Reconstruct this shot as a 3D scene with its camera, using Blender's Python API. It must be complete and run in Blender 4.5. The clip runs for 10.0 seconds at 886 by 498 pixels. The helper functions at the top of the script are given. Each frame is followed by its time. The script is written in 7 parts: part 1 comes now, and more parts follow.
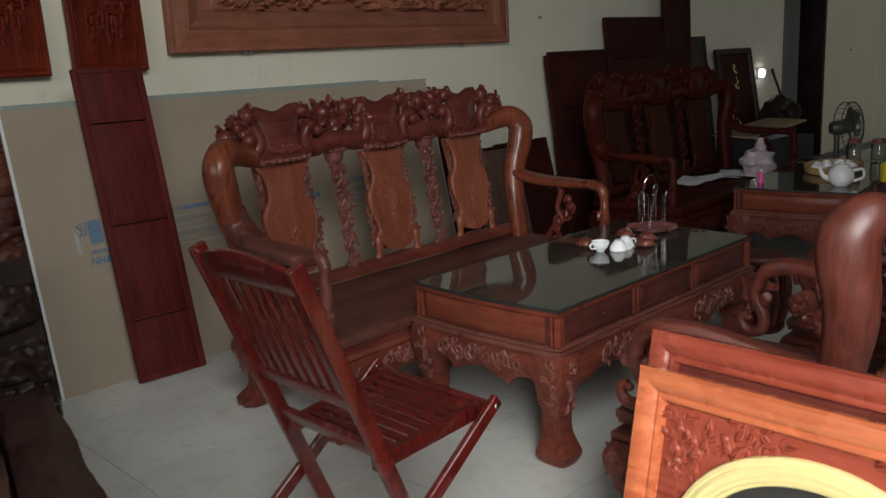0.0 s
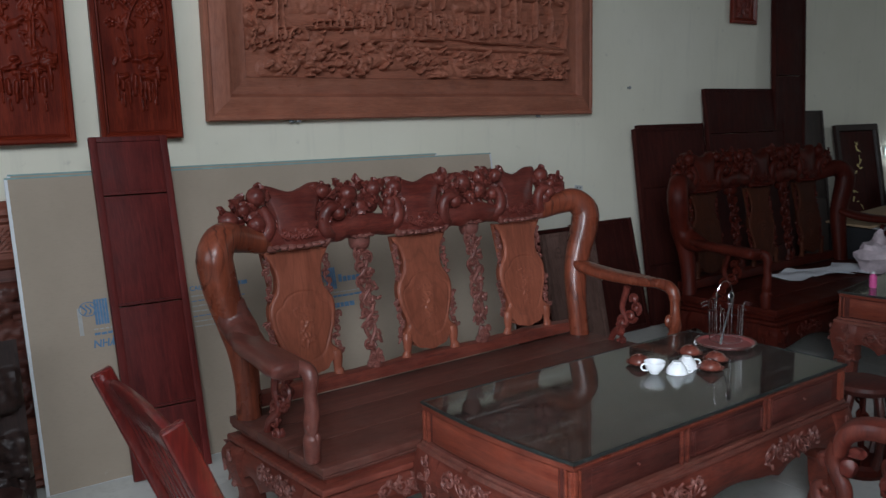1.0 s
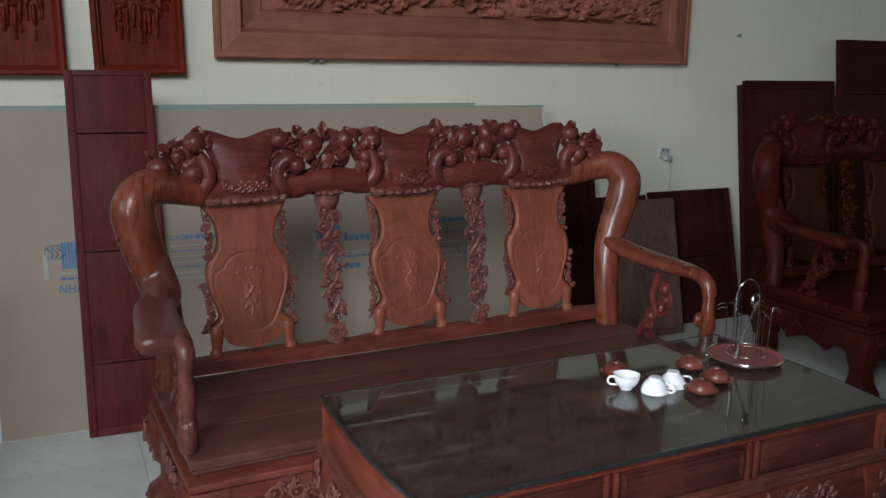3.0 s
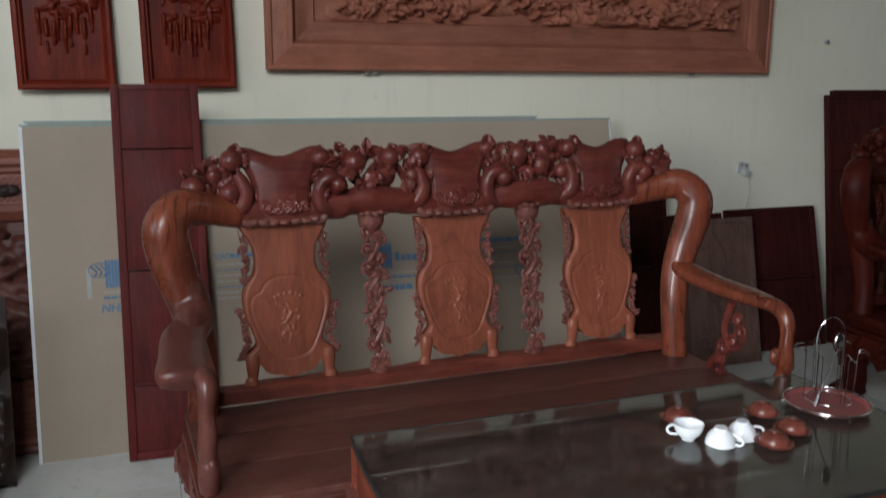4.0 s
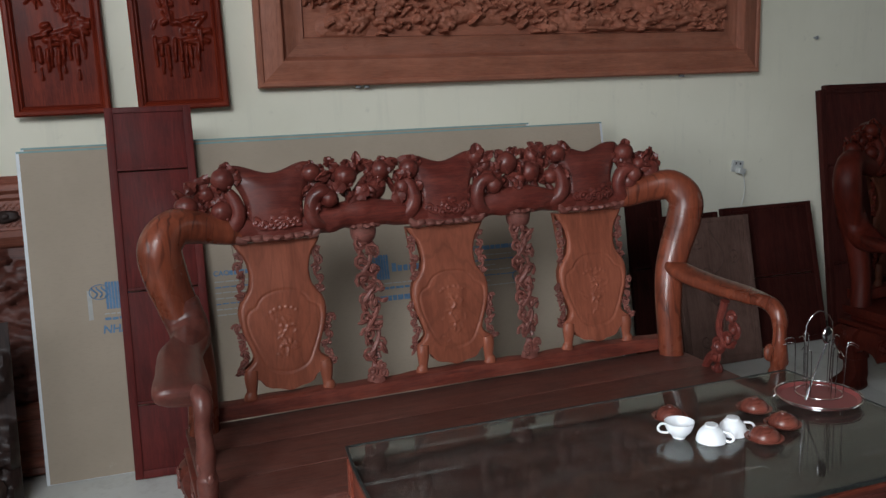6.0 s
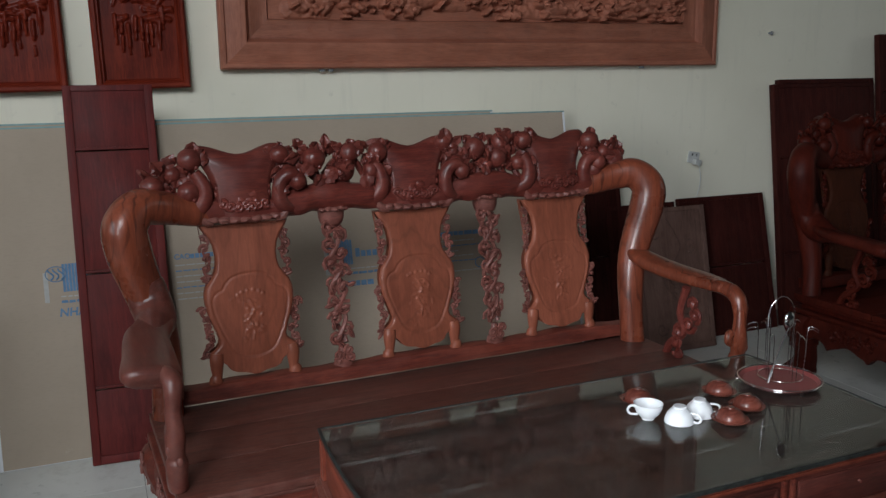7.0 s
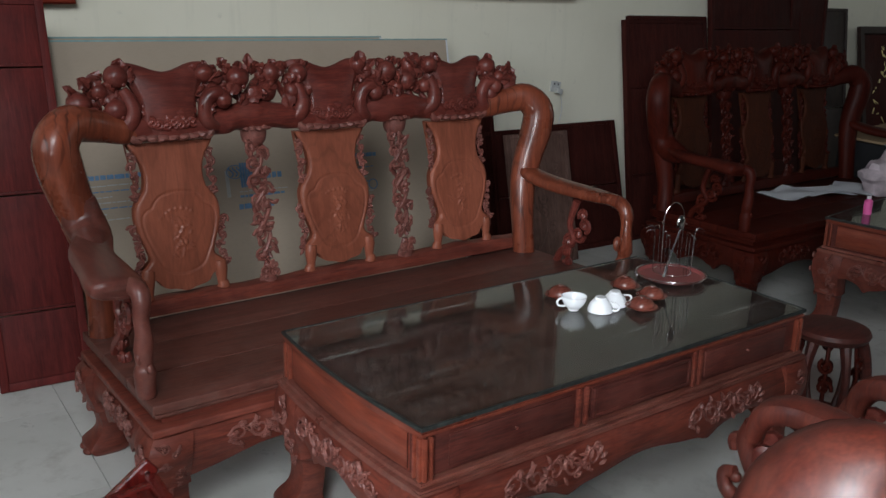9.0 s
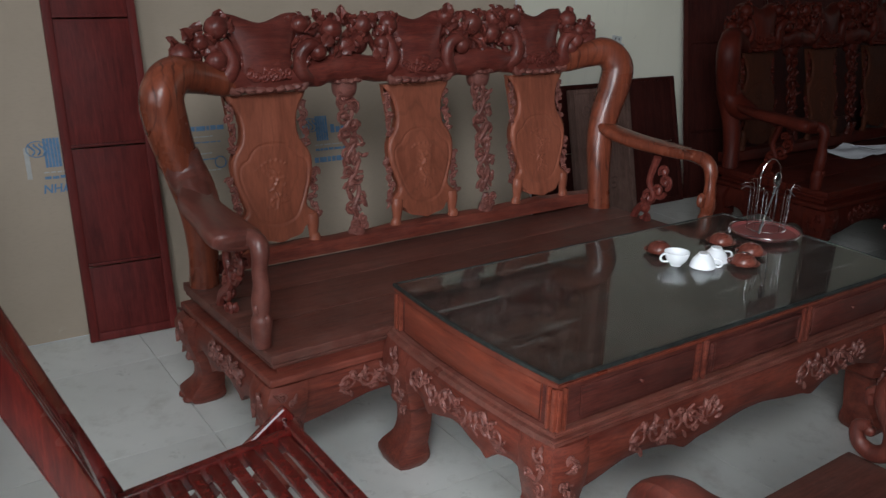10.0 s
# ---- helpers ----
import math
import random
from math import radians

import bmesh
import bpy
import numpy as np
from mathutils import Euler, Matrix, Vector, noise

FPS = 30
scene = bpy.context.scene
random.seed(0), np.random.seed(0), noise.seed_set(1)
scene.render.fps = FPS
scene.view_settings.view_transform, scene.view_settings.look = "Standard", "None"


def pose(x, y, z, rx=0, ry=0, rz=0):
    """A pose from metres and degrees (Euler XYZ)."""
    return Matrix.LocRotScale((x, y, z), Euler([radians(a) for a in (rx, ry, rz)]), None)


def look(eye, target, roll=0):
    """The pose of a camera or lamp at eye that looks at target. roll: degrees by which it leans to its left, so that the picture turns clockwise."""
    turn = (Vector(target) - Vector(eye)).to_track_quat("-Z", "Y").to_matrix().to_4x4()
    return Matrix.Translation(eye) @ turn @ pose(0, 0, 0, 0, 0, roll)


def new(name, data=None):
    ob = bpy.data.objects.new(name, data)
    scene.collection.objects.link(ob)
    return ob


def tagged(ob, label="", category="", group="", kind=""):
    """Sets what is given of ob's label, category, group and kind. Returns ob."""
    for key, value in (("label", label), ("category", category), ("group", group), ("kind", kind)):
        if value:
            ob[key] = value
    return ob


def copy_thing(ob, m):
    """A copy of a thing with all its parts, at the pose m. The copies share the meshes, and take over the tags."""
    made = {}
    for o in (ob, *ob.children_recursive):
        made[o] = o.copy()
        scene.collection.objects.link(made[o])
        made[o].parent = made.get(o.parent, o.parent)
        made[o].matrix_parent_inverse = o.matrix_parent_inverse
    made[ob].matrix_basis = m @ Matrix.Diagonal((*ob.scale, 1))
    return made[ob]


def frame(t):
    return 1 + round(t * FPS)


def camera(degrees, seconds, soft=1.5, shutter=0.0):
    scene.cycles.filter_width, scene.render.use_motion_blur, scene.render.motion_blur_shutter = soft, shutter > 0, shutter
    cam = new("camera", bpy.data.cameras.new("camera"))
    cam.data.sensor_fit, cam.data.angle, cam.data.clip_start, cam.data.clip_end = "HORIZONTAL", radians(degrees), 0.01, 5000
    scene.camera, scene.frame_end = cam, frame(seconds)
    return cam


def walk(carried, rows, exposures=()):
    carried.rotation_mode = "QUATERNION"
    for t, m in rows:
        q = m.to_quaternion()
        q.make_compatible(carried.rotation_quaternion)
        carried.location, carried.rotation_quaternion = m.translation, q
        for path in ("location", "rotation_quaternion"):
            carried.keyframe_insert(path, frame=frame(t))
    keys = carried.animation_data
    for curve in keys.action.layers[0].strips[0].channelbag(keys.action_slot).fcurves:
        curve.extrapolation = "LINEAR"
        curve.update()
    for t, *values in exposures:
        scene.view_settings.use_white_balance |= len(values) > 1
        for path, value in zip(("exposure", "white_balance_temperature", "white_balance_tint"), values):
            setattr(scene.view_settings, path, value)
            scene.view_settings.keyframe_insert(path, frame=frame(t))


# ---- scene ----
cam = camera(54.4, 10.0, 1.4, 0.25)
EXPOSURES = [(0.0, -0.98, 7100, 10), (0.5, -1.02, 6450, 10), (1.0, -0.58, 6100, 10), (2.7, -0.44, 6200, 10), (4.0, -0.43, 6450, 10), (4.5, -0.43, 6300, 10), (5.0, -0.20, 6500, 10), (5.5, -0.16, 6500, 10), (6.0, -0.40, 6450, 10), (7.5, -0.51, 6400, 10), (8.5, -0.50, 6450, 10), (10.0, -0.56, 6400, 10)]
PATH = [
    (0, (-2.058, -4.187, 1.344), (-0.701, -2.783, 0.912), -2.9),
    (0.5, (-1.74, -4.087, 1.367), (-0.421, -2.625, 1.014), -2.4),
    (1, (-1.466, -4.035, 1.414), (-0.294, -2.442, 1.118), -1.3),
    (1.5, (-1.216, -3.925, 1.392), (-0.119, -2.276, 1.113), -1.8),
    (2, (-0.997, -3.914, 1.395), (-0.02, -2.194, 1.098), -1.8),
    (2.5, (-0.734, -4.011, 1.386), (0.147, -2.248, 1.044), 0.2),
    (2.7, (-0.665, -4.024, 1.388), (0.192, -2.256, 1.017), 0.4),
    (3.8, (-0.431, -3.815, 1.397), (0.237, -1.983, 0.95), 0.8),
    (4, (-0.415, -3.833, 1.409), (0.229, -1.981, 1.017), 0.3),
    (4.5, (-0.363, -3.893, 1.483), (0.177, -1.968, 1.464), -1.3),
    (5, (-0.349, -3.919, 1.48), (0.179, -1.991, 1.537), -2.0),
    (5.5, (-0.358, -3.899, 1.436), (0.226, -1.995, 1.259), -2.1),
    (6, (-0.371, -3.882, 1.414), (0.254, -2.018, 1.043), -2.0),
    (7.5, (-0.496, -3.861, 1.386), (0.296, -2.066, 0.994), 0.2),
    (8, (-0.577, -3.894, 1.377), (0.272, -2.13, 0.973), 1.0),
    (8.5, (-0.694, -3.951, 1.38), (0.27, -2.263, 0.906), 2.1),
    (9, (-0.844, -3.876, 1.37), (0.251, -2.291, 0.832), 1.1),
    (9.5, (-1.011, -3.767, 1.373), (0.091, -2.207, 0.779), -0.1),
    (10, (-1.068, -3.739, 1.359), (-0.012, -2.163, 0.725), 1.4),
]
walk(cam, [(t, look(eye, target, roll)) for t, eye, target, roll in PATH], EXPOSURES)

# ---- light ----
world = bpy.data.worlds.new("sky")
scene.world = world
world.use_nodes = True
_nt = world.node_tree
_sky = _nt.nodes.new("ShaderNodeTexSky")
_sky.sky_type = "NISHITA"
_sky.sun_disc = False
_sky.sun_elevation = radians(50)
_sky.sun_rotation = radians(200)
_nt.links.new(_sky.outputs[0], _nt.nodes["Background"].inputs[0])
_nt.nodes["Background"].inputs[1].default_value = 0.03


def area_lamp(name, m, w, h, power, col, spread=180):
    d = bpy.data.lights.new(name, "AREA")
    d.shape, d.size, d.size_y, d.energy, d.color = "RECTANGLE", w, h, power, col
    d.spread = radians(spread)
    ob = new(name, d)
    ob.matrix_world = m
    return ob


# daylight of the tall openings of the corner shop: one in the side wall, one in the front wall
DAY = (0.93, 0.985, 1.04)
area_lamp("shopfront_sky", look((-4.86, -3.2, 2.55), (0.6, -1.6, 0.9)), 2.8, 2.0, 47, DAY, 150)
area_lamp("front_sky", look((-1.7, -4.86, 3.30), (0.2, 0.0, 1.8)), 2.0, 1.3, 79, DAY, 130)
# low lamp added, narrowed and aimed to brighten the leaning frames
area_lamp("front_street", look((-2.1, -4.86, 1.5), (-0.25, -3.35, 0.60)), 0.9, 1.5, 23, DAY, 60)

# lamp added in a made-up high window to brighten the far wall
area_lamp("side_window_sky", look((8.9, -4.86, 2.6), (8.9, 0.0, 1.0)), 1.3, 1.6, 24, DAY)

# ---- materials ----


def material(name):
    m = bpy.data.materials.new(name)
    m.use_nodes = True
    return m, m.node_tree, m.node_tree.nodes["Principled BSDF"]


def ramp(nt, stops, src):
    r = nt.nodes.new("ShaderNodeValToRGB")
    els = r.color_ramp.elements
    while len(els) < len(stops):
        els.new(0.5)
    for e, (p, c) in zip(els, stops):
        e.position, e.color = p, (*c, 1)
    nt.links.new(src, r.inputs[0])
    return r.outputs[0]


def coords(nt, scale, kind="Object"):
    tc = nt.nodes.new("ShaderNodeTexCoord")
    mp = nt.nodes.new("ShaderNodeMapping")
    mp.inputs["Scale"].default_value = scale
    nt.links.new(tc.outputs[kind], mp.inputs[0])
    return mp.outputs[0]


def noise_of(nt, vec, scale, detail=4, rough=0.55, dist=0.0):
    n = nt.nodes.new("ShaderNodeTexNoise")
    n.inputs["Scale"].default_value = scale
    n.inputs["Detail"].default_value = detail
    n.inputs["Roughness"].default_value = rough
    n.inputs["Distortion"].default_value = dist
    nt.links.new(vec, n.inputs["Vector"])
    return n.outputs["Fac"]


def mixed(nt, a, b, fac, mode="MIX"):
    x = nt.nodes.new("ShaderNodeMix")
    x.data_type, x.blend_type = "RGBA", mode
    for sock, v in ((x.inputs[6], a), (x.inputs[7], b)):
        if isinstance(v, tuple):
            sock.default_value = (*v, 1)
        else:
            nt.links.new(v, sock)
    if isinstance(fac, float):
        x.inputs[0].default_value = fac
    else:
        nt.links.new(fac, x.inputs[0])
    return x.outputs[2]


def bump(nt, bsdf, height, strength, distance=0.004):
    b = nt.nodes.new("ShaderNodeBump")
    b.inputs["Strength"].default_value = strength
    b.inputs["Distance"].default_value = distance
    nt.links.new(height, b.inputs["Height"])
    nt.links.new(b.outputs[0], bsdf.inputs["Normal"])


def wood(name, dark, light, rough=0.4, axis=0, dust=0.0, coat=0.0, grain=1.0, spread=0.12, spec=0.30, streaks=0.45, specks=0.0, figure=0.0):
    """Varnished wood: long grain along an axis, blotches, fine pores, thin dust; figure adds looping growth lines."""
    dark, light = (dark[0], dark[1], dark[2] * 1.2), (light[0], light[1], light[2] * 1.2)
    m, nt, p = material(name)
    sc = [9.0, 9.0, 9.0]
    sc[axis] = 0.9
    v = coords(nt, tuple(s * grain for s in sc))
    g = noise_of(nt, v, 4.0, 6, 0.62, 0.9)
    streak = noise_of(nt, coords(nt, tuple(s * 5 * grain for s in sc)), 5.0, 3, 0.6)
    blot = noise_of(nt, coords(nt, (2.3, 2.3, 2.3)), 2.0, 4, 0.6)
    col = ramp(nt, [(0.33, dark), (0.72, light)], g)
    dk = tuple(c * 0.45 for c in dark)
    fac = ramp(nt, [(0.42, (0, 0, 0)), (0.66, (streaks, streaks, streaks))], streak)
    col = mixed(nt, col, dk, fac)
    col = mixed(nt, col, tuple(c * 1.25 for c in light), ramp(nt, [(0.45, (0, 0, 0)), (0.8, (0.45, 0.45, 0.45))], blot))
    if figure:
        wv = nt.nodes.new("ShaderNodeTexWave")
        wv.wave_type, wv.rings_direction = "RINGS", "SPHERICAL"
        wv.inputs["Scale"].default_value = 5.0
        wv.inputs["Distortion"].default_value = 9.0
        wv.inputs["Detail"].default_value = 2.0
        wv.inputs["Detail Scale"].default_value = 1.2
        fs = [2.2, 2.2, 2.2]
        fs[axis] = 0.7
        nt.links.new(coords(nt, tuple(fs)), wv.inputs["Vector"])
        spot = noise_of(nt, coords(nt, (3, 3, 2)), 3.0, 2)
        lines = mixed(nt, (0.0, 0.0, 0.0), ramp(nt, [(0.02, (figure,) * 3), (0.16, (0,) * 3)], wv.outputs["Fac"]), ramp(nt, [(0.42, (0,) * 3), (0.60, (1,) * 3)], spot))
        col = mixed(nt, col, tuple(c * 0.40 for c in dark), lines)
    info = nt.nodes.new("ShaderNodeObjectInfo")
    hsv = nt.nodes.new("ShaderNodeHueSaturation")
    mr = nt.nodes.new("ShaderNodeMapRange")
    mr.inputs[3].default_value, mr.inputs[4].default_value = 1 - spread, 1 + spread
    nt.links.new(info.outputs["Random"], mr.inputs[0])
    nt.links.new(mr.outputs[0], hsv.inputs["Value"])
    nt.links.new(col, hsv.inputs["Color"])
    col = hsv.outputs[0]
    if dust:
        dn = noise_of(nt, coords(nt, (6, 6, 6)), 3.0, 6, 0.7)
        col = mixed(nt, col, (0.30, 0.20, 0.165), ramp(nt, [(0.35, (0, 0, 0)), (0.75, (dust, dust, dust))], dn))
    if specks:
        sn = noise_of(nt, coords(nt, (1, 1, 1)), 95.0, 3, 0.7)
        col = mixed(nt, col, (0.32, 0.27, 0.23), ramp(nt, [(0.66, (0, 0, 0)), (0.76, (specks, specks, specks))], sn))
    nt.links.new(col, p.inputs["Base Color"])
    rr = ramp(nt, [(0.3, (rough - 0.07,) * 3), (0.75, (min(rough + 0.16, 1),) * 3)], blot)
    nt.links.new(rr, p.inputs["Roughness"])
    p.inputs["Coat Weight"].default_value = coat
    p.inputs["Specular IOR Level"].default_value = spec
    p.inputs["Coat Roughness"].default_value = 0.2
    bump(nt, p, streak, 0.25, 0.0015)
    return m


def plain(name, col, rough=0.5, metal=0.0, vary=0.12, scale=6.0, bumpy=0.0, bscale=60.0):
    m, nt, p = material(name)
    n = noise_of(nt, coords(nt, (1, 1, 1)), scale, 5, 0.6)
    c = ramp(nt, [(0.3, tuple(x * (1 - vary) for x in col)), (0.7, tuple(min(x * (1 + vary), 1) for x in col))], n)
    nt.links.new(c, p.inputs["Base Color"])
    p.inputs["Roughness"].default_value, p.inputs["Metallic"].default_value = rough, metal
    if bumpy:
        bump(nt, p, noise_of(nt, coords(nt, (1, 1, 1)), bscale, 3), bumpy)
    return m


M_RED = wood("wood_red_brown", (0.085, 0.017, 0.010), (0.225, 0.050, 0.025), 0.40, 0, 0.08)
M_REDZ = wood("wood_red_upright", (0.072, 0.0130, 0.0075), (0.195, 0.040, 0.020), 0.40, 2, 0.08, 0.10, spec=0.45)
M_CARVE = wood("wood_carved_dark_red", (0.085, 0.015, 0.010), (0.20, 0.042, 0.024), 0.36, 0, 0.06, 0.2)
M_CARVED_EDGE = wood("wood_carved_scrolls", (0.13, 0.038, 0.025), (0.27, 0.090, 0.058), 0.42, 0, 0.2)
M_POST = wood("wood_post_varnished", (0.112, 0.025, 0.011), (0.280, 0.068, 0.027), 0.27, 2, 0.04, 0.45, 0.6, streaks=0.32, figure=0.75)
M_ARM = wood("wood_arm_dusty", (0.080, 0.021, 0.013), (0.17, 0.047, 0.028), 0.34, 1, 0.12, 0.3, streaks=0.3)
# darker wood for drawer fronts: the shade on them is coloured in
M_DRAWER = wood("wood_drawer_shaded", (0.045, 0.0115, 0.008), (0.125, 0.030, 0.018), 0.40, 0, 0.06, streaks=0.5)
M_SPLAT = wood("wood_splat_orange", (0.19, 0.053, 0.025), (0.325, 0.097, 0.045), 0.40, 2, 0.0, 0.1, 0.6, streaks=0.22, figure=0.22)
M_SEAT = wood("wood_seat_dusty", (0.062, 0.017, 0.010), (0.165, 0.050, 0.029), 0.42, 0, 0.17, specks=0.3)
M_TOP = wood("wood_tabletop_dark", (0.012, 0.005, 0.0038), (0.050, 0.019, 0.012), 0.55, 0, 0.05, streaks=0.6, specks=0.6, spec=0.1)
# dusty ledge wood, also brightened in colour for light falling from above
M_LEDGE = wood("wood_ledge_dusty_lit", (0.115, 0.030, 0.018), (0.26, 0.076, 0.044), 0.32, 0, 0.2, 0.3)
M_ENDPANEL = wood("wood_end_panel", (0.122, 0.0225, 0.011), (0.250, 0.055, 0.024), 0.30, 1, 0.08, 0.35, streaks=0.35)
M_PANEL = wood("wood_relief_brown", (0.262, 0.088, 0.043), (0.420, 0.152, 0.075), 0.55, 0, 0.16, streaks=0.35)
M_PANELZ = wood("wood_relief_upright", (0.262, 0.088, 0.043), (0.420, 0.152, 0.075), 0.55, 2, 0.16, streaks=0.35)
M_LACQ = wood("wood_lacquer_red", (0.094, 0.0105, 0.0050), (0.225, 0.031, 0.011), 0.38, 2, 0.0, 0.08, spec=0.14, streaks=0.4)
M_LACQX = wood("wood_lacquer_red_level", (0.094, 0.0105, 0.0050), (0.225, 0.031, 0.011), 0.38, 0, 0.0, 0.08, spec=0.14, streaks=0.4)
M_PLANK = wood("wood_plank_dark_red", (0.070, 0.0085, 0.0065), (0.15, 0.020, 0.014), 0.55, 2, 0.02, spec=0.2, streaks=0.3)
M_CHAIR = wood("wood_chair_lacquer", (0.066, 0.0060, 0.0045), (0.175, 0.0175, 0.0105), 0.22, 2, 0.0, 0.8)
M_DARK = wood("wood_very_dark", (0.028, 0.0055, 0.0038), (0.066, 0.0130, 0.008), 0.6, 2, 0.02, spec=0.12)
M_ORANGE = wood("wood_orange_frame", (0.45, 0.098, 0.034), (0.70, 0.200, 0.070), 0.22, 0, 0.0, 0.6, streaks=0.18)
M_FRAMERED = wood("wood_frame_red", (0.22, 0.034, 0.017), (0.38, 0.082, 0.040), 0.22, 0, 0.0, 0.6, streaks=0.14)
# darker woods for the second bench: its shade is put into the colour
M_SHADEDSPLAT = wood("wood_splat_shaded_brown", (0.036, 0.0096, 0.0038), (0.072, 0.0195, 0.0075), 0.60, 2, 0.0, spec=0.10)
M_SHADEDRED = wood("wood_dark_red_shaded", (0.036, 0.0050, 0.0026), (0.080, 0.0118, 0.0052), 0.45, 2, 0.0, spec=0.13)
M_GREYWOOD = wood("wood_unfinished_grey", (0.105, 0.054, 0.035), (0.185, 0.102, 0.067), 0.75, 2, 0.2)
M_FRAMEBROWN = wood("wood_frame_brown", (0.125, 0.038, 0.020), (0.26, 0.083, 0.042), 0.42, 0, 0.10)
M_DEEPRED = wood("wood_relief_deep_red", (0.065, 0.020, 0.012), (0.16, 0.048, 0.027), 0.45, 0, 0.10)
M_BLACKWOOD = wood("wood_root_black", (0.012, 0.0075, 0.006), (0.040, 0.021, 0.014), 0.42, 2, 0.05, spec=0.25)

M_BEAM = wood("wood_beam_worn", (0.030, 0.011, 0.008), (0.085, 0.033, 0.024), 0.45, 0, 0.12, 0.1, streaks=0.5)
M_BEAMRED = wood("wood_beam_glossy", (0.040, 0.010, 0.007), (0.105, 0.030, 0.020), 0.24, 0, 0.05, 0.5)

M_PORCELAIN = plain("porcelain_white", (0.87, 0.885, 0.90), 0.12, 0, 0.02)
M_STEEL = plain("chromed_wire", (0.72, 0.72, 0.72), 0.16, 1.0, 0.05)
M_PINK = plain("plastic_red", (0.26, 0.065, 0.06), 0.38, 0, 0.1)
M_SAUCER = wood("wood_saucer", (0.115, 0.029, 0.017), (0.25, 0.072, 0.040), 0.25, 0, 0, 0.4)
M_PAPER = plain("paper_white", (0.78, 0.79, 0.82), 0.8, 0, 0.04)
M_GYPSUM = plain("gypsum_edge", (0.74, 0.76, 0.78), 0.85, 0, 0.05)
M_BOARDEDGE = plain("board_tape_grey_green", (0.23, 0.36, 0.35), 0.8, 0, 0.15, 20)
M_BLUEINK = plain("print_blue", (0.13, 0.245, 0.40), 0.8, 0, 0.2, 40)
M_PALEINK = plain("print_pale", (0.46, 0.46, 0.44), 0.8, 0, 0.1, 40)
M_GLASSEDGE = plain("glass_edge_dark", (0.020, 0.024, 0.022), 0.55, 0, 0.75, 70)
M_BLACK = plain("black_cloth", (0.018, 0.018, 0.02), 0.6, 0, 0.2)
M_GOLD = plain("gold_paint", (0.92, 0.78, 0.36), 0.30, 0.1, 0.06, 20)
M_YELLOW = plain("plastic_yellow", (0.72, 0.55, 0.05), 0.35)
M_MAGENTA = plain("plastic_pink", (0.75, 0.12, 0.35), 0.35)
M_BAG = plain("plastic_bag_pale", (0.62, 0.52, 0.55), 0.35, 0, 0.2, 18, 0.4, 30)
M_CARD = plain("cardboard_box", (0.38, 0.26, 0.15), 0.8, 0, 0.12)
M_TRAY = plain("bamboo_tray", (0.42, 0.27, 0.13), 0.55, 0, 0.2)
M_FANGREY = plain("fan_grey_metal", (0.11, 0.11, 0.105), 0.45, 0.3)
M_IRON = plain("steel_bar_grey", (0.28, 0.30, 0.32), 0.55, 0.4, 0.2)
M_JAMB = plain("door_jamb_blue_grey", (0.13, 0.135, 0.135), 0.6, 0, 0.15)
# near-black fill that stands in for shade behind the doorway and in holes
M_DARKFILL = plain("dark_fill", (0.03, 0.028, 0.025), 0.9)
# unseen roof, kept dark so that it throws little light back
M_CEIL = plain("unseen_roof_dark", (0.12, 0.125, 0.13), 0.5, 0.2, 0.1)
M_GROUT = plain("tile_joint", (0.24, 0.235, 0.215), 0.9, 0, 0.25, 12)
M_SOCKET = plain("plastic_grey_white", (0.56, 0.57, 0.55), 0.45, 0, 0.15, 30)
M_WHITEPL = plain("plastic_white", (0.75, 0.76, 0.75), 0.4, 0, 0.04)


def tinted_glass():
    """Clear sheet glass with wiped dust: smears, fine specks and a few long scratches that scatter light."""
    m, nt, p = material("glass_tabletop")
    p.inputs["IOR"].default_value = 1.28
    smear = noise_of(nt, coords(nt, (1, 2.2, 1)), 6.0, 6, 0.7, 0.6)
    fine = noise_of(nt, coords(nt, (1, 1, 1)), 130.0, 3, 0.7)
    nt.links.new(ramp(nt, [(0.35, (0.015,) * 3), (0.75, (0.055,) * 3)], smear), p.inputs["Roughness"])
    grit = noise_of(nt, coords(nt, (1, 1, 1)), 42.0, 5, 0.75)
    specks = ramp(nt, [(0.63, (0,) * 3), (0.76, (0.34,) * 3)], fine)
    crumbs = ramp(nt, [(0.60, (0,) * 3), (0.74, (0.10,) * 3)], grit)
    film = ramp(nt, [(0.40, (0.0,) * 3), (0.72, (0.015,) * 3)], smear)
    hair = ramp(nt, [(0.700, (0,) * 3), (0.725, (0.14,) * 3)], noise_of(nt, coords(nt, (0.55, 26, 1)), 3.2, 2, 0.4))
    dust = mixed(nt, mixed(nt, mixed(nt, film, specks, 1.0, "ADD"), crumbs, 1.0, "ADD"), hair, 1.0, "ADD")
    nt.links.new(mixed(nt, (0.72, 0.80, 0.76), (0.42, 0.40, 0.36), dust), p.inputs["Base Color"])
    inv = nt.nodes.new("ShaderNodeMath")
    inv.operation = "SUBTRACT"
    inv.inputs[0].default_value = 1.0
    nt.links.new(dust, inv.inputs[1])
    nt.links.new(inv.outputs[0], p.inputs["Transmission Weight"])
    return m


M_GLASS = tinted_glass()


def clear_glass():
    m, nt, p = material("glass_clear")
    p.inputs["Roughness"].default_value = 0.03
    p.inputs["Transmission Weight"].default_value = 1.0
    p.inputs["IOR"].default_value = 1.45
    return m


M_CLEAR = clear_glass()


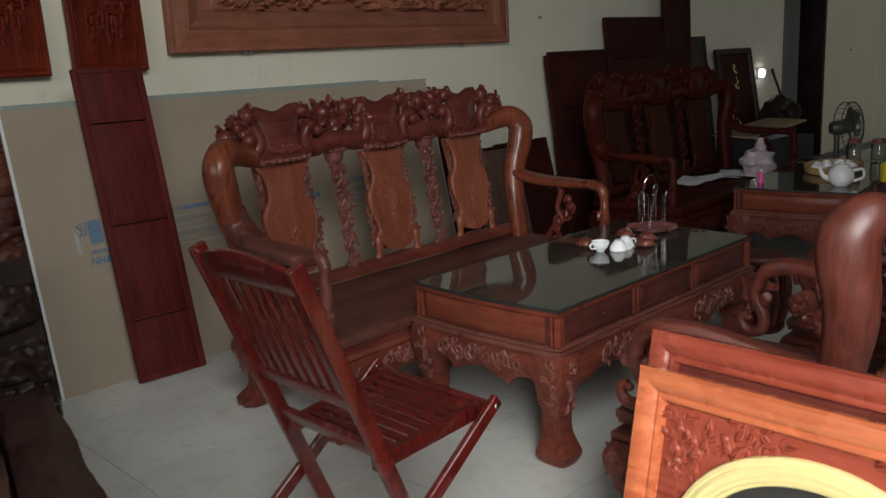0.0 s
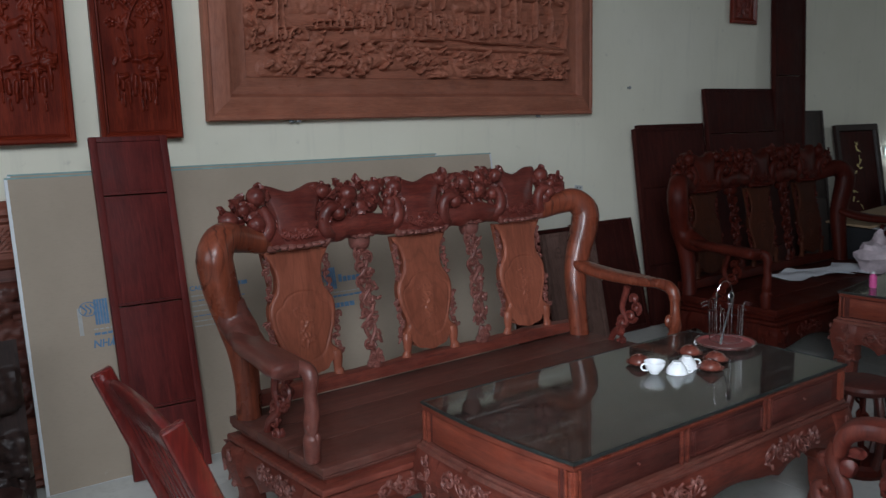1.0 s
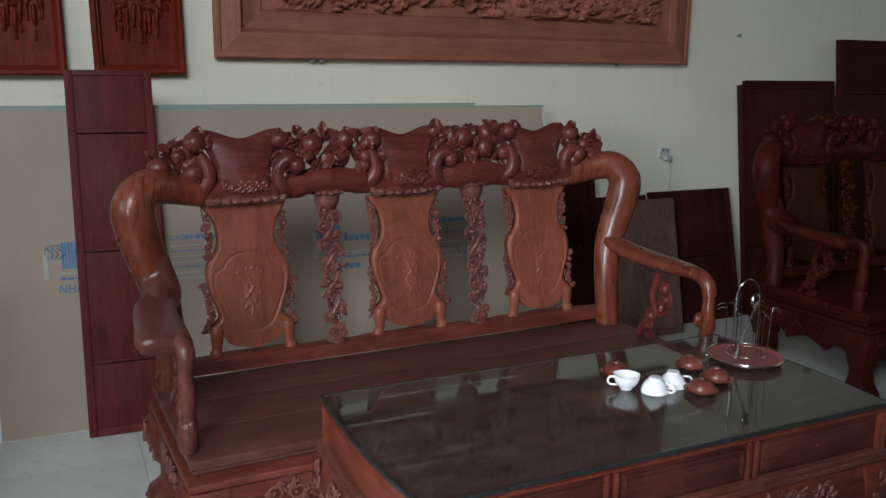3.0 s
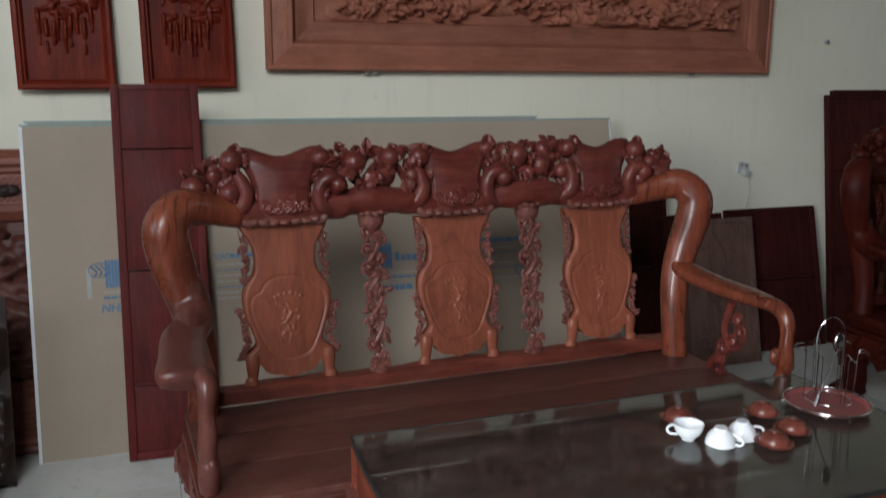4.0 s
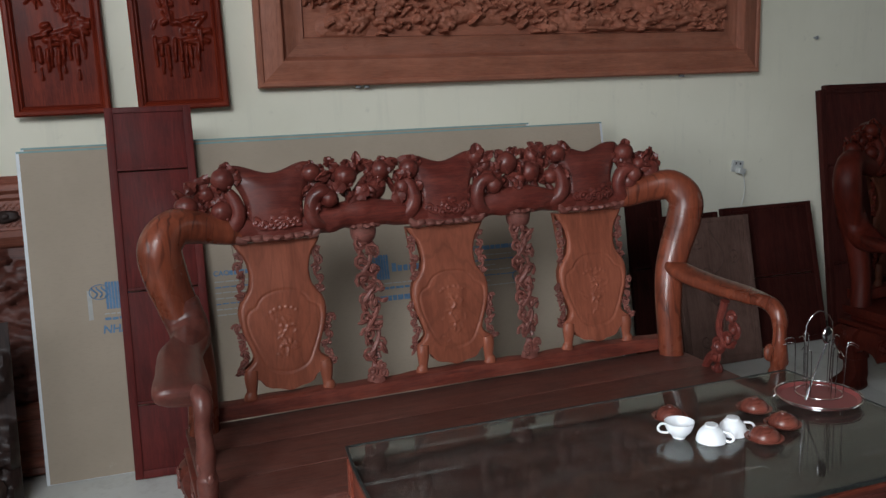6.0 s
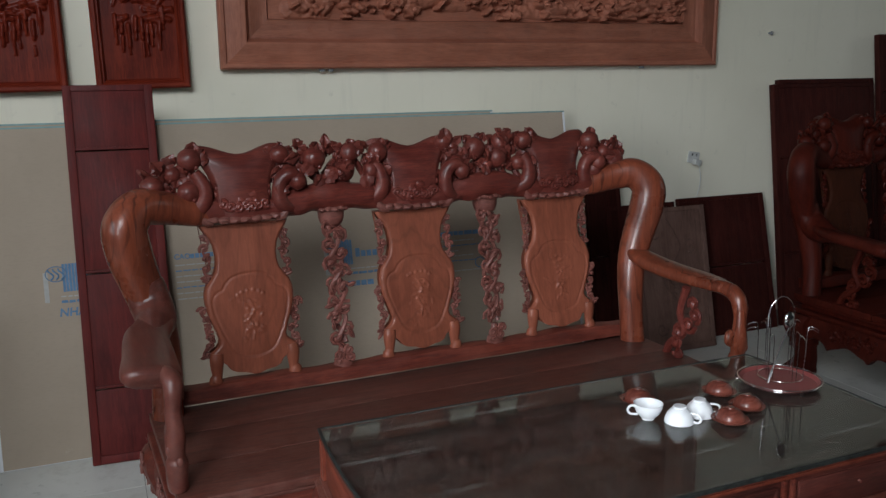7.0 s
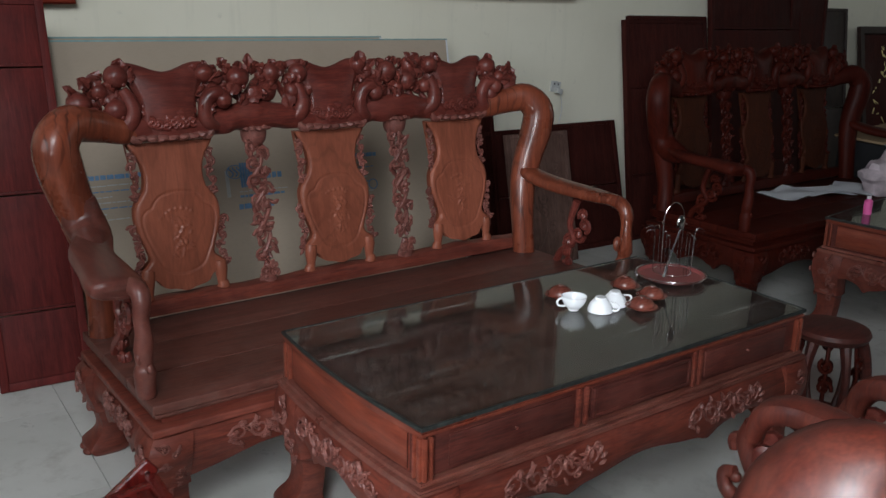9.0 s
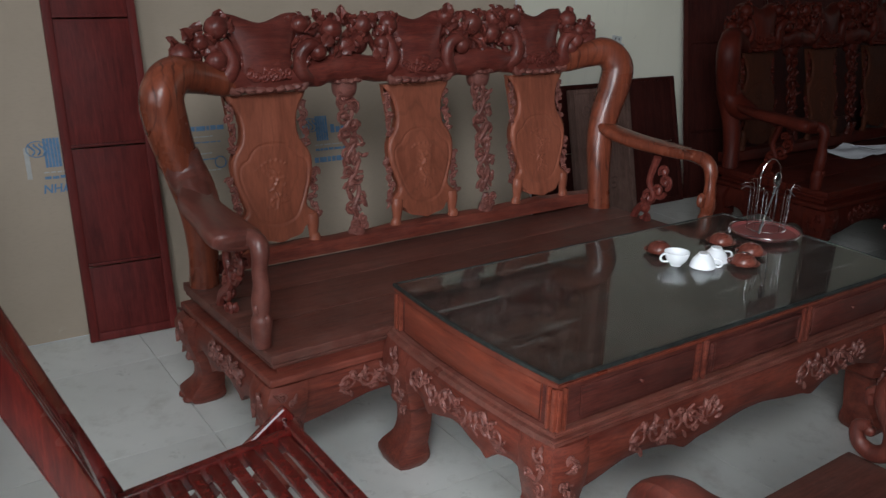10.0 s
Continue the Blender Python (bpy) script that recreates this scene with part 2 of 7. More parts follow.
def plaster():
    m, nt, p = material("plaster_cream")
    v = coords(nt, (1, 1, 1))
    big = noise_of(nt, v, 0.9, 5, 0.6)
    fine = noise_of(nt, v, 14.0, 6, 0.65)
    streak = noise_of(nt, coords(nt, (5, 5, 0.5)), 2.0, 5, 0.65)
    col = ramp(nt, [(0.3, (0.84, 0.805, 0.650)), (0.7, (0.92, 0.885, 0.74))], big)
    col = mixed(nt, col, (0.58, 0.57, 0.48), ramp(nt, [(0.55, (0,) * 3), (0.8, (0.35,) * 3)], streak))
    col = mixed(nt, col, (0.44, 0.42, 0.35), ramp(nt, [(0.62, (0,) * 3), (0.75, (0.35,) * 3)], fine))
    nt.links.new(col, p.inputs["Base Color"])
    p.inputs["Roughness"].default_value = 0.82
    bump(nt, p, fine, 0.25, 0.003)
    return m


M_WALL = plaster()


def kraft():
    m, nt, p = material("board_paper_tan")
    v = coords(nt, (1, 1, 1))
    big = noise_of(nt, v, 1.4, 5, 0.6)
    fibre = noise_of(nt, coords(nt, (40, 40, 160)), 1.0, 3)
    col = ramp(nt, [(0.3, (0.37, 0.300, 0.225)), (0.7, (0.45, 0.366, 0.28))], big)
    col = mixed(nt, col, (0.30, 0.26, 0.20), ramp(nt, [(0.5, (0,) * 3), (0.8, (0.3,) * 3)], fibre))
    scuff = noise_of(nt, v, 7.0, 8, 0.75)
    col = mixed(nt, col, (0.55, 0.50, 0.42), ramp(nt, [(0.66, (0,) * 3), (0.74, (0.5,) * 3)], scuff))
    nt.links.new(col, p.inputs["Base Color"])
    p.inputs["Roughness"].default_value = 0.75
    return m


M_KRAFT = kraft()


def tile_mat():
    m, nt, p = material("floor_tile_pale")
    v = coords(nt, (1, 1, 1), "Object")
    big = noise_of(nt, v, 1.3, 6, 0.65)
    fine = noise_of(nt, v, 7.0, 7, 0.7)
    col = ramp(nt, [(0.3, (0.61, 0.615, 0.57)), (0.7, (0.74, 0.745, 0.70))], big)
    col = mixed(nt, col, (0.36, 0.34, 0.29), ramp(nt, [(0.52, (0,) * 3), (0.74, (0.5,) * 3)], fine))
    col = mixed(nt, col, (0.70, 0.70, 0.68), ramp(nt, [(0.60, (0,) * 3), (0.66, (0.35,) * 3)], noise_of(nt, v, 3.1, 8, 0.8)))
    nt.links.new(col, p.inputs["Base Color"])
    nt.links.new(ramp(nt, [(0.3, (0.22,) * 3), (0.7, (0.5,) * 3)], fine), p.inputs["Roughness"])
    return m


M_TILE = tile_mat()


def sheet_metal():
    m, nt, p = material("corrugated_sheet")
    n = noise_of(nt, coords(nt, (3, 3, 0.6)), 2.0, 5, 0.65)
    nt.links.new(ramp(nt, [(0.3, (0.32, 0.36, 0.40)), (0.7, (0.48, 0.51, 0.54))], n), p.inputs["Base Color"])
    p.inputs["Metallic"].default_value, p.inputs["Roughness"].default_value = 0.35, 0.42
    return m


M_SHEET = sheet_metal()


def glow(name, col, strength):
    m, nt, p = material(name)
    p.inputs["Emission Color"].default_value = (*col, 1)
    p.inputs["Emission Strength"].default_value = strength
    return m


# ---- making meshes ----


def thing(name, label, category, m=None, group="", kind=""):
    ob = new(name)
    ob.empty_display_size = 0.1
    if m is not None:
        ob.matrix_world = m
    return tagged(ob, label, category, group, kind)


def finish(me, mat, angle=35):
    me.materials.append(mat)
    me.polygons.foreach_set("use_smooth", [True] * len(me.polygons))
    me.set_sharp_from_angle(angle=radians(angle))
    return me


def part(name, bm, mat, parent=None, label="", m=None):
    bmesh.ops.recalc_face_normals(bm, faces=bm.faces[:])
    me = bpy.data.meshes.new(name)
    bm.to_mesh(me)
    bm.free()
    finish(me, mat)
    ob = new(name, me)
    if parent is not None:
        ob.parent = parent
    if m is not None:
        ob.matrix_basis = m
    if label:
        ob["label"] = label
    return ob


def shared(name, me, parent, m):
    ob = new(name, me)
    ob.parent = parent
    ob.matrix_basis = m
    return ob


def box(bm, x0, x1, y0, y1, z0, z1, bev=0.004, seg=2, m=None):
    made = bmesh.ops.create_cube(bm, size=1.0)["verts"]
    bmesh.ops.transform(bm, verts=made, matrix=Matrix.Translation(((x0 + x1) / 2, (y0 + y1) / 2, (z0 + z1) / 2)) @ Matrix.Diagonal((x1 - x0, y1 - y0, z1 - z0, 1)))
    if bev:
        es = list({e for v in made for e in v.link_edges})
        r = bmesh.ops.bevel(bm, geom=es, offset=bev, segments=seg, affect="EDGES", profile=0.6)
        made = list({v for f in r["faces"] for v in f.verts} | {v for v in made if v.is_valid})
    if m is not None:
        bmesh.ops.transform(bm, verts=made, matrix=m)
    return made


def smooth_path(pts, n):
    """Catmull-Rom through points of any number of columns."""
    p = np.array(pts, float)
    p = np.vstack([2 * p[0] - p[1], p, 2 * p[-1] - p[-2]])
    out = []
    for i in range(1, len(p) - 2):
        a, b, c, d = p[i - 1:i + 3]
        for k in range(n):
            t = k / n
            out.append(0.5 * (2 * b + (c - a) * t + (2 * a - 5 * b + 4 * c - d) * t * t + (3 * b - a - 3 * c + d) * t ** 3))
    out.append(p[-2])
    return np.array(out)


def tube(bm, pts, n=10, sub=4, flat=1.0, up=(0, 0, 1), square=0.0, wob=0.0):
    """A tapering rod along points (x, y, z, radius); flat squeezes it along up."""
    q = smooth_path(pts, sub) if sub > 1 else np.array(pts, float)
    rings = []
    k = len(q)
    nrm = Vector(up)
    for i in range(k):
        d = Vector(q[min(i + 1, k - 1)][:3] - q[max(i - 1, 0)][:3])
        if d.length < 1e-9:
            d = Vector((0, 0, 1))
        d.normalize()
        nn = nrm - d * nrm.dot(d)
        if nn.length < 1e-4:
            nn = Vector((1, 0, 0)) - d * d.x
        nn.normalize()
        nrm = nn
        side = d.cross(nn)
        ring = []
        for j in range(n):
            a = 2 * math.pi * j / n
            c, s = math.cos(a), math.sin(a)
            if square:
                f = (abs(c) ** (2 + 4 * square) + abs(s) ** (2 + 4 * square)) ** (-1 / (2 + 4 * square))
                c, s = c * f, s * f
            r = q[i][3]
            if wob:
                r *= 1 + wob * noise.noise(Vector((q[i][0] * 25 + c, q[i][1] * 25 + s, q[i][2] * 25)))
            ring.append(bm.verts.new(Vector(q[i][:3]) + side * (c * r) + nn * (s * r * flat)))
        rings.append(ring)
    for a, b in zip(rings, rings[1:]):
        for j in range(n):
            bm.faces.new((a[j], a[(j + 1) % n], b[(j + 1) % n], b[j]))
    bm.faces.new(rings[0][::-1])
    bm.faces.new(rings[-1])


def lump(bm, c, r, sx=1.0, sy=1.0, sz=1.0, rough=0.12, sub=2, seed=0, rot=None):
    vs = bmesh.ops.create_icosphere(bm, subdivisions=sub, radius=1.0)["verts"]
    for v in vs:
        k = 1 + rough * noise.noise(v.co * 1.7 + Vector((seed * 3.1, seed * 1.7, 0)))
        v.co = Vector((v.co.x * sx, v.co.y * sy, v.co.z * sz)) * (r * k)
    if rot is not None:
        bmesh.ops.transform(bm, verts=vs, matrix=rot)
    bmesh.ops.translate(bm, verts=vs, vec=c)
    return vs


def leaf(bm, c, length, width, m, bend=0.3):
    """A small carved leaf, thick in the middle, along local x and facing local -y."""
    rows = []
    for i in range(6):
        t = i / 5
        w = width * math.sin(math.pi * min(t * 0.92 + 0.06, 1)) ** 0.8
        x = length * t
        y = -bend * length * math.sin(math.pi * t) * 0.5
        rows.append([bm.verts.new(m @ Vector((x, y + dy, dz)) + Vector(c)) for dy, dz in ((0, -w), (-0.25 * w - 0.003, -w * 0.4), (0.2 * w, 0), (-0.25 * w - 0.003, w * 0.4), (0, w), (0.3 * w + 0.006, 0))])
    for a, b in zip(rows, rows[1:]):
        for j in range(6):
            bm.faces.new((a[j], a[(j + 1) % 6], b[(j + 1) % 6], b[j]))
    bm.faces.new(rows[0][::-1])
    bm.faces.new(rows[-1])


def curl(bm, m, r, turns=1.25, thick=0.006, start=0.0, flip=1, n=6, steps=14):
    """A carved volute in the local x-z plane, thinning towards its eye."""
    pts = []
    for i in range(steps + 1):
        t = i / steps
        a = start + flip * 2 * math.pi * turns * t
        rr = r * (1 - 0.78 * t)
        pts.append((*(m @ Vector((rr * math.cos(a), 0, rr * math.sin(a)))), thick * (1.0 - 0.25 * t)))
    e = Vector(pts[-1][:3])
    tube(bm, pts, n, 1, 1.0, tuple(m.to_3x3() @ Vector((0, -1, 0))))
    lump(bm, e, thick * 1.5, rough=0, sub=1)


def grid_solid(front, back):
    """A closed mesh from two grids of points (rows, columns, 3)."""
    nv, nu, _ = front.shape
    verts = np.vstack([front.reshape(-1, 3), back.reshape(-1, 3)])
    k = nv * nu
    idx = np.arange(k).reshape(nv, nu)
    a, b, c, d = idx[:-1, :-1].ravel(), idx[:-1, 1:].ravel(), idx[1:, 1:].ravel(), idx[1:, :-1].ravel()
    faces = np.vstack([np.stack([a, b, c, d], 1), np.stack([d, c, b, a], 1) + k])
    ring = np.concatenate([idx[0, :], idx[1:, -1], idx[-1, -2::-1], idx[-2:0, 0]])
    nxt = np.roll(ring, -1)
    faces = np.vstack([faces, np.stack([ring, ring + k, nxt + k, nxt], 1)])
    return verts, faces


def part_grid(name, front, back, mat, parent=None, label="", m=None, angle=50):
    v, f = grid_solid(front, back)
    me = bpy.data.meshes.new(name)
    me.from_pydata(v.tolist(), [], f.tolist())
    me.update()
    finish(me, mat, angle)
    ob = new(name, me)
    if parent is not None:
        ob.parent = parent
    if m is not None:
        ob.matrix_basis = m
    if label:
        ob["label"] = label
    return ob


def field_bumps(X, Z, prims, power=0.5):
    """Greatest height of many rounded strokes (x0, z0, x1, z1, radius, height) on a grid of places."""
    H = np.zeros_like(X)
    xs, zs = X[0, :], Z[:, 0]
    for x0, z0, x1, z1, r, h in prims:
        i0, i1 = np.searchsorted(xs, (min(x0, x1) - r, max(x0, x1) + r))
        j0, j1 = np.searchsorted(zs, (min(z0, z1) - r, max(z0, z1) + r))
        if i1 <= i0 or j1 <= j0:
            continue
        xx, zz = X[j0:j1, i0:i1], Z[j0:j1, i0:i1]
        dx, dz = x1 - x0, z1 - z0
        L = dx * dx + dz * dz
        t = np.clip(((xx - x0) * dx + (zz - z0) * dz) / L, 0, 1) if L > 1e-9 else 0 * xx
        d = np.hypot(xx - x0 - t * dx, zz - z0 - t * dz) / r
        H[j0:j1, i0:i1] = np.maximum(H[j0:j1, i0:i1], h * np.clip(1 - d * d, 0, 1) ** power)
    return H


def value_noise(X, Z, scale, seed):
    r = np.random.RandomState(seed)
    g = r.rand(128, 128)
    x, z = X * scale, Z * scale
    i, j = np.floor(x).astype(int), np.floor(z).astype(int)
    u, v = x - i, z - j
    u, v = u * u * (3 - 2 * u), v * v * (3 - 2 * v)
    i, j = i % 127, j % 127
    return (g[j, i] * (1 - u) + g[j, i + 1] * u) * (1 - v) + (g[j + 1, i] * (1 - u) + g[j + 1, i + 1] * u) * v


def moulded_rail(bm, length, profile, along, out, upv, origin, miter=True):
    """A straight moulding: profile of (inward, proud) pairs swept along one side with 45 degree ends."""
    al, inn, pr, o = Vector(along), Vector(out), Vector(upv), Vector(origin)
    ra = [bm.verts.new(o + al * (a if miter else 0) + inn * a + pr * b) for a, b in profile]
    rb = [bm.verts.new(o + al * (length - (a if miter else 0)) + inn * a + pr * b) for a, b in profile]
    n = len(profile)
    for i in range(n):
        bm.faces.new((ra[i], ra[(i + 1) % n], rb[(i + 1) % n], rb[i]))
    bm.faces.new(ra[::-1])
    bm.faces.new(rb)


def picture_rails(parent, x0, x1, z0, z1, profile, mat_h, mat_v, name="frame_rail"):
    """Four mitred rails of a picture frame in the local x-z plane, proud towards -y."""
    for al, inn, o, L, mt in (((1, 0, 0), (0, 0, 1), (x0, 0, z0), x1 - x0, mat_h), ((1, 0, 0), (0, 0, -1), (x0, 0, z1), x1 - x0, mat_h),
                              ((0, 0, 1), (1, 0, 0), (x0, 0, z0), z1 - z0, mat_v), ((0, 0, 1), (-1, 0, 0), (x1, 0, z0), z1 - z0, mat_v)):
        bm = bmesh.new()
        moulded_rail(bm, L, profile, al, inn, (0, -1, 0), o)
        part(name, bm, mt, parent)

# ---- the room ----
WALL_TOP = 2.53


def solid(name, label, category, mat, *boxes, bev=0.0):
    bm = bmesh.new()
    for b in boxes:
        box(bm, *b, bev=bev)
    ob = part(name, bm, mat)
    return tagged(ob, label, category, kind="structure")


# back wall with a doorway far along it
solid("wall_back", "cream painted plaster wall with stains and nails", "wall", M_WALL,
      (-5.0, 7.20, 0.0, 0.22, 0.0, WALL_TOP), (8.28, 10.0, 0.0, 0.22, 0.0, WALL_TOP), (7.20, 8.28, 0.0, 0.22, 2.47, WALL_TOP))
# shop front: a tall opening in the side wall from y = -4.7 to -1.7
# unseen wall, given the dark jamb colour so that less light bounces
solid("wall_left", "unseen blue-grey side wall, dark to cut bounce, round the tall shopfront", "wall", M_JAMB,
      (-5.2, -5.0, -5.0, -4.7, 0.0, 4.3), (-5.2, -5.0, -1.7, 0.22, 0.0, 4.3), (-5.2, -5.0, -4.7, -1.7, 3.6, 4.3))
solid("wall_right", "plain cream plaster end wall", "wall", M_WALL, (10.0, 10.2, -5.0, 0.22, 0.0, 4.3))
# unseen as well, and dark to hold down the fill light
solid("wall_front", "unseen blue-grey front wall, dark to cut bounce, with openings for lamps", "wall", M_JAMB,
      (-5.0, -2.8, -5.2, -5.0, 0.0, 4.3), (-0.7, 8.0, -5.2, -5.0, 0.0, 4.3), (9.6, 10.0, -5.2, -5.0, 0.0, 4.3), (8.0, 9.6, -5.2, -5.0, 0.0, 1.7), (8.0, 9.6, -5.2, -5.0, 3.5, 4.3), (-2.8, -0.7, -5.2, -5.0, 4.0, 4.3))
# added out of view to close the room and limit the fill light
solid("ceiling", "unseen metal roof, coloured dark to cut bounced light", "ceiling", M_CEIL, (-5.2, 10.2, -5.2, 0.4, 4.3, 4.36))
# unseen room added; the doorway's darkness is its near-black colour
solid("back_room", "room behind the doorway, its shade put into near-black colour", "room", M_DARKFILL, (7.0, 8.6, 1.6, 1.7, 0.0, 2.5), (6.9, 7.0, 0.22, 1.7, 0.0, 2.5), (8.6, 8.7, 0.22, 1.7, 0.0, 2.5), (6.9, 8.7, 0.22, 1.7, 2.5, 2.55))
door = solid("door_1", "blue-grey door leaf standing ajar in a doorway", "door", M_JAMB, (7.202, 7.53, -0.03, 0.21, 0.0, 2.466), (7.53, 8.278, -0.03, 0.21, 2.40, 2.466), bev=0.004)
# leaf placed over the lit reveal; its near-black colour stands in for shade
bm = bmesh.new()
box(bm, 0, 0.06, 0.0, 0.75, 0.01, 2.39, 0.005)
part("door_leaf", bm, M_BLACKWOOD, door, "near-black leaf swung inwards, added to darken the reveal", pose(8.21, -0.022, 0))

# corrugated cladding above the masonry
N = 420
xs = np.linspace(-5.0, 10.0, N * 4 + 1)
ph = (xs / 0.125) % 1.0
yy = np.where(ph < 0.18, 0.0, np.where(ph < 0.26, (ph - 0.18) / 0.08, np.where(ph < 0.92, 1.0, (1.0 - ph) / 0.08))) * 0.024 + 0.06
yy = yy + np.where((ph > 0.55) & (ph < 0.60), -0.006, 0.0)
P = np.zeros((2, len(xs), 3))
P[:, :, 0], P[:, :, 1] = xs, yy
P[0, :, 2], P[1, :, 2] = WALL_TOP - 0.02, 4.3
Q = P.copy()
Q[:, :, 1] += 0.003
tagged(part_grid("wall_cladding", P, Q, M_SHEET, angle=20), "pale grey corrugated metal sheet cladding", "cladding", kind="structure")
bm = bmesh.new()
box(bm, -5.0, 10.0, -0.03, 0.02, 2.563, 2.593, 0.003)
tagged(part("rail", bm, M_IRON), "thin grey steel hanging rail on the wall", "rail", kind="structure")
# little tie wires at the rail
for x in (-0.68, -0.21, 0.55, 2.2):
    bm = bmesh.new()
    tube(bm, [(x, -0.032, 2.62, 0.0025), (x + 0.006, -0.036, 2.58, 0.0025), (x, -0.034, 2.52, 0.0025)], 5, 2)
    tagged(part("tie_wire", bm, M_IRON), "short dark tie wire hanging from the steel rail", "wire", "tie wires on the rail")

# nails and specks on the plaster
for x, z in ((3.09, 1.602), (9.05, 1.20)):
    bm = bmesh.new()
    tube(bm, [(x, 0.01, z, 0.006), (x, -0.012, z, 0.006), (x, -0.020, z, 0.011), (x, -0.024, z, 0.010)], 8, 1)
    tagged(part("nail", bm, M_IRON), "small dark nail in the cream plaster wall", "nail", "nails in the wall")


# ---- leaning and hanging panels ----
def relief_mesh(x0, x1, z0, z1, step, prims, noise_amp, seed, base=0.0, gain=1.0, power=0.5):
    nx, nz = int((x1 - x0) / step) + 1, int((z1 - z0) / step) + 1
    X, Z = np.meshgrid(np.linspace(x0, x1, nx), np.linspace(z0, z1, nz))
    H = field_bumps(X, Z, prims, power)
    n = value_noise(X, Z, 38, seed) * 0.6 + value_noise(X, Z, 80, seed + 1) * 0.4
    edge = np.minimum(np.minimum(X - x0, x1 - X), np.minimum(Z - z0, z1 - Z))
    H = (H * gain + (n - 0.4) * noise_amp * np.clip(H / 0.006, 0, 1)) * np.clip(edge / (2 * step), 0, 1)
    return np.stack([X, base - H, Z], 2), np.stack([X, np.full_like(X, base + 0.012), Z], 2)


def landscape_prims(x0, x1, z0, z1, rnd):
    """Rocks, pines, a bridge, roofs and small upright shapes of a carved landscape."""
    pr = []
    W, Hh = x1 - x0, z1 - z0
    def P(u, v):
        return x0 + W * u, z0 + Hh * v
    # rolling ground behind everything
    for i in range(190):
        x, z = P(rnd.uniform(-0.01, 0.97), rnd.uniform(0.05, 0.96))
        L = rnd.uniform(0.02, 0.15)
        pr.append((x, z, x + L, z + rnd.uniform(-0.02, 0.02), rnd.uniform(0.022, 0.055), rnd.uniform(0.004, 0.013)))
    # a broad slanting roof, a shelf of ground with a sharp foot, and boulders
    for u0, v0, u1, v1, rr, hh in ((0.045, 0.56, 0.13, 0.66, 0.045, 0.026), (0.13, 0.66, 0.17, 0.70, 0.03, 0.026), (0.36, 0.235, 0.98, 0.225, 0.020, 0.026), (0.40, 0.50, 0.52, 0.56, 0.03, 0.020), (0.60, 0.52, 0.72, 0.54, 0.035, 0.020), (0.30, 0.10, 0.36, 0.14, 0.045, 0.030), (0.06, 0.08, 0.12, 0.10, 0.040, 0.028), (0.63, 0.07, 0.70, 0.09, 0.038, 0.030)):
        a, b = P(u0, v0), P(u1, v1)
        pr.append((*a, *b, rr, hh))
    # upright pillars and gate posts
    for u0, v0, v1, rr in ((0.075, 0.24, 0.50, 0.011), (0.095, 0.24, 0.50, 0.008), (0.795, 0.34, 0.66, 0.013), (0.875, 0.34, 0.62, 0.010), (0.74, 0.36, 0.70, 0.008), (0.70, 0.34, 0.66, 0.006), (0.52, 0.36, 0.60, 0.006)):
        a, b = P(u0, v0), P(u0 + rnd.uniform(-0.004, 0.004), v1)
        pr.append((*a, *b, rr, 0.032))
    for u0, u1, v in ((0.78, 0.90, 0.66), (0.78, 0.88, 0.61)):
        a, b = P(u0, v), P(u1, v)
        pr.append((*a, *b, 0.012, 0.030))
    # broken bank of rock and foliage all along the foot, in clusters
    for c in range(26):
        u0 = (c + rnd.uniform(0.1, 0.9)) / 26
        v0 = 0.05 + rnd.uniform(0, 0.14) + (0.16 if u0 < 0.06 else 0)
        for i in range(15):
            x, z = P(u0 + rnd.gauss(0, 0.016), max(0.01, v0 + rnd.gauss(0, 0.045)))
            r = rnd.uniform(0.006, 0.020)
            a = rnd.uniform(-0.9, 0.9)
            L = rnd.uniform(0.004, 0.035)
            pr.append((x, z, x + L * math.cos(a), z + L * math.sin(a), r, rnd.uniform(0.014, 0.042)))
    # long logs and ground lines
    for u0, v0, u1, v1, r in ((0.78, 0.07, 1.0, 0.17, 0.022), (0.82, 0.04, 0.97, 0.09, 0.014), (0.46, 0.29, 0.98, 0.25, 0.009), (0.08, 0.31, 0.36, 0.35, 0.008), (0.62, 0.03, 0.86, 0.03, 0.012), (0.30, 0.24, 0.5, 0.28, 0.008)):
        a, b = P(u0, v0), P(u1, v1)
        for k in range(6):
            p0 = (a[0] + (b[0] - a[0]) * k / 6, a[1] + (b[1] - a[1]) * k / 6 + rnd.uniform(-0.006, 0.006))
            p1 = (a[0] + (b[0] - a[0]) * (k + 1) / 6, a[1] + (b[1] - a[1]) * (k + 1) / 6 + rnd.uniform(-0.006, 0.006))
            pr.append((*p0, *p1, r * rnd.uniform(0.8, 1.3), 0.03))
    # a procession of small upright shapes in the middle ground
    for i in range(54):
        u = 0.24 + 0.72 * (i + rnd.uniform(-0.45, 0.45)) / 54
        x, z = P(u, 0.33 + rnd.uniform(-0.03, 0.06))
        h = rnd.uniform(0.05, 0.10)
        w = rnd.uniform(0.006, 0.011)
        pr.append((x, z, x + rnd.uniform(-0.012, 0.012), z + h * 0.75, w, rnd.uniform(0.022, 0.040)))
        pr.append((x, z + h * 0.92, x, z + h * 0.92, w * 0.9, 0.034))
        for q in range(2):
            an = rnd.uniform(-1.2, 1.6)
            pr.append((x, z + h * 0.55, x + 0.028 * math.cos(an) * rnd.choice((-1, 1)), z + h * 0.55 + 0.02 * math.sin(an), 0.005, 0.026))
        if i % 4 == 0:
            pr.append((x + 0.012, z + 0.02, x + 0.012, z + h + rnd.uniform(0.03, 0.07), 0.0045, 0.022))
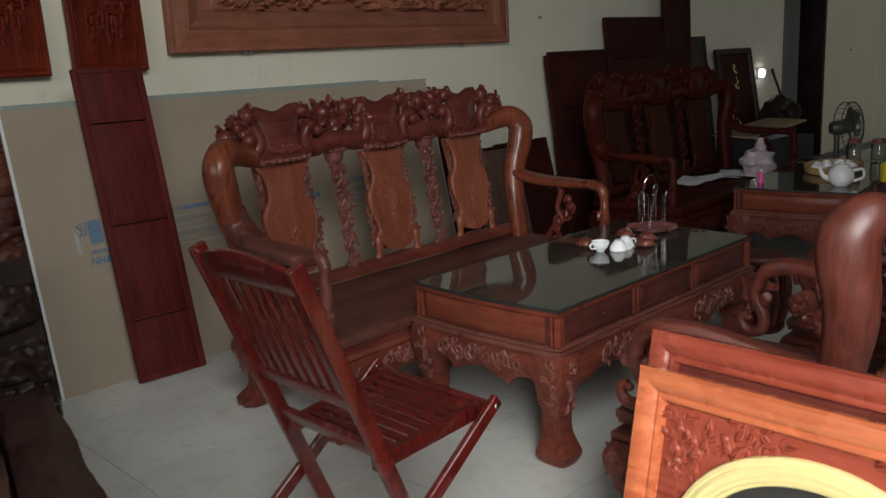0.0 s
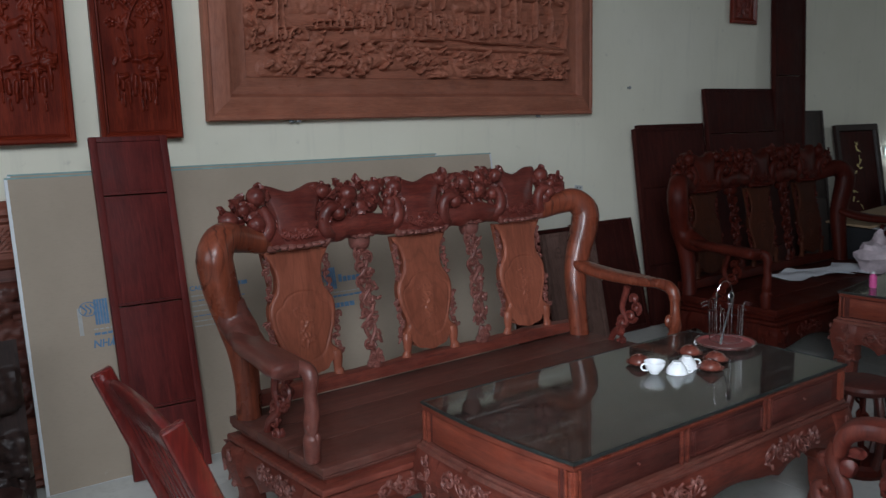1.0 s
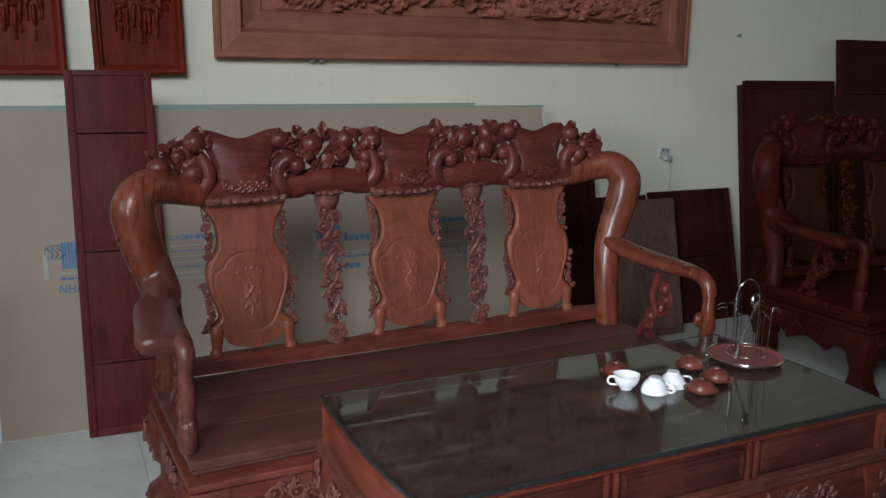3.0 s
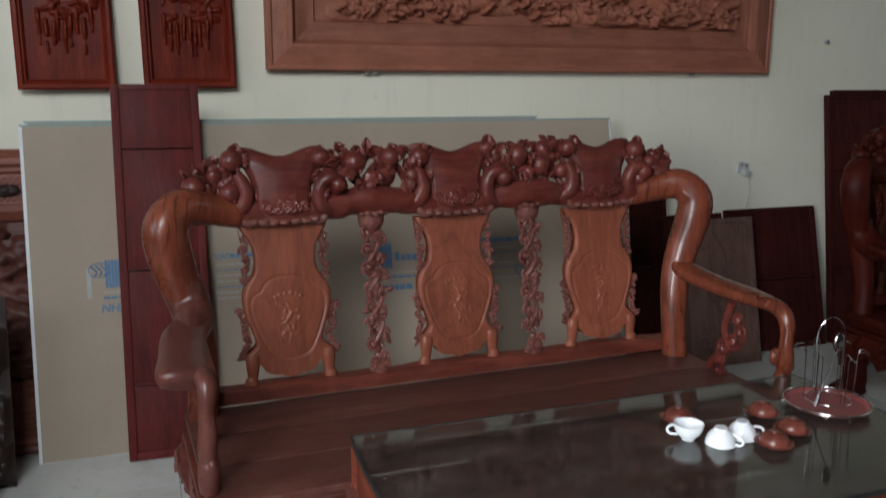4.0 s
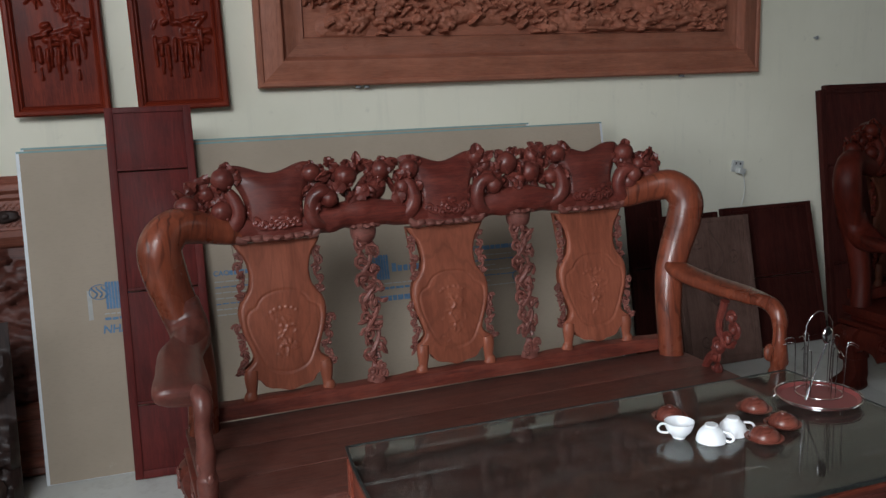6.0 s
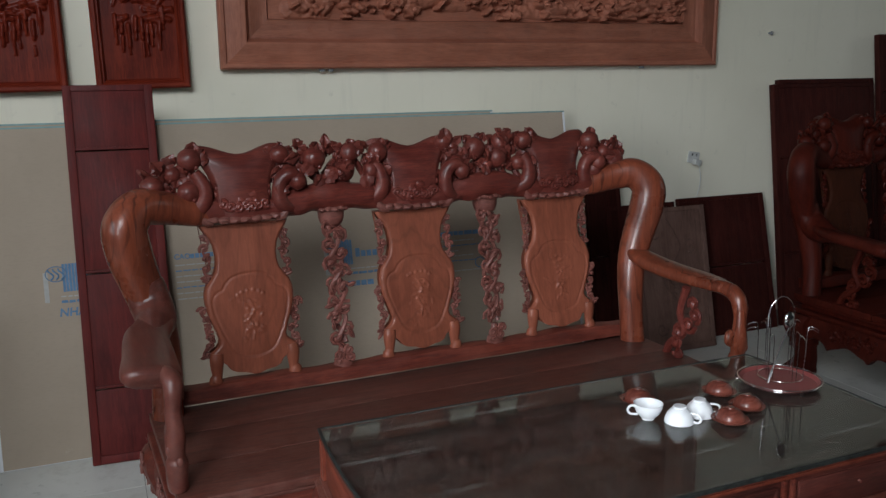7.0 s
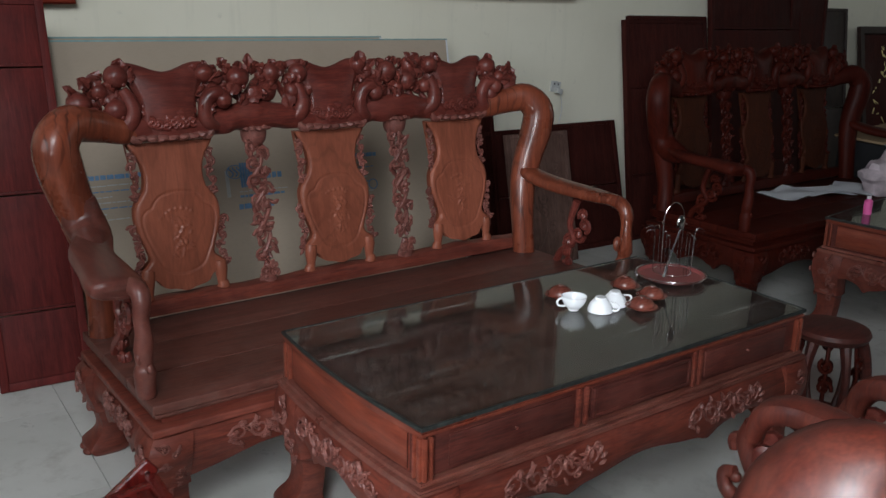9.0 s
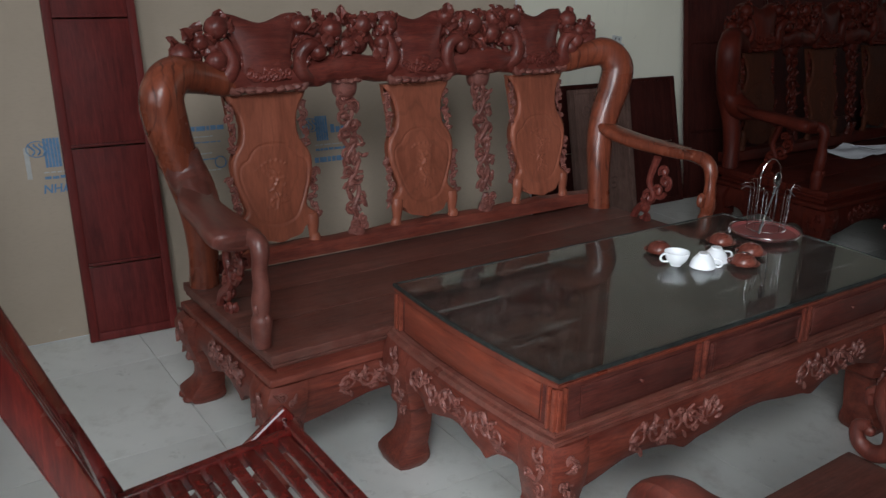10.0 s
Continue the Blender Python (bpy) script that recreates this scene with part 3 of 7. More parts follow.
    # fence rails running along
    for u0, v0, u1, v1 in ((0.02, 0.20, 0.18, 0.36), (0.18, 0.36, 0.36, 0.40)):
        for k in range(10):
            a, b = P(u0 + (u1 - u0) * k / 10, v0 + (v1 - v0) * k / 10), P(u0 + (u1 - u0) * (k + 1) / 10, v0 + (v1 - v0) * (k + 1) / 10)
            pr += [(*a, *b, 0.005, 0.026), (a[0], a[1] - 0.02, b[0], b[1] - 0.02, 0.004, 0.022), (a[0], a[1] - 0.025, a[0], a[1] + 0.008, 0.005, 0.03)]
    # trees: crooked trunks with layered leaf clumps
    for u, v0, v1 in ((0.015, 0.2, 0.62), (0.27, 0.45, 0.80), (0.36, 0.42, 0.84), (0.46, 0.52, 0.90), (0.55, 0.5, 0.82), (0.66, 0.55, 0.9), (0.74, 0.42, 0.86), (0.81, 0.45, 0.80), (0.93, 0.3, 0.85), (0.985, 0.25, 0.92)):
        x, z = P(u, v0)
        xe, ze = x, z
        _, zt = P(u, v1)
        while ze < zt:
            xn, zn = xe + rnd.uniform(-0.02, 0.02), ze + rnd.uniform(0.03, 0.06)
            pr.append((xe, ze, xn, zn, rnd.uniform(0.005, 0.009), 0.030))
            if ze > z + 0.25 * (zt - z):
                sx = rnd.choice((-1, 1))
                bx, bz = xn + sx * rnd.uniform(0.03, 0.09), zn + rnd.uniform(0.0, 0.03)
                pr.append((xn, zn, bx, bz, 0.004, 0.024))
                for k in range(11):
                    cx, cz = bx + rnd.gauss(0, 0.028), min(bz + rnd.gauss(0, 0.010), z1 - 0.015)
                    pr.append((cx, cz, cx + rnd.uniform(-0.014, 0.014), cz + rnd.uniform(-0.004, 0.004), rnd.uniform(0.004, 0.011), rnd.uniform(0.014, 0.034)))
            xe, ze = xn, zn
    # pavilions: tiers of swept roofs over posts
    for u, v, w, tiers in ((0.11, 0.72, 0.13, 3), (0.60, 0.66, 0.08, 1), (0.89, 0.66, 0.09, 2)):
        x, z = P(u, v)
        for q in range(tiers):
            L = w * W * (1 - 0.22 * q)
            zz = z + 0.062 * q
            for k in range(8):
                t0, t1 = -1 + 2 * k / 8, -1 + 2 * (k + 1) / 8
                pr.append((x + t0 * L * 0.55, zz + 0.012 * t0 * t0 + 0.022 * (1 - abs(t0)), x + t1 * L * 0.55, zz + 0.012 * t1 * t1 + 0.022 * (1 - abs(t1)), 0.009, 0.038))
            pr.append((x - L * 0.42, zz - 0.035, x + L * 0.42, zz - 0.035, 0.005, 0.024))
            for k in range(max(4, int(L / 0.032))):
                xx = x - L * 0.42 + L * 0.84 * k / max(3, int(L / 0.032) - 1)
                pr.append((xx, zz - 0.042, xx, zz - 0.006, 0.0045, 0.026))
    # arched bridge at one side
    for k in range(14):
        a0, a1 = math.pi * k / 14, math.pi * (k + 1) / 14
        for cu, cv, rx, rz in ((0.16, 0.46, 0.13, 0.11), (0.13, 0.25, 0.05, 0.05)):
            cx, cz = P(cu, cv)
            pr.append((cx - rx * math.cos(a0), cz + rz * math.sin(a0), cx - rx * math.cos(a1), cz + rz * math.sin(a1), 0.011, 0.034))
    # drifting clouds
    for i in range(150):
        x, z = P(rnd.uniform(0.0, 0.96), rnd.uniform(0.50, 0.98))
        L = rnd.uniform(0.012, 0.06)
        pr.append((x, z, x + L, z + rnd.uniform(-0.012, 0.012), rnd.uniform(0.005, 0.016), rnd.uniform(0.010, 0.027)))
    return pr


def landscape_panel():
    t = thing("carved_relief_picture", "large brown wooden landscape relief in a broad frame on the wall", "wall carving", pose(0.103, -0.012, 1.431, 0, 0, 0))
    W, H = 2.59, 1.20
    prof = [(0, 0), (0, 0.040), (0.008, 0.050), (0.022, 0.050), (0.028, 0.043), (0.036, 0.046), (0.100, 0.060), (0.112, 0.058), (0.120, 0.030), (0.132, 0.016), (0.132, 0)]
    picture_rails(t, 0, W, 0, H, prof, M_PANEL, M_PANELZ)
    bm = bmesh.new()
    box(bm, 0.02, W - 0.02, -0.008, 0.008, 0.02, H - 0.02, 0)
    part("backing", bm, M_PANEL, t)
    # inner stepped border with faint engraved twigs
    prof2 = [(0, 0.004), (0, 0.020), (0.006, 0.020), (0.012, 0.017), (0.072, 0.022), (0.078, 0.024), (0.084, 0.012), (0.084, 0.004)]
    picture_rails(t, 0.130, W - 0.130, 0.130, H - 0.130, prof2, M_PANEL, M_PANELZ, "inner_border")
    rnd = random.Random(4)
    a, b, c, d = 0.212, W - 0.212, 0.212, H - 0.212
    F, B = relief_mesh(a, b, c, d, 0.0042, landscape_prims(a, b, c, d, rnd), 0.012, 3, -0.006, 1.5)
    part_grid("relief", F, B, M_PANEL, t, "deeply carved trees, rocks, roofs and bridge", angle=60)
    for u in (0.17, 0.5, 0.83):
        for zc in (0.172, H - 0.172):
            for k in (-1, 1):
                bm = bmesh.new()
                curl(bm, pose(W * u + k * 0.05, -0.0205, zc), 0.016, 1.0, 0.0025, 0, k, 5, 10)
                part("engraved_twig", bm, M_PANEL, t)
    for x in (0.43, 0.47, 2.12):
        bm = bmesh.new()
        box(bm, x, x + 0.022, -0.03, -0.012, -0.012, 0.002, 0.002)
        part("hook", bm, M_IRON, t)


def spray(pr, x, z, n, length, r, h, rnd, a0=0.0, fan=6.28):
    """Pointed leaves set round one place."""
    for k in range(n):
        an, L = a0 + fan * (k + rnd.uniform(-0.25, 0.25)) / n, length * rnd.uniform(0.7, 1.15)
        cx, cz = math.cos(an), math.sin(an)
        pr.append((x + 0.15 * L * cx, z + 0.15 * L * cz, x + 0.55 * L * cx, z + 0.55 * L * cz, r, h * rnd.uniform(0.7, 1.1)))
        pr.append((x + 0.55 * L * cx, z + 0.55 * L * cz, x + L * cx, z + L * cz, r * 0.5, h * 0.75))


def blossom(pr, x, z, r, h, rnd):
    a0 = rnd.uniform(0, 6.28)
    for k in range(5):
        an = a0 + 6.28 * k / 5
        pr.append((x + r * math.cos(an), z + r * math.sin(an), x + r * math.cos(an), z + r * math.sin(an), r * 0.72, h))
    pr.append((x, z, x, z, r * 0.4, h * 1.25))


def small_bird(pr, x, z, sd, k):
    pr += [(x, z, x + sd * 0.03 * k, z + 0.010 * k, 0.014 * k, 0.014), (x + sd * 0.03 * k, z + 0.012 * k, x + sd * 0.052 * k, z + 0.026 * k, 0.009 * k, 0.015),
           (x - sd * 0.01 * k, z, x - sd * 0.062 * k, z - 0.014 * k, 0.007 * k, 0.009), (x, z + 0.008 * k, x - sd * 0.032 * k, z + 0.042 * k, 0.009 * k, 0.010)]


def stem(pr, pts, r, h, knots=False):
    for (x0, z0), (x1, z1) in zip(pts, pts[1:]):
        pr.append((x0, z0, x1, z1, r, h))
        if knots:
            pr.append((x1 - r, z1, x1 + r, z1, r * 0.6, h * 1.25))


PANEL_PLANTS = {
    "bamboo": dict(stems=(((.64, .33), (.66, .44), (.60, .52), (.66, .60), (.58, .70)), ((.60, .33), (.62, .42), (.70, .52), (.76, .60)), ((.34, .44), (.30, .60), (.36, .72))),
                   sprays=((.36, .71), (.50, .68), (.78, .61), (.34, .535), (.50, .52), (.80, .50), (.76, .42), (.34, .39), (.26, .43), (.30, .63), (.56, .60), (.70, .56)), birds=((.70, .775, -1, .8), (.36, .40, 1, 1.3), (.74, .28, 1, 1.5))),
    "plum": dict(stems=(((.44, .30), (.40, .40), (.48, .47), (.62, .54), (.74, .64)), ((.74, .64), (.62, .68), (.66, .72), (.82, .74)), ((.48, .47), (.30, .53), (.26, .60)), ((.62, .54), (.80, .50), (.86, .44))),
                 sprays=((.62, .75), (.40, .44), (.70, .45)), blossoms=((.82, .66), (.70, .66), (.66, .58), (.58, .545), (.82, .50), (.76, .46), (.30, .52), (.24, .43), (.36, .56), (.66, .50), (.80, .40), (.72, .37), (.60, .48), (.26, .58), (.74, .74)), birds=((.28, .68, 1, 1.2), (.46, .77, -1, .6), (.70, .27, -1, 1.3))),
    "pine": dict(stems=(((.40, .30), (.44, .42), (.34, .52), (.42, .62), (.36, .74)), ((.34, .52), (.56, .58), (.66, .60)), ((.44, .42), (.66, .46), (.76, .47))),
                 sprays=((.36, .75), (.44, .69), (.30, .64), (.48, .62), (.66, .61), (.58, .56), (.28, .53), (.40, .50), (.74, .48), (.60, .46), (.48, .41), (.34, .38), (.66, .36), (.78, .28), (.52, .30)), disc=(.80, .735), birds=((.62, .25, 1, 1.6), (.44, .83, 1, .6))),
}


def scroll_panel(x0, x1, z0, z1, seed, kind, tilt=0.0):
    said = {"bamboo": "bamboo and birds", "plum": "plum blossom and birds", "pine": "a pine and birds"}[kind]
    t = thing("carved_scroll_panel", "narrow dark red lacquered wall panel carved with " + said, "wall carving", pose(x0, -0.034 if z0 < 2 else -0.012, z0, -1.1 if z0 < 2 else 0, tilt, 0), "narrow carved panels on the wall")
    W, H = x1 - x0, z1 - z0
    prof = [(0, 0), (0, 0.024), (0.008, 0.032), (0.020, 0.032), (0.026, 0.024), (0.032, 0.027), (0.040, 0.016), (0.040, 0)]
    picture_rails(t, 0, W, 0, H, prof, M_LACQX, M_LACQ)
    rnd = random.Random(seed)
    a, b, c, d = 0.038, W - 0.038, 0.038, H - 0.038
    plants = PANEL_PLANTS[kind]
    pr = []
    # overhanging rock at the foot with hanging drips
    for k in range(9):
        x = W * (0.26 + 0.52 * k / 8) + rnd.uniform(-0.008, 0.008)
        zt = H * rnd.uniform(0.21, 0.27)
        for q in range(3):
            z_ = zt - q * rnd.uniform(0.02, 0.05)
            pr.append((x + rnd.uniform(-0.004, 0.004), z_, x, z_ - rnd.uniform(0.03, 0.055), 0.0095 - 0.0022 * q, 0.018 - 0.004 * q))
    for k in range(16):
        x, z = W * rnd.uniform(0.26, 0.78), H * rnd.uniform(0.225, 0.32)
        an, L = rnd.uniform(-0.5, 0.5), rnd.uniform(0.01, 0.05)
        pr.append((x, z, x + L * math.cos(an), z + L * math.sin(an), rnd.uniform(0.006, 0.013), rnd.uniform(0.010, 0.018)))
    for st in plants["stems"]:
        stem(pr, [(u * W, v * H) for u, v in st], 0.0075, 0.015, kind == "bamboo")
    for u, v in plants["sprays"]:
        if kind == "pine":
            spray(pr, u * W, v * H, 9, 0.050, 0.0060, 0.013, rnd)
        else:
            spray(pr, u * W, v * H, rnd.randint(4, 6), 0.058, 0.0075, 0.013, rnd, rnd.uniform(0, 6), rnd.uniform(3.2, 5.6))
    for st in plants["stems"]:
        for (u0, v0), (u1, v1) in zip(st, st[1:]):
            for q in range(8):
                f, L, an = rnd.random(), rnd.uniform(0.015, 0.045), rnd.uniform(0, 6.28)
                x, z = W * (u0 + (u1 - u0) * f) + rnd.gauss(0, 0.032), H * (v0 + (v1 - v0) * f) + rnd.gauss(0, 0.016)
                x = min(max(x, a + 0.03), b - 0.03)
                pr.append((x, z, x + L * math.cos(an) * 0.6, z + L * math.sin(an), rnd.uniform(0.004, 0.010), rnd.uniform(0.006, 0.013)))
    for u, v in plants.get("blossoms", ()):
        blossom(pr, u * W, v * H, rnd.uniform(0.012, 0.017), 0.013, rnd)
    if "disc" in plants:
        u, v = plants["disc"]
        pr.append((u * W, v * H, u * W, v * H, 0.040, 0.010))
    for u, v, sd, k in plants["birds"]:
        small_bird(pr, u * W, v * H, sd, k)
    # thin clouds at the head
    for k in range(9):
        x, z = W * (0.30 + 0.05 * k) + rnd.uniform(-0.008, 0.008), H * (0.868 + 0.012 * math.sin(k * 1.1)) + rnd.uniform(-0.008, 0.008)
        pr.append((x, z, x + rnd.uniform(0.01, 0.045), z + rnd.uniform(-0.004, 0.006), rnd.uniform(0.004, 0.009), rnd.uniform(0.004, 0.009)))
    F, B = relief_mesh(a, b, c, d, 0.0036, pr, 0.005, seed, -0.006, power=0.7)
    part_grid("relief", F, B, M_LACQ, t, "relief of " + said, angle=60)


landscape_panel()
scroll_panel(-0.394, -0.026, 1.354, 2.556, 11, "plum", -0.8)
scroll_panel(-0.862, -0.500, 1.349, 2.571, 12, "bamboo", -0.5)
scroll_panel(-1.336, -0.978, 1.343, 2.571, 13, "pine", -0.9)
scroll_panel(4.19, 4.50, 2.08, 2.9, 15, "bamboo")


def gypsum_boards():
    """Two sheets, 2.44 by 1.22 m, leaning at the wall."""
    lean = math.degrees(math.atan2(0.255, 1.22))
    for k, (x0, y, dz, L) in enumerate(((-0.843, -0.562, 0.0, 2.465), (-0.828, -0.545, 0.012, 2.09))):
        t = thing("plasterboard_sheet", "tan paper-faced plasterboard sheet with blue print leaning at the wall" if k == 0 else "second tan plasterboard sheet leaning behind the first",
                  "plasterboard", pose(x0, y, 0.002, -lean, 0, 0), "leaning plasterboard sheets")
        bm = bmesh.new()
        box(bm, 0, L, 0.0, 0.011, dz, 1.250 + dz, 0.001)
        part("core", bm, M_GYPSUM, t, "white gypsum edge")
        bm = bmesh.new()
        box(bm, 0.012, L - 0.012, -0.0015, 0.0, 0.003 + dz, 1.246 + dz, 0)
        part("paper_face", bm, M_KRAFT, t)
        bm = bmesh.new()
        box(bm, 0.002, L - 0.002, -0.0022, 0.0118, 1.2448 + dz, 1.2516 + dz, 0.001)
        part("top_edge", bm, M_BOARDEDGE, t, "grey-green taped long edge")
        if k:
            continue
        # printed marks: plain bars and blocks in place of trade marks and of lines too small to read
        rnd = random.Random(8)
        def block(x, z, w, h, mat, nm):
            b2 = bmesh.new()
            box(b2, x, x + w, -0.0028, -0.0014, z, z + h, 0)
            part(nm, b2, mat, t)
        def line(x, z, w, h, mat, gap=0.006):
            xe = x + w
            while x < xe:
                d = min(rnd.uniform(0.012, 0.038), xe - x + 0.004)
                block(x, z + rnd.uniform(-0.0006, 0.0006), d, h, mat, "print_line")
                x += d + gap
        def word(txt, x, z, h, slant=0.0):
            cu = bpy.data.curves.new("word", "FONT")
            cu.body, cu.size, cu.extrude, cu.shear, cu.offset = txt, h / 0.70, 0.0006, slant, h * 0.035
            tmp = bpy.data.objects.new("word", cu)
            me = bpy.data.meshes.new_from_object(tmp)
            bpy.data.objects.remove(tmp)
            me.materials.append(M_BLUEINK)
            ob = new("printed_word", me)
            ob.parent, ob.matrix_basis = t, pose(x, -0.0024, z, 90, 0, 0)
            ob["label"] = "blue printed word"
        for x in (0.236, 1.302):
            # a globe before a striped square, a name bar, and lines of small print below
            for q in range(5):
                block(x + 0.030 + q * 0.0112, 0.632, 0.0092, 0.104, M_BLUEINK, "print_mark")
            b2 = bmesh.new()
            tube(b2, [(x + 0.008 + 0.036 * math.cos(2 * math.pi * i / 32), -0.0030, 0.700 + 0.028 * math.sin(2 * math.pi * i / 32), 0.0018) for i in range(33)], 5, 1)
            for q in (-0.5, 0.0, 0.5):
                tube(b2, [(x + 0.008 + q * 0.036 + 0.01 * math.sin(i), -0.0030, 0.680 + 0.008 * i, 0.0032) for i in range(6)], 5, 1)
            part("print_mark", b2, M_BLUEINK, t)
            for q in range(5):
                block(x + 0.098 + q * 0.025, 0.662, 0.019, 0.036 if q == 0 else 0.025, M_BLUEINK, "print_bar")
            line(x + 0.02, 0.612, 0.22, 0.0045, M_PALEINK)
            line(x + 0.02, 0.590, 0.20, 0.010, M_BLUEINK, 0.004)
            if x < 1:
                word("NH\u00c0", x + 0.008, 0.541, 0.030, 0.15)
            line(x + (0.085 if x < 1 else 0.01), 0.541, 0.16, 0.022, M_BLUEINK, 0.004)
            block(x - 0.036, 0.596, 0.016, 0.112, M_PALEINK, "torn_label")
        for x in (0.669, 1.732):
            # a block of small print under a heading, with a round stamp
            word("CAO", x, 0.716, 0.020)
            line(x + 0.062, 0.716, 0.20, 0.018, M_BLUEINK, 0.004)
            for q in range(7):
                line(x + 0.002, 0.690 - q * 0.0222, (0.21, 0.24, 0.13, 0.20, 0.22, 0.10, 0.23)[q], 0.0048, M_BLUEINK if q % 3 == 1 else M_PALEINK, 0.005)
            b2 = bmesh.new()
            tube(b2, [(x + 0.236 + 0.022 * math.cos(2 * math.pi * i / 24), -0.0028, 0.588 + 0.022 * math.sin(2 * math.pi * i / 24), 0.0024) for i in range(25)], 5, 1)
            part("print_mark", b2, M_BLUEINK, t)


gypsum_boards()


def door_board(name, label, x0, y0, w, h, lean, rz, rows, mat, thick=0.03):
    """A leaning framed board: stiles, rails and sunk panels."""
    t = thing(name, label, "wooden panel", pose(x0, y0, 0.0, 0, 0, rz) @ pose(0, 0, 0.001, -lean, 0, 0))
    st = min(0.03, w * 0.12)
    bm = bmesh.new()
    box(bm, 0, st, -thick / 2, thick / 2, 0, h, 0.003)
    part("stile", bm, mat, t)
    bm = bmesh.new()
    box(bm, w - st, w, -thick / 2, thick / 2, 0, h, 0.003)
    part("stile", bm, mat, t)
    zs = [0.0] + [h * r for r in rows] + [h]
    for i in range(len(zs)):
        z0, z1 = (0, 0.03) if i == 0 else ((h - 0.022, h) if i == len(zs) - 1 else (zs[i] - 0.005, zs[i] + 0.006))
        bm = bmesh.new()
        box(bm, st, w - st, -thick / 2 + 0.001, thick / 2 - 0.002, z0, z1, 0.002)
        part("rail", bm, mat, t)
    for i in range(len(zs) - 1):
        bm = bmesh.new()
        box(bm, st, w - st, -thick / 2 + 0.006, thick / 2 - 0.008, zs[i] + (0.0062 if i else 0.030), zs[i + 1] - (0.010 if i + 2 < len(zs) else 0.022), 0.002)
        part("panel", bm, mat, t)
    return t


door_board("panelled_plank", "tall narrow dark red panelled plank leaning over the plasterboard", -0.530, -0.632, 0.318, 1.41, 13.2, -2, (0.20, 0.505, 0.83), M_PLANK, 0.028)
door_board("leaning_panel", "low dark red wooden panel leaning behind the bench", 2.44, -0.28, 0.57, 0.752, 14, 0, (0.5,), M_DARK)
door_board("leaning_panel", "dark red upright board leaning behind the bench", 1.86, -0.26, 0.20, 0.98, 10, 0, (0.5,), M_DARK, 0.028)
door_board("leaning_panel", "dark wooden frame board leaning behind the bench", 1.97, -0.26, 0.42, 0.735, 10, 0, (0.5,), M_DARK, 0.026)
board = tagged(door_board("unfinished_board", "unfinished grey-brown carved wooden board leaning behind the bench", 2.045, -0.41, 0.44, 0.735, 12.5, 0, (), M_GREYWOOD, 0.028), category="wooden board")
bm = bmesh.new()
for k in range(7):
    curl(bm, pose(0.12 + 0.11 * (k % 2) + 0.05 * (k % 3), -0.008, 0.12 + 0.083 * k), 0.040, 1.2, 0.005, k * 0.9, 1 if k % 2 else -1)
tube(bm, [(0.16, -0.008, 0.06, 0.005), (0.24, -0.008, 0.22, 0.006), (0.15, -0.008, 0.38, 0.006), (0.27, -0.008, 0.52, 0.005), (0.20, -0.008, 0.68, 0.004)], 6, 5)
part("vine_carving", bm, M_GREYWOOD, board)
door_board("leaning_door", "dark red-brown wooden door panel leaning at the wall", 3.10, -0.26, 0.70, 1.36, 8, 0, (0.3, 0.7), M_DARK, 0.035)
door_board("leaning_door", "dark red-brown wooden door panel leaning at the wall", 3.05, -0.27, 0.74, 1.335, 8, 0, (0.3, 0.7), M_DARK, 0.035)
door_board("leaning_door", "tall dark wooden door panel leaning at the wall", 3.81, -0.27, 0.98, 1.605, 7, 0, (0.25, 0.8), M_DARK, 0.035)
door_board("leaning_door", "dark narrow wooden board leaning at the wall", 5.0, -0.24, 0.40, 1.43, 7, 0, (0.5,), M_BLACKWOOD, 0.03)
door_board("tall_carved_plank", "very tall narrow carved brown plank standing against the wall", 4.655, -0.15, 0.42, 2.75, 2.0, 0, (0.3, 0.62), M_DARK, 0.04)


def calligraphy_frame():
    t = thing("gilt_picture", "dark framed picture with gold writing-like strokes, leaning at the wall", "framed picture", pose(5.58, -0.29, 0.0) @ pose(0, 0, 0.001, -10, 0, 0))
    picture_rails(t, 0, 0.70, 0, 1.31, [(0, 0), (0, 0.03), (0.05, 0.03), (0.06, 0.015), (0.06, 0)], M_BLACKWOOD, M_BLACKWOOD)
    bm = bmesh.new()
    box(bm, 0.05, 0.65, -0.008, 0.004, 0.05, 1.26, 0)
    part("backing", bm, M_DARK, t)
    rnd = random.Random(2)
    bm = bmesh.new()
    for k in range(26):
        x, z = 0.27 + 0.10 * math.sin(k * 0.45) + rnd.uniform(-0.05, 0.05), 1.16 - 0.040 * k
        tube(bm, [(x, -0.012, z, 0.002), (x + rnd.uniform(-0.03, 0.03), -0.014, z + rnd.uniform(-0.03, 0.03), rnd.uniform(0.003, 0.008)), (x + rnd.uniform(-0.05, 0.05), -0.012, z + rnd.uniform(-0.05, 0.02), 0.002)], 5, 3)
    part("gold_strokes", bm, M_GOLD, t)


calligraphy_frame()


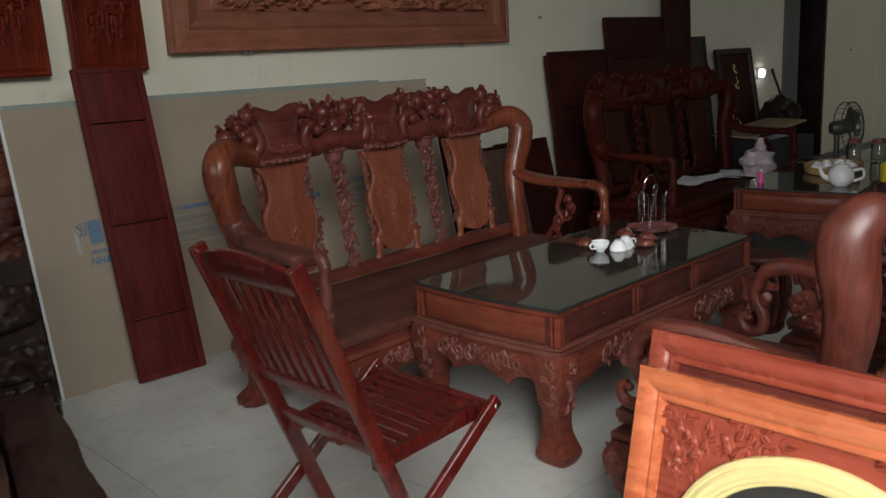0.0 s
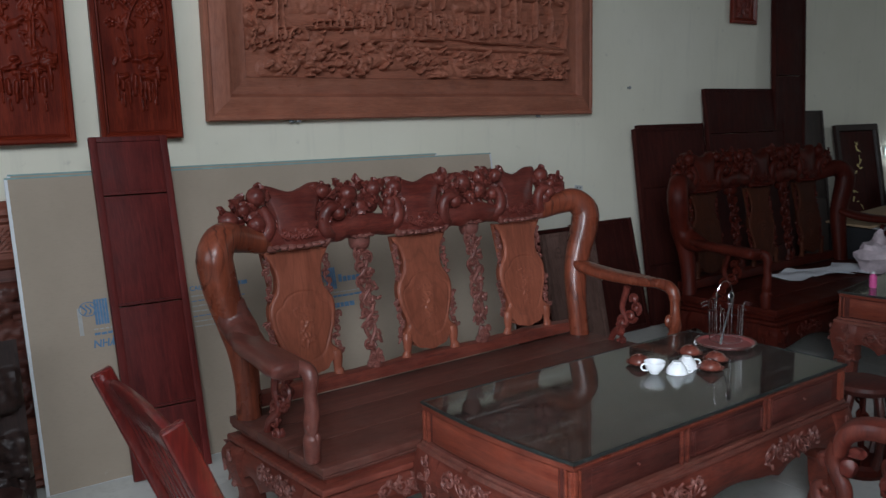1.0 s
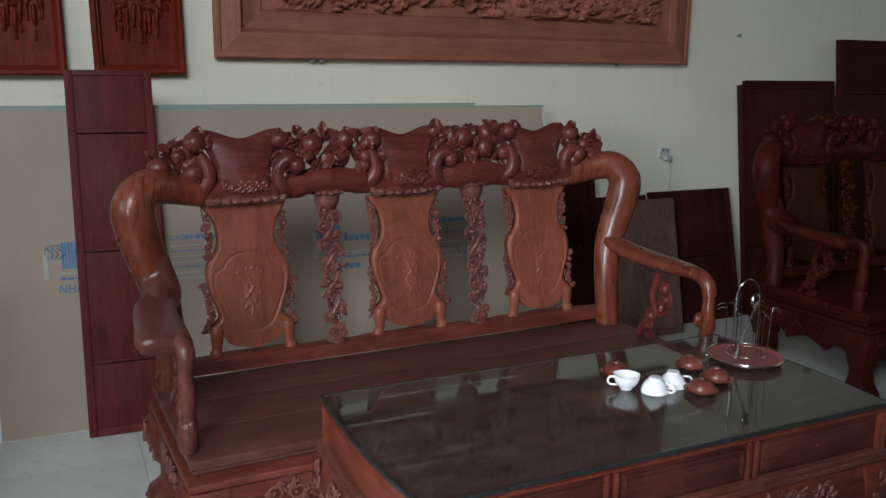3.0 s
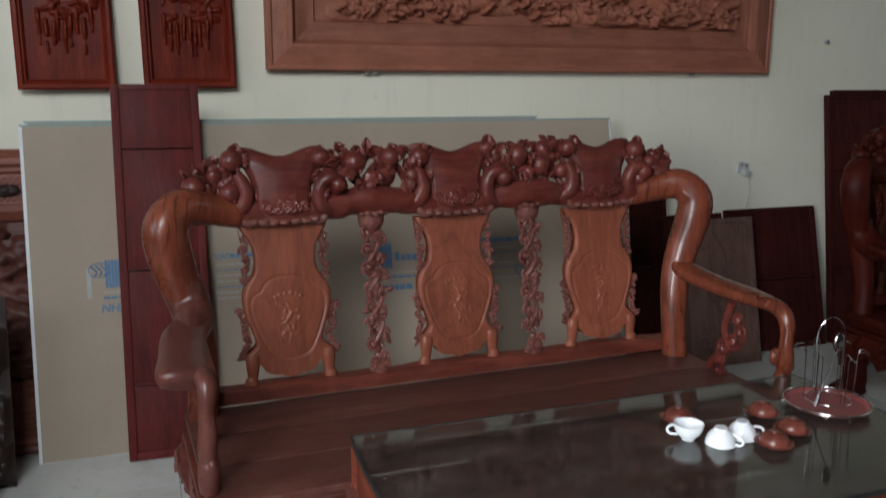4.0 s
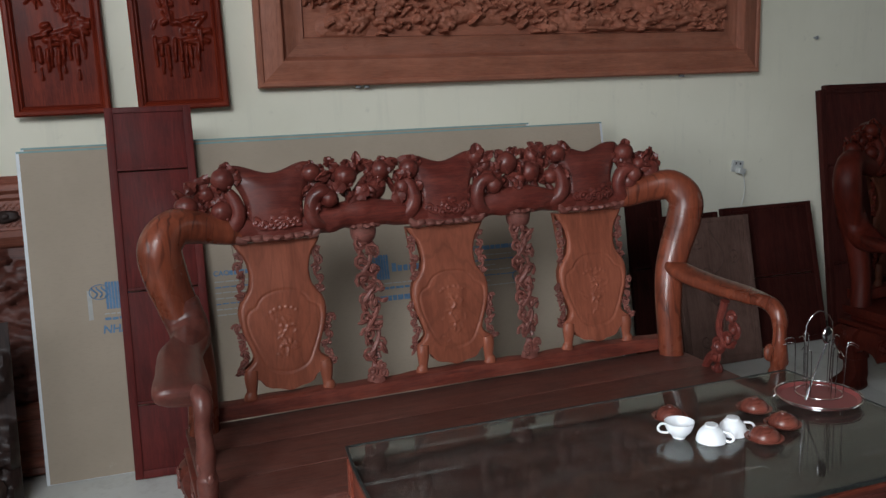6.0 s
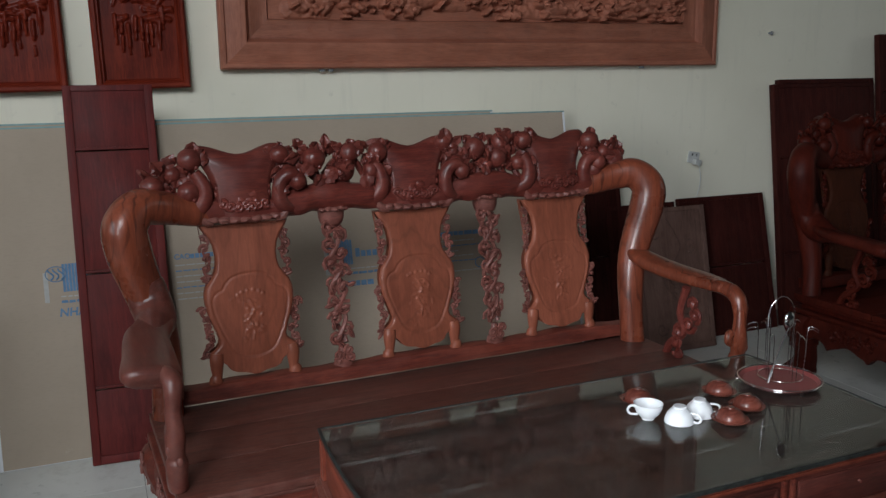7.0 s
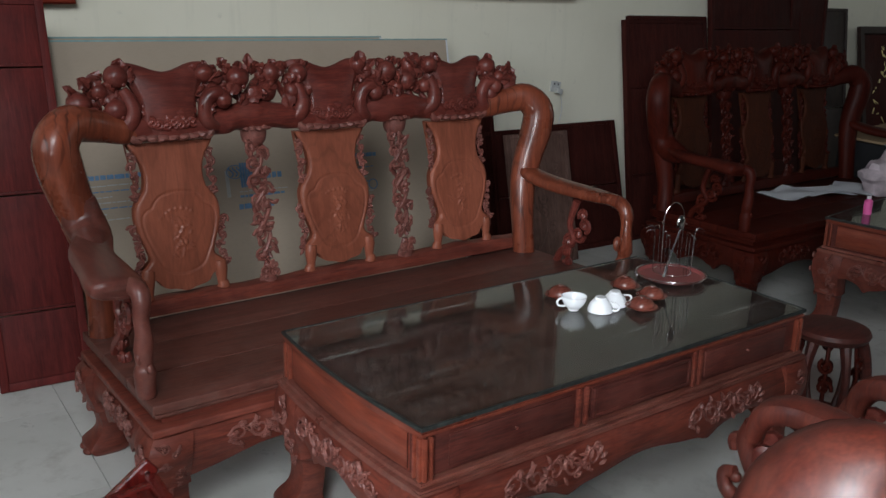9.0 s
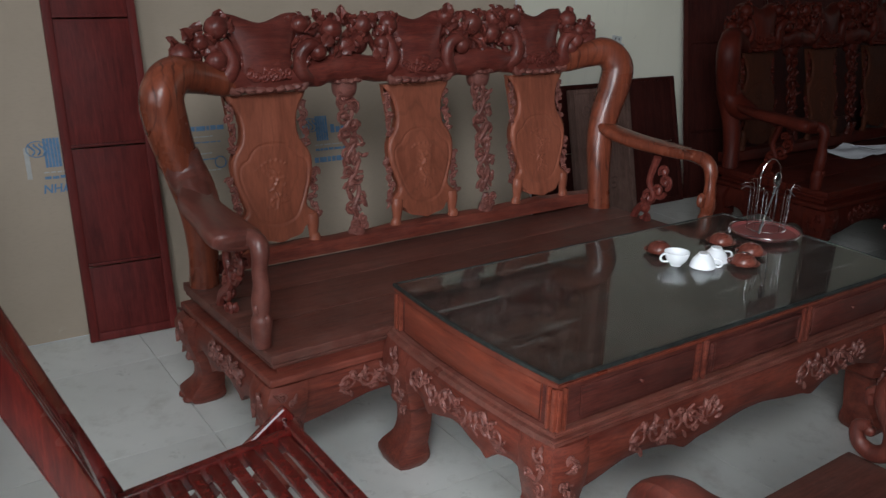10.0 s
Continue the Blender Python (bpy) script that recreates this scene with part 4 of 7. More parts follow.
def root_panels():
    """Dark carved panels at the left of the sheets."""
    t = thing("carved_wall_panel", "big dark brown carved wooden panel with a lighter frame, leaning at the wall", "wooden panel", pose(-2.95, -0.42, 0) @ pose(0, 0, 0.001, -13, 0, 0))
    W, H = 2.85, 1.15
    picture_rails(t, 0, W, 0, H, [(0, 0), (0, 0.046), (0.010, 0.056), (0.026, 0.050), (0.036, 0.060), (0.058, 0.060), (0.070, 0.044), (0.084, 0.044), (0.094, 0.030), (0.206, 0.030), (0.212, 0.042), (0.236, 0.048), (0.252, 0.036), (0.262, 0.030), (0.274, 0.010), (0.275, 0)], M_FRAMEBROWN, M_FRAMEBROWN)
    # a lattice carved along the top band, and a dark oval boss on it
    bm = bmesh.new()
    lx, lz0, lz1 = 1.30, H - 0.198, H - 0.104
    for i in range(53):
        x = lx + i * 0.023
        for sg in (-1, 1):
            xa, xb = (x, x + 0.094) if sg > 0 else (x + 0.094, x)
            tube(bm, [(xa, -0.030, lz0, 0.0035), (xb, -0.030, lz1, 0.0035)], 5, 1)
    part("lattice_band", bm, M_FRAMEBROWN, t)
    bm = bmesh.new()
    lump(bm, (2.035, -0.036, H - 0.155), 0.030, 1.75, 0.55, 0.85, 0.2, 3, 4)
    lump(bm, (2.035, -0.052, H - 0.155), 0.014, 1.2, 0.6, 0.8, 0.3, 2, 5)
    part("oval_boss", bm, M_BLACKWOOD, t, "dark oval carved boss")
    rnd = random.Random(31)
    pr = []
    for i in range(420):
        x, z = rnd.uniform(0.27, W - 0.30), rnd.uniform(0.27, H - 0.28)
        L, a = rnd.uniform(0.03, 0.14), rnd.uniform(-0.5, 0.5)
        pr.append((x, z, x + L * math.cos(a), z + L * math.sin(a), rnd.uniform(0.012, 0.04), rnd.uniform(0.012, 0.035)))
    F, B = relief_mesh(0.268, W - 0.268, 0.268, H - 0.268, 0.009, pr, 0.02, 5, -0.004)
    part_grid("relief", F, B, M_DEEPRED, t, "deep red-brown carving")
    t2 = thing("carved_root_slab", "very dark rough carved root slab standing in front of a panel", "wooden slab", pose(-2.6, -0.72, 0) @ pose(0, 0, 0.001, -12, 0, 0))
    pr = []
    for i in range(200):
        x, z = rnd.uniform(0.0, 1.62), rnd.uniform(0.0, 0.62)
        L = rnd.uniform(0.05, 0.22)
        pr.append((x, z, x + L, z + rnd.uniform(-0.05, 0.05), rnd.uniform(0.015, 0.05), rnd.uniform(0.02, 0.06)))
    F, B = relief_mesh(0, 1.70, 0, 0.66, 0.011, pr, 0.03, 6, 0.0)
    part_grid("slab", F, B, M_BLACKWOOD, t2)
    # two dark beams lying side by side on the tiles
    for bx, by, rz, zt, mat, lab in ((-1.235, -1.56, 77.6, 0.15, M_BEAM, "dark rough wooden beam lying on the tiles"), (-1.52, -1.76, 77, 0.20, M_BEAMRED, "dark red-brown glossy wooden beam lying on the tiles")):
        t3 = thing("wooden_beam", lab, "wooden beam", pose(bx, by, 0, 0, 0, rz), "beams on the floor")
        nu, ring = 40, 18
        bm = bmesh.new()
        rows = []
        for i in range(nu + 1):
            x = -0.85 + 1.7 * i / nu
            row = []
            for j in range(ring):
                an = 2 * math.pi * j / ring
                c_, s_ = math.cos(an), math.sin(an)
                f = (abs(c_) ** 5 + abs(s_) ** 5) ** (-1 / 5)
                w = 1 + 0.12 * noise.noise(Vector((x * 3, c_ * 2, s_ * 2 + bx))) + 0.05 * noise.noise(Vector((x * 14, c_ * 5, s_ * 5)))
                row.append(bm.verts.new((x, 0.11 * c_ * f * w, max(0.0, zt / 2 + zt / 2 * s_ * f * (w if s_ > 0 else 1)))))
            rows.append(row)
        for p, q in zip(rows, rows[1:]):
            for j in range(ring):
                bm.faces.new((p[j], p[(j + 1) % ring], q[(j + 1) % ring], q[j]))
        bm.faces.new(rows[0][::-1])
        bm.faces.new(rows[-1])
        part("beam", bm, mat, t3)


root_panels()


# ---- carved seats ----
def back_y(z):
    return 0.14 + (z - 0.465) * 0.155


def vase_half(v, w):
    """Half width of a back splat; v runs from foot to head."""
    keys = [(0, 0.60), (0.03, 0.66), (0.05, 0.76), (0.07, 0.93), (0.095, 1.0), (0.12, 0.98), (0.145, 0.86), (0.17, 0.78), (0.20, 0.755), (0.25, 0.80), (0.36, 0.93), (0.43, 0.985), (0.49, 1.0), (0.54, 0.985), (0.585, 0.93), (0.63, 0.82), (0.67, 0.73), (0.72, 0.69), (0.78, 0.68), (0.85, 0.72), (0.91, 0.80), (0.96, 0.93), (1.0, 1.0)]
    return w * float(np.interp(v, [k[0] for k in keys], [k[1] for k in keys]))


def splat(parent, cx, z0, z1, w, seed):
    nu, nv = 91, 160
    F = np.zeros((nv, nu, 3))
    B = np.zeros((nv, nu, 3))
    rnd = random.Random(seed)
    H = z1 - z0
    pr = []
    zc = z0 + H * 0.36
    # a small tree in a pot, with a few buds above it
    tw = [(0.0, -0.075), (0.006, -0.045), (-0.012, -0.015), (0.010, 0.015), (-0.004, 0.045)]
    for a, b in zip(tw, tw[1:]):
        pr.append((cx + a[0], zc + a[1], cx + b[0], zc + b[1], 0.0045, 0.0022))
    for k in range(9):
        x, z, L = cx + rnd.uniform(-0.025, 0.01), zc - 0.06 + k * 0.014, rnd.uniform(0.018, 0.038)
        pr.append((x, z, x + L, z + rnd.uniform(-0.01, 0.01), 0.0042, rnd.uniform(0.0010, 0.0020)))
    for k in range(34):
        x, z = cx + rnd.gauss(0, 0.022), zc + rnd.gauss(-0.005, 0.045)
        L, a = rnd.uniform(0.004, 0.014), rnd.uniform(0, 6.28)
        pr.append((x, z, x + L * math.cos(a), z + L * math.sin(a), rnd.uniform(0.0035, 0.006), rnd.uniform(0.0008, 0.0020)))
    for k in range(6):
        an = math.pi * (0.15 + 0.7 * k / 5)
        x, z = cx + 0.045 * math.cos(an), zc + 0.055 + 0.022 * math.sin(an)
        pr.append((x, z, x + 0.001, z, 0.006, 0.0026))
    # engraved ogee line round the field
    ok = [(0.098, 0.0), (0.1005, 0.16), (0.106, 0.28), (0.118, 0.39), (0.14, 0.48), (0.17, 0.54), (0.24, 0.65), (0.36, 0.80), (0.45, 0.85), (0.505, 0.82), (0.535, 0.73), (0.55, 0.60), (0.585, 0.55), (0.62, 0.44), (0.638, 0.32), (0.648, 0.18), (0.652, 0.0)]
    fv = np.concatenate([np.linspace(p[0], q[0], 40)[:-1] for p, q in zip(ok, ok[1:])] + [np.array([ok[-1][0]])])
    fh = np.interp(fv, [k[0] for k in ok], [k[1] for k in ok]) * w
    fh = np.convolve(np.pad(fh, 12, mode="edge"), np.ones(25) / 25, "valid")
    for j in range(nv):
        v = j / (nv - 1)
        hw = vase_half(v, w)
        for i in range(nu):
            u = -1 + 2 * i / (nu - 1)
            z = z0 + H * v - 0.024 * (1 - v) ** 8 * (max(0.0, math.cos(u * 1.57)) + 0.10 * math.cos(u * 8))
            x = cx + u * hw
            rim = min((1 - abs(u)) / 0.12, 1.0)
            y = back_y(z) - 0.016 - 0.012 * math.sqrt(max(0, 1 - (1 - rim) ** 2))
            h = float(np.interp(v, fv, fh, 0.0, 0.0))
            d = float(np.min(np.hypot(abs(x - cx) - fh, (v - fv) * H)))
            y += 0.0032 * math.exp(-(d / 0.0034) ** 2) + (0.0014 if abs(x - cx) < h else 0.0) * min(d / 0.004, 1.0)
            F[j, i] = (x, y, z)
            B[j, i] = (x, back_y(z) + 0.012 - 0.006 * (1 - rim), z)
    X, Z = F[:, :, 0], F[:, :, 2]
    for x0, za, x1, zb, r, h in pr:
        dx, dz = x1 - x0, zb - za
        L = max(dx * dx + dz * dz, 1e-9)
        t = np.clip(((X - x0) * dx + (Z - za) * dz) / L, 0, 1)
        d = np.hypot(X - x0 - t * dx, Z - za - t * dz) / r
        F[:, :, 1] -= h * np.sqrt(np.clip(1 - d * d, 0, 1))
    ob = part_grid("splat", F, B, M_SPLAT, parent, "lighter orange vase-shaped splat with engraved medallion", angle=45)
    # two scrolled feet
    for s in (-1, 1):
        bm = bmesh.new()
        y = back_y(z0) - 0.010
        tube(bm, [(cx + s * w * 0.84, y - 0.002, z0 + 0.052, 0.020), (cx + s * w * 0.86, y - 0.005, z0 + 0.030, 0.0225), (cx + s * w * 0.865, y - 0.006, z0 + 0.004, 0.0195), (cx + s * w * 0.87, y - 0.006, z0 - 0.018, 0.0165), (cx + s * w * 0.90, y - 0.007, z0 - 0.032, 0.021), (cx + s * w * 0.90, y - 0.006, z0 - 0.045, 0.023)], 12, 4, 0.8, (0, -1, 0))
        part("foot", bm, M_SPLAT, ob)
    # open fringes of twigs on both sides
    for s in (-1, 1):
        for va, vb in ((0.60, 0.94), (0.08, 0.44)):
            bm = bmesh.new()
            k = 5 if va > 0.5 else 6
            prev = None
            for n in range(k):
                q = (n + 0.5) / k
                v = va + (vb - va) * q
                z = z0 + H * v
                chord = vase_half(va, w) * (1 - q) + vase_half(vb, w) * q
                xo = cx + s * (max(chord - 0.004, vase_half(v, w) + 0.008) + (0.007 if n % 2 else -0.003))
                y = back_y(z) - 0.012
                curl(bm, pose(xo, y, z), rnd.uniform(0.013, 0.018), 1.15, 0.0050, rnd.uniform(0, 6), s if n % 2 else -s, 6, 10)
                if n % 2 == 0:
                    leaf(bm, (xo + s * 0.004, y - 0.003, z + rnd.uniform(-0.012, 0.012)), rnd.uniform(0.018, 0.028), 0.007, pose(0, 0, 0, 0, rnd.uniform(0, 360), 0).to_3x3().to_4x4())
                    lump(bm, (xo + s * 0.013, y - 0.004, z), 0.0075, rough=0.2, sub=1, seed=n)
                cur = (xo, y, z, 0.0055)
                if prev:
                    tube(bm, [prev, ((prev[0] + xo) / 2 + s * (0.008 if n % 2 else -0.008), y, (prev[2] + z) / 2, 0.005), cur], 6, 3)
                prev = cur
            for v, z in ((va, z0 + H * va), (vb, z0 + H * vb)):
                tube(bm, [(cx + s * (vase_half(v, w) - 0.008), back_y(z) - 0.014, z, 0.006), (cx + s * (vase_half(v, w) + 0.016), back_y(z) - 0.014, z + (0.01 if v == va else -0.01), 0.005)], 6, 1)
            part("twig_fringe", bm, M_CARVED_EDGE, ob, "open carved twigs")
    return ob


def twisted_column(parent, cx, z0, z1, seed):
    rnd = random.Random(seed)
    bm = bmesh.new()
    y = lambda z: back_y(z) - 0.014
    # capital and foot
    tube(bm, [(cx, y(z1), z1 + 0.012, 0.050), (cx, y(z1), z1 - 0.004, 0.045), (cx, y(z1), z1 - 0.026, 0.043), (cx, y(z1), z1 - 0.044, 0.037), (cx, y(z1), z1 - 0.054, 0.026), (cx, y(z1), z1 - 0.060, 0.012)], 22, 3)
    for k in range(9):
        an = math.pi * (0.95 + 1.1 * k / 8)
        lump(bm, (cx + 0.050 * math.cos(an), y(z1) + 0.044 * math.sin(an), z1 + 0.004 + 0.003 * (k % 2)), 0.014, 1.0, 1.0, 0.62, 0.25, 2, k + seed)
    for s in (-1, 1):
        tube(bm, [(cx + s * 0.010, y(z1), z1 - 0.050, 0.009), (cx + s * 0.028, y(z1) - 0.006, z1 - 0.064, 0.008), (cx + s * 0.022, y(z1) - 0.006, z1 - 0.084, 0.008), (cx + s * 0.006, y(z1), z1 - 0.098, 0.008)], 8, 3)
    tube(bm, [(cx, y(z0), z0 - 0.035, 0.032), (cx, y(z0), z0 - 0.012, 0.030), (cx, y(z0), z0 + 0.006, 0.020), (cx, y(z0), z0 + 0.04, 0.012)], 10, 2, 0.8, (0, -1, 0), 0, 0.15)
    for k in range(4):
        curl(bm, pose(cx + (0.018 if k % 2 else -0.018), y(z0) - 0.018, z0 - 0.012 + 0.013 * k), 0.017, 1.2, 0.007, rnd.uniform(0, 6), 1 if k % 2 else -1, 6, 10)
    n = 26
    L = z1 - z0 - 0.09
    for ph in (0, math.pi):
        pts = []
        for i in range(n):
            t = i / (n - 1)
            z = z0 + 0.045 + L * t
            a = ph + t * 2 * math.pi * 2.2
            r = 0.024 * (0.62 + 0.38 * math.sin(math.pi * min(max(t, 0.06), 0.94)))
            pts.append((cx + r * math.cos(a), y(z) + 0.8 * r * math.sin(a), z, 0.0085))
        tube(bm, pts, 7, 1)
    for i in range(13):
        z = z0 + 0.06 + L * (i + 0.3) / 13
        s = 1 if i % 2 else -1
        curl(bm, pose(cx + s * 0.018, y(z) - 0.010, z), 0.027, 1.25, 0.0072, rnd.uniform(0, 6), s, 6, 10)
        for q in range(2):
            leaf(bm, (cx + s * rnd.uniform(0.0, 0.034), y(z) - 0.018, z + rnd.uniform(-0.015, 0.015)), rnd.uniform(0.024, 0.036), 0.009, pose(0, 0, 0, 0, rnd.uniform(0, 360), 0).to_3x3().to_4x4())
    part("carved_column", bm, M_CARVED_EDGE, parent, "slender open-carved column between the splats")


def crest_plate(parent, cx, w, z0, z1, seed):
    """A draped, concave-topped plate with a curled fringe."""
    nu, nv = 41, 36
    F = np.zeros((nv, nu, 3))
    B = np.zeros((nv, nu, 3))
    for j in range(nv):
        v = j / (nv - 1)
        for i in range(nu):
            u = -1 + 2 * i / (nu - 1)
            hw = w * (0.84 + 0.05 * v + 1.30 * max(0, v - 0.42) ** 1.6)
            top = z1 - 0.032 + 0.029 * math.sin(min(abs(u) * 1.25, 1.0) * math.pi / 2) ** 2 - 0.016 * (max(0, abs(u) - 0.78) / 0.22) ** 2
            bot = z0 + 0.016 * u * u - 0.006 * abs(math.sin(u * 6))
            z = bot + (top - bot) * v
            roll = max(0, v - 0.75) * 4
            y = back_y(z) - 0.040 - 0.022 * math.cos(u * 1.35) + 0.020 * roll ** 2 - 0.012 * math.sin(v * 3.1)
            y -= 0.0012 * noise.noise(Vector((u * 3 + seed, v * 3, 0.3)))
            y += 0.010 * max(0, abs(u) - 0.86) / 0.14
            F[j, i] = (cx + u * hw, y, z)
            B[j, i] = (cx + u * hw * 0.98, y + 0.022 + 0.01 * v, z - 0.002)
    ob = part_grid("crest_plate", F, B, M_CARVE, parent, angle=50)
    bm = bmesh.new()
    rnd = random.Random(seed)
    # volutes carved low along the foot and up the two lower corners
    for k in range(7):
        u = -0.78 + 1.56 * k / 6
        z = z0 + 0.034 + 0.050 * max(0, abs(u) - 0.5) ** 1.2 + (0.006 if k % 2 else 0)
        curl(bm, pose(cx + u * w * 0.80, back_y(z) - 0.056 - 0.016 * math.cos(u * 1.35), z), 0.0165, 1.05, 0.0068, rnd.uniform(0, 6), 1 if k % 2 else -1, 8, 12)
    for s in (-1, 1):
        for k in range(4):
            z = z0 + 0.075 + 0.019 * k
            lump(bm, (cx + s * w * (0.78 - 0.015 * k), back_y(z) - 0.052, z), 0.0085, 0.8, 0.7, 1.2, 0.25, 2, k)
    for k in range(5):
        u, z = rnd.uniform(-0.5, 0.5), z0 + rnd.uniform(0.050, 0.075)
        yy = back_y(z) - 0.039 - 0.022 * math.cos(u * 1.35) - 0.012 * math.sin((z - z0) / (z1 - z0) * 3.1)
        lump(bm, (cx + u * w * 0.9, yy, z), 0.012, 1.3, 0.45, 0.9, 0.4, 2, k + seed)
    part("curled_fringe", bm, M_CARVE, ob)
    # lip under the plate
    bm = bmesh.new()
    for k in range(7):
        u = -1 + 2 * (k + 0.5) / 7
        lump(bm, (cx + u * w * 1.08, back_y(z0) - 0.048 + 0.012 * u * u, z0 - 0.006 + 0.006 * u * u), 0.021, 1.15, 1.3, 0.58, 0.25, 3, k + seed)
    for sd in (-1, 1):
        tube(bm, [(cx + sd * w * 0.92, back_y(z0) - 0.044, z0 - 0.008, 0.013), (cx + sd * w * 1.16, back_y(z0) - 0.046, z0 - 0.002, 0.015), (cx + sd * w * 1.30, back_y(z0) - 0.050, z0 + 0.018, 0.008)], 9, 4)
    part("petal_lip", bm, M_CARVED_EDGE, ob)
    return ob


def crinkled_leaf(bm, c, length, width, m, rnd):
    """A broad carved leaf with a wavy rim and a sunk midrib, along local x and facing local -y."""
    n, k = 7, 5
    up, dn = [], []
    ph = rnd.uniform(0, 6)
    for i in range(n):
        t = i / (n - 1)
        w = width * (math.sin(math.pi * min(t * 0.9 + 0.08, 1)) ** 0.7) * (1 + 0.18 * math.sin(t * 17 + ph))
        ra, rb = [], []
        for j in range(k):
            q = -1 + 2 * j / (k - 1)
            y = -0.35 * length * math.sin(math.pi * t) * 0.5 - 0.006 * (1 - abs(q)) * 0 + 0.30 * width * abs(math.sin(q * 2.4)) * -1 + 0.12 * width * math.sin(t * 9 + q * 4 + ph)
            p = Vector((length * t, y, w * q))
            ra.append(bm.verts.new(m @ p + Vector(c)))
            rb.append(bm.verts.new(m @ (p + Vector((0, 0.007, 0))) + Vector(c)))
        up.append(ra)
        dn.append(rb)
    for i in range(n - 1):
        for j in range(k - 1):
            bm.faces.new((up[i][j], up[i][j + 1], up[i + 1][j + 1], up[i + 1][j]))
            bm.faces.new((dn[i + 1][j], dn[i + 1][j + 1], dn[i][j + 1], dn[i][j]))
        bm.faces.new((up[i][0], up[i + 1][0], dn[i + 1][0], dn[i][0]))
        bm.faces.new((up[i + 1][-1], up[i][-1], dn[i][-1], dn[i + 1][-1]))
    bm.faces.new([up[0][j] for j in range(k)][::-1] + [dn[0][j] for j in range(k)])
    bm.faces.new([up[-1][j] for j in range(k)] + [dn[-1][j] for j in range(k)][::-1])


def leaf_mesh(seed):
    lb = bmesh.new()
    crinkled_leaf(lb, (0, 0, 0), 0.043, 0.020, Matrix.Identity(4), random.Random(seed))
    bmesh.ops.recalc_face_normals(lb, faces=lb.faces[:])
    me = bpy.data.meshes.new("leaf")
    lb.to_mesh(me)
    lb.free()
    return finish(me, M_CARVE)


LEAF_MESHES = [leaf_mesh(k) for k in range(7)]
INNER_FRUIT = ((0.07, 0.84, 0.032), (0.15, 0.44, 0.026), (0.36, 0.68, 0.040), (0.50, 0.30, 0.026), (0.62, 0.40, 0.038), (0.67, 0.78, 0.034), (0.84, 0.36, 0.029), (0.93, 0.80, 0.034))
OUTER_FRUIT = ((0.16, 0.42, 0.037), (0.46, 0.62, 0.026), (0.80, 0.80, 0.037), (0.70, 0.22, 0.034))


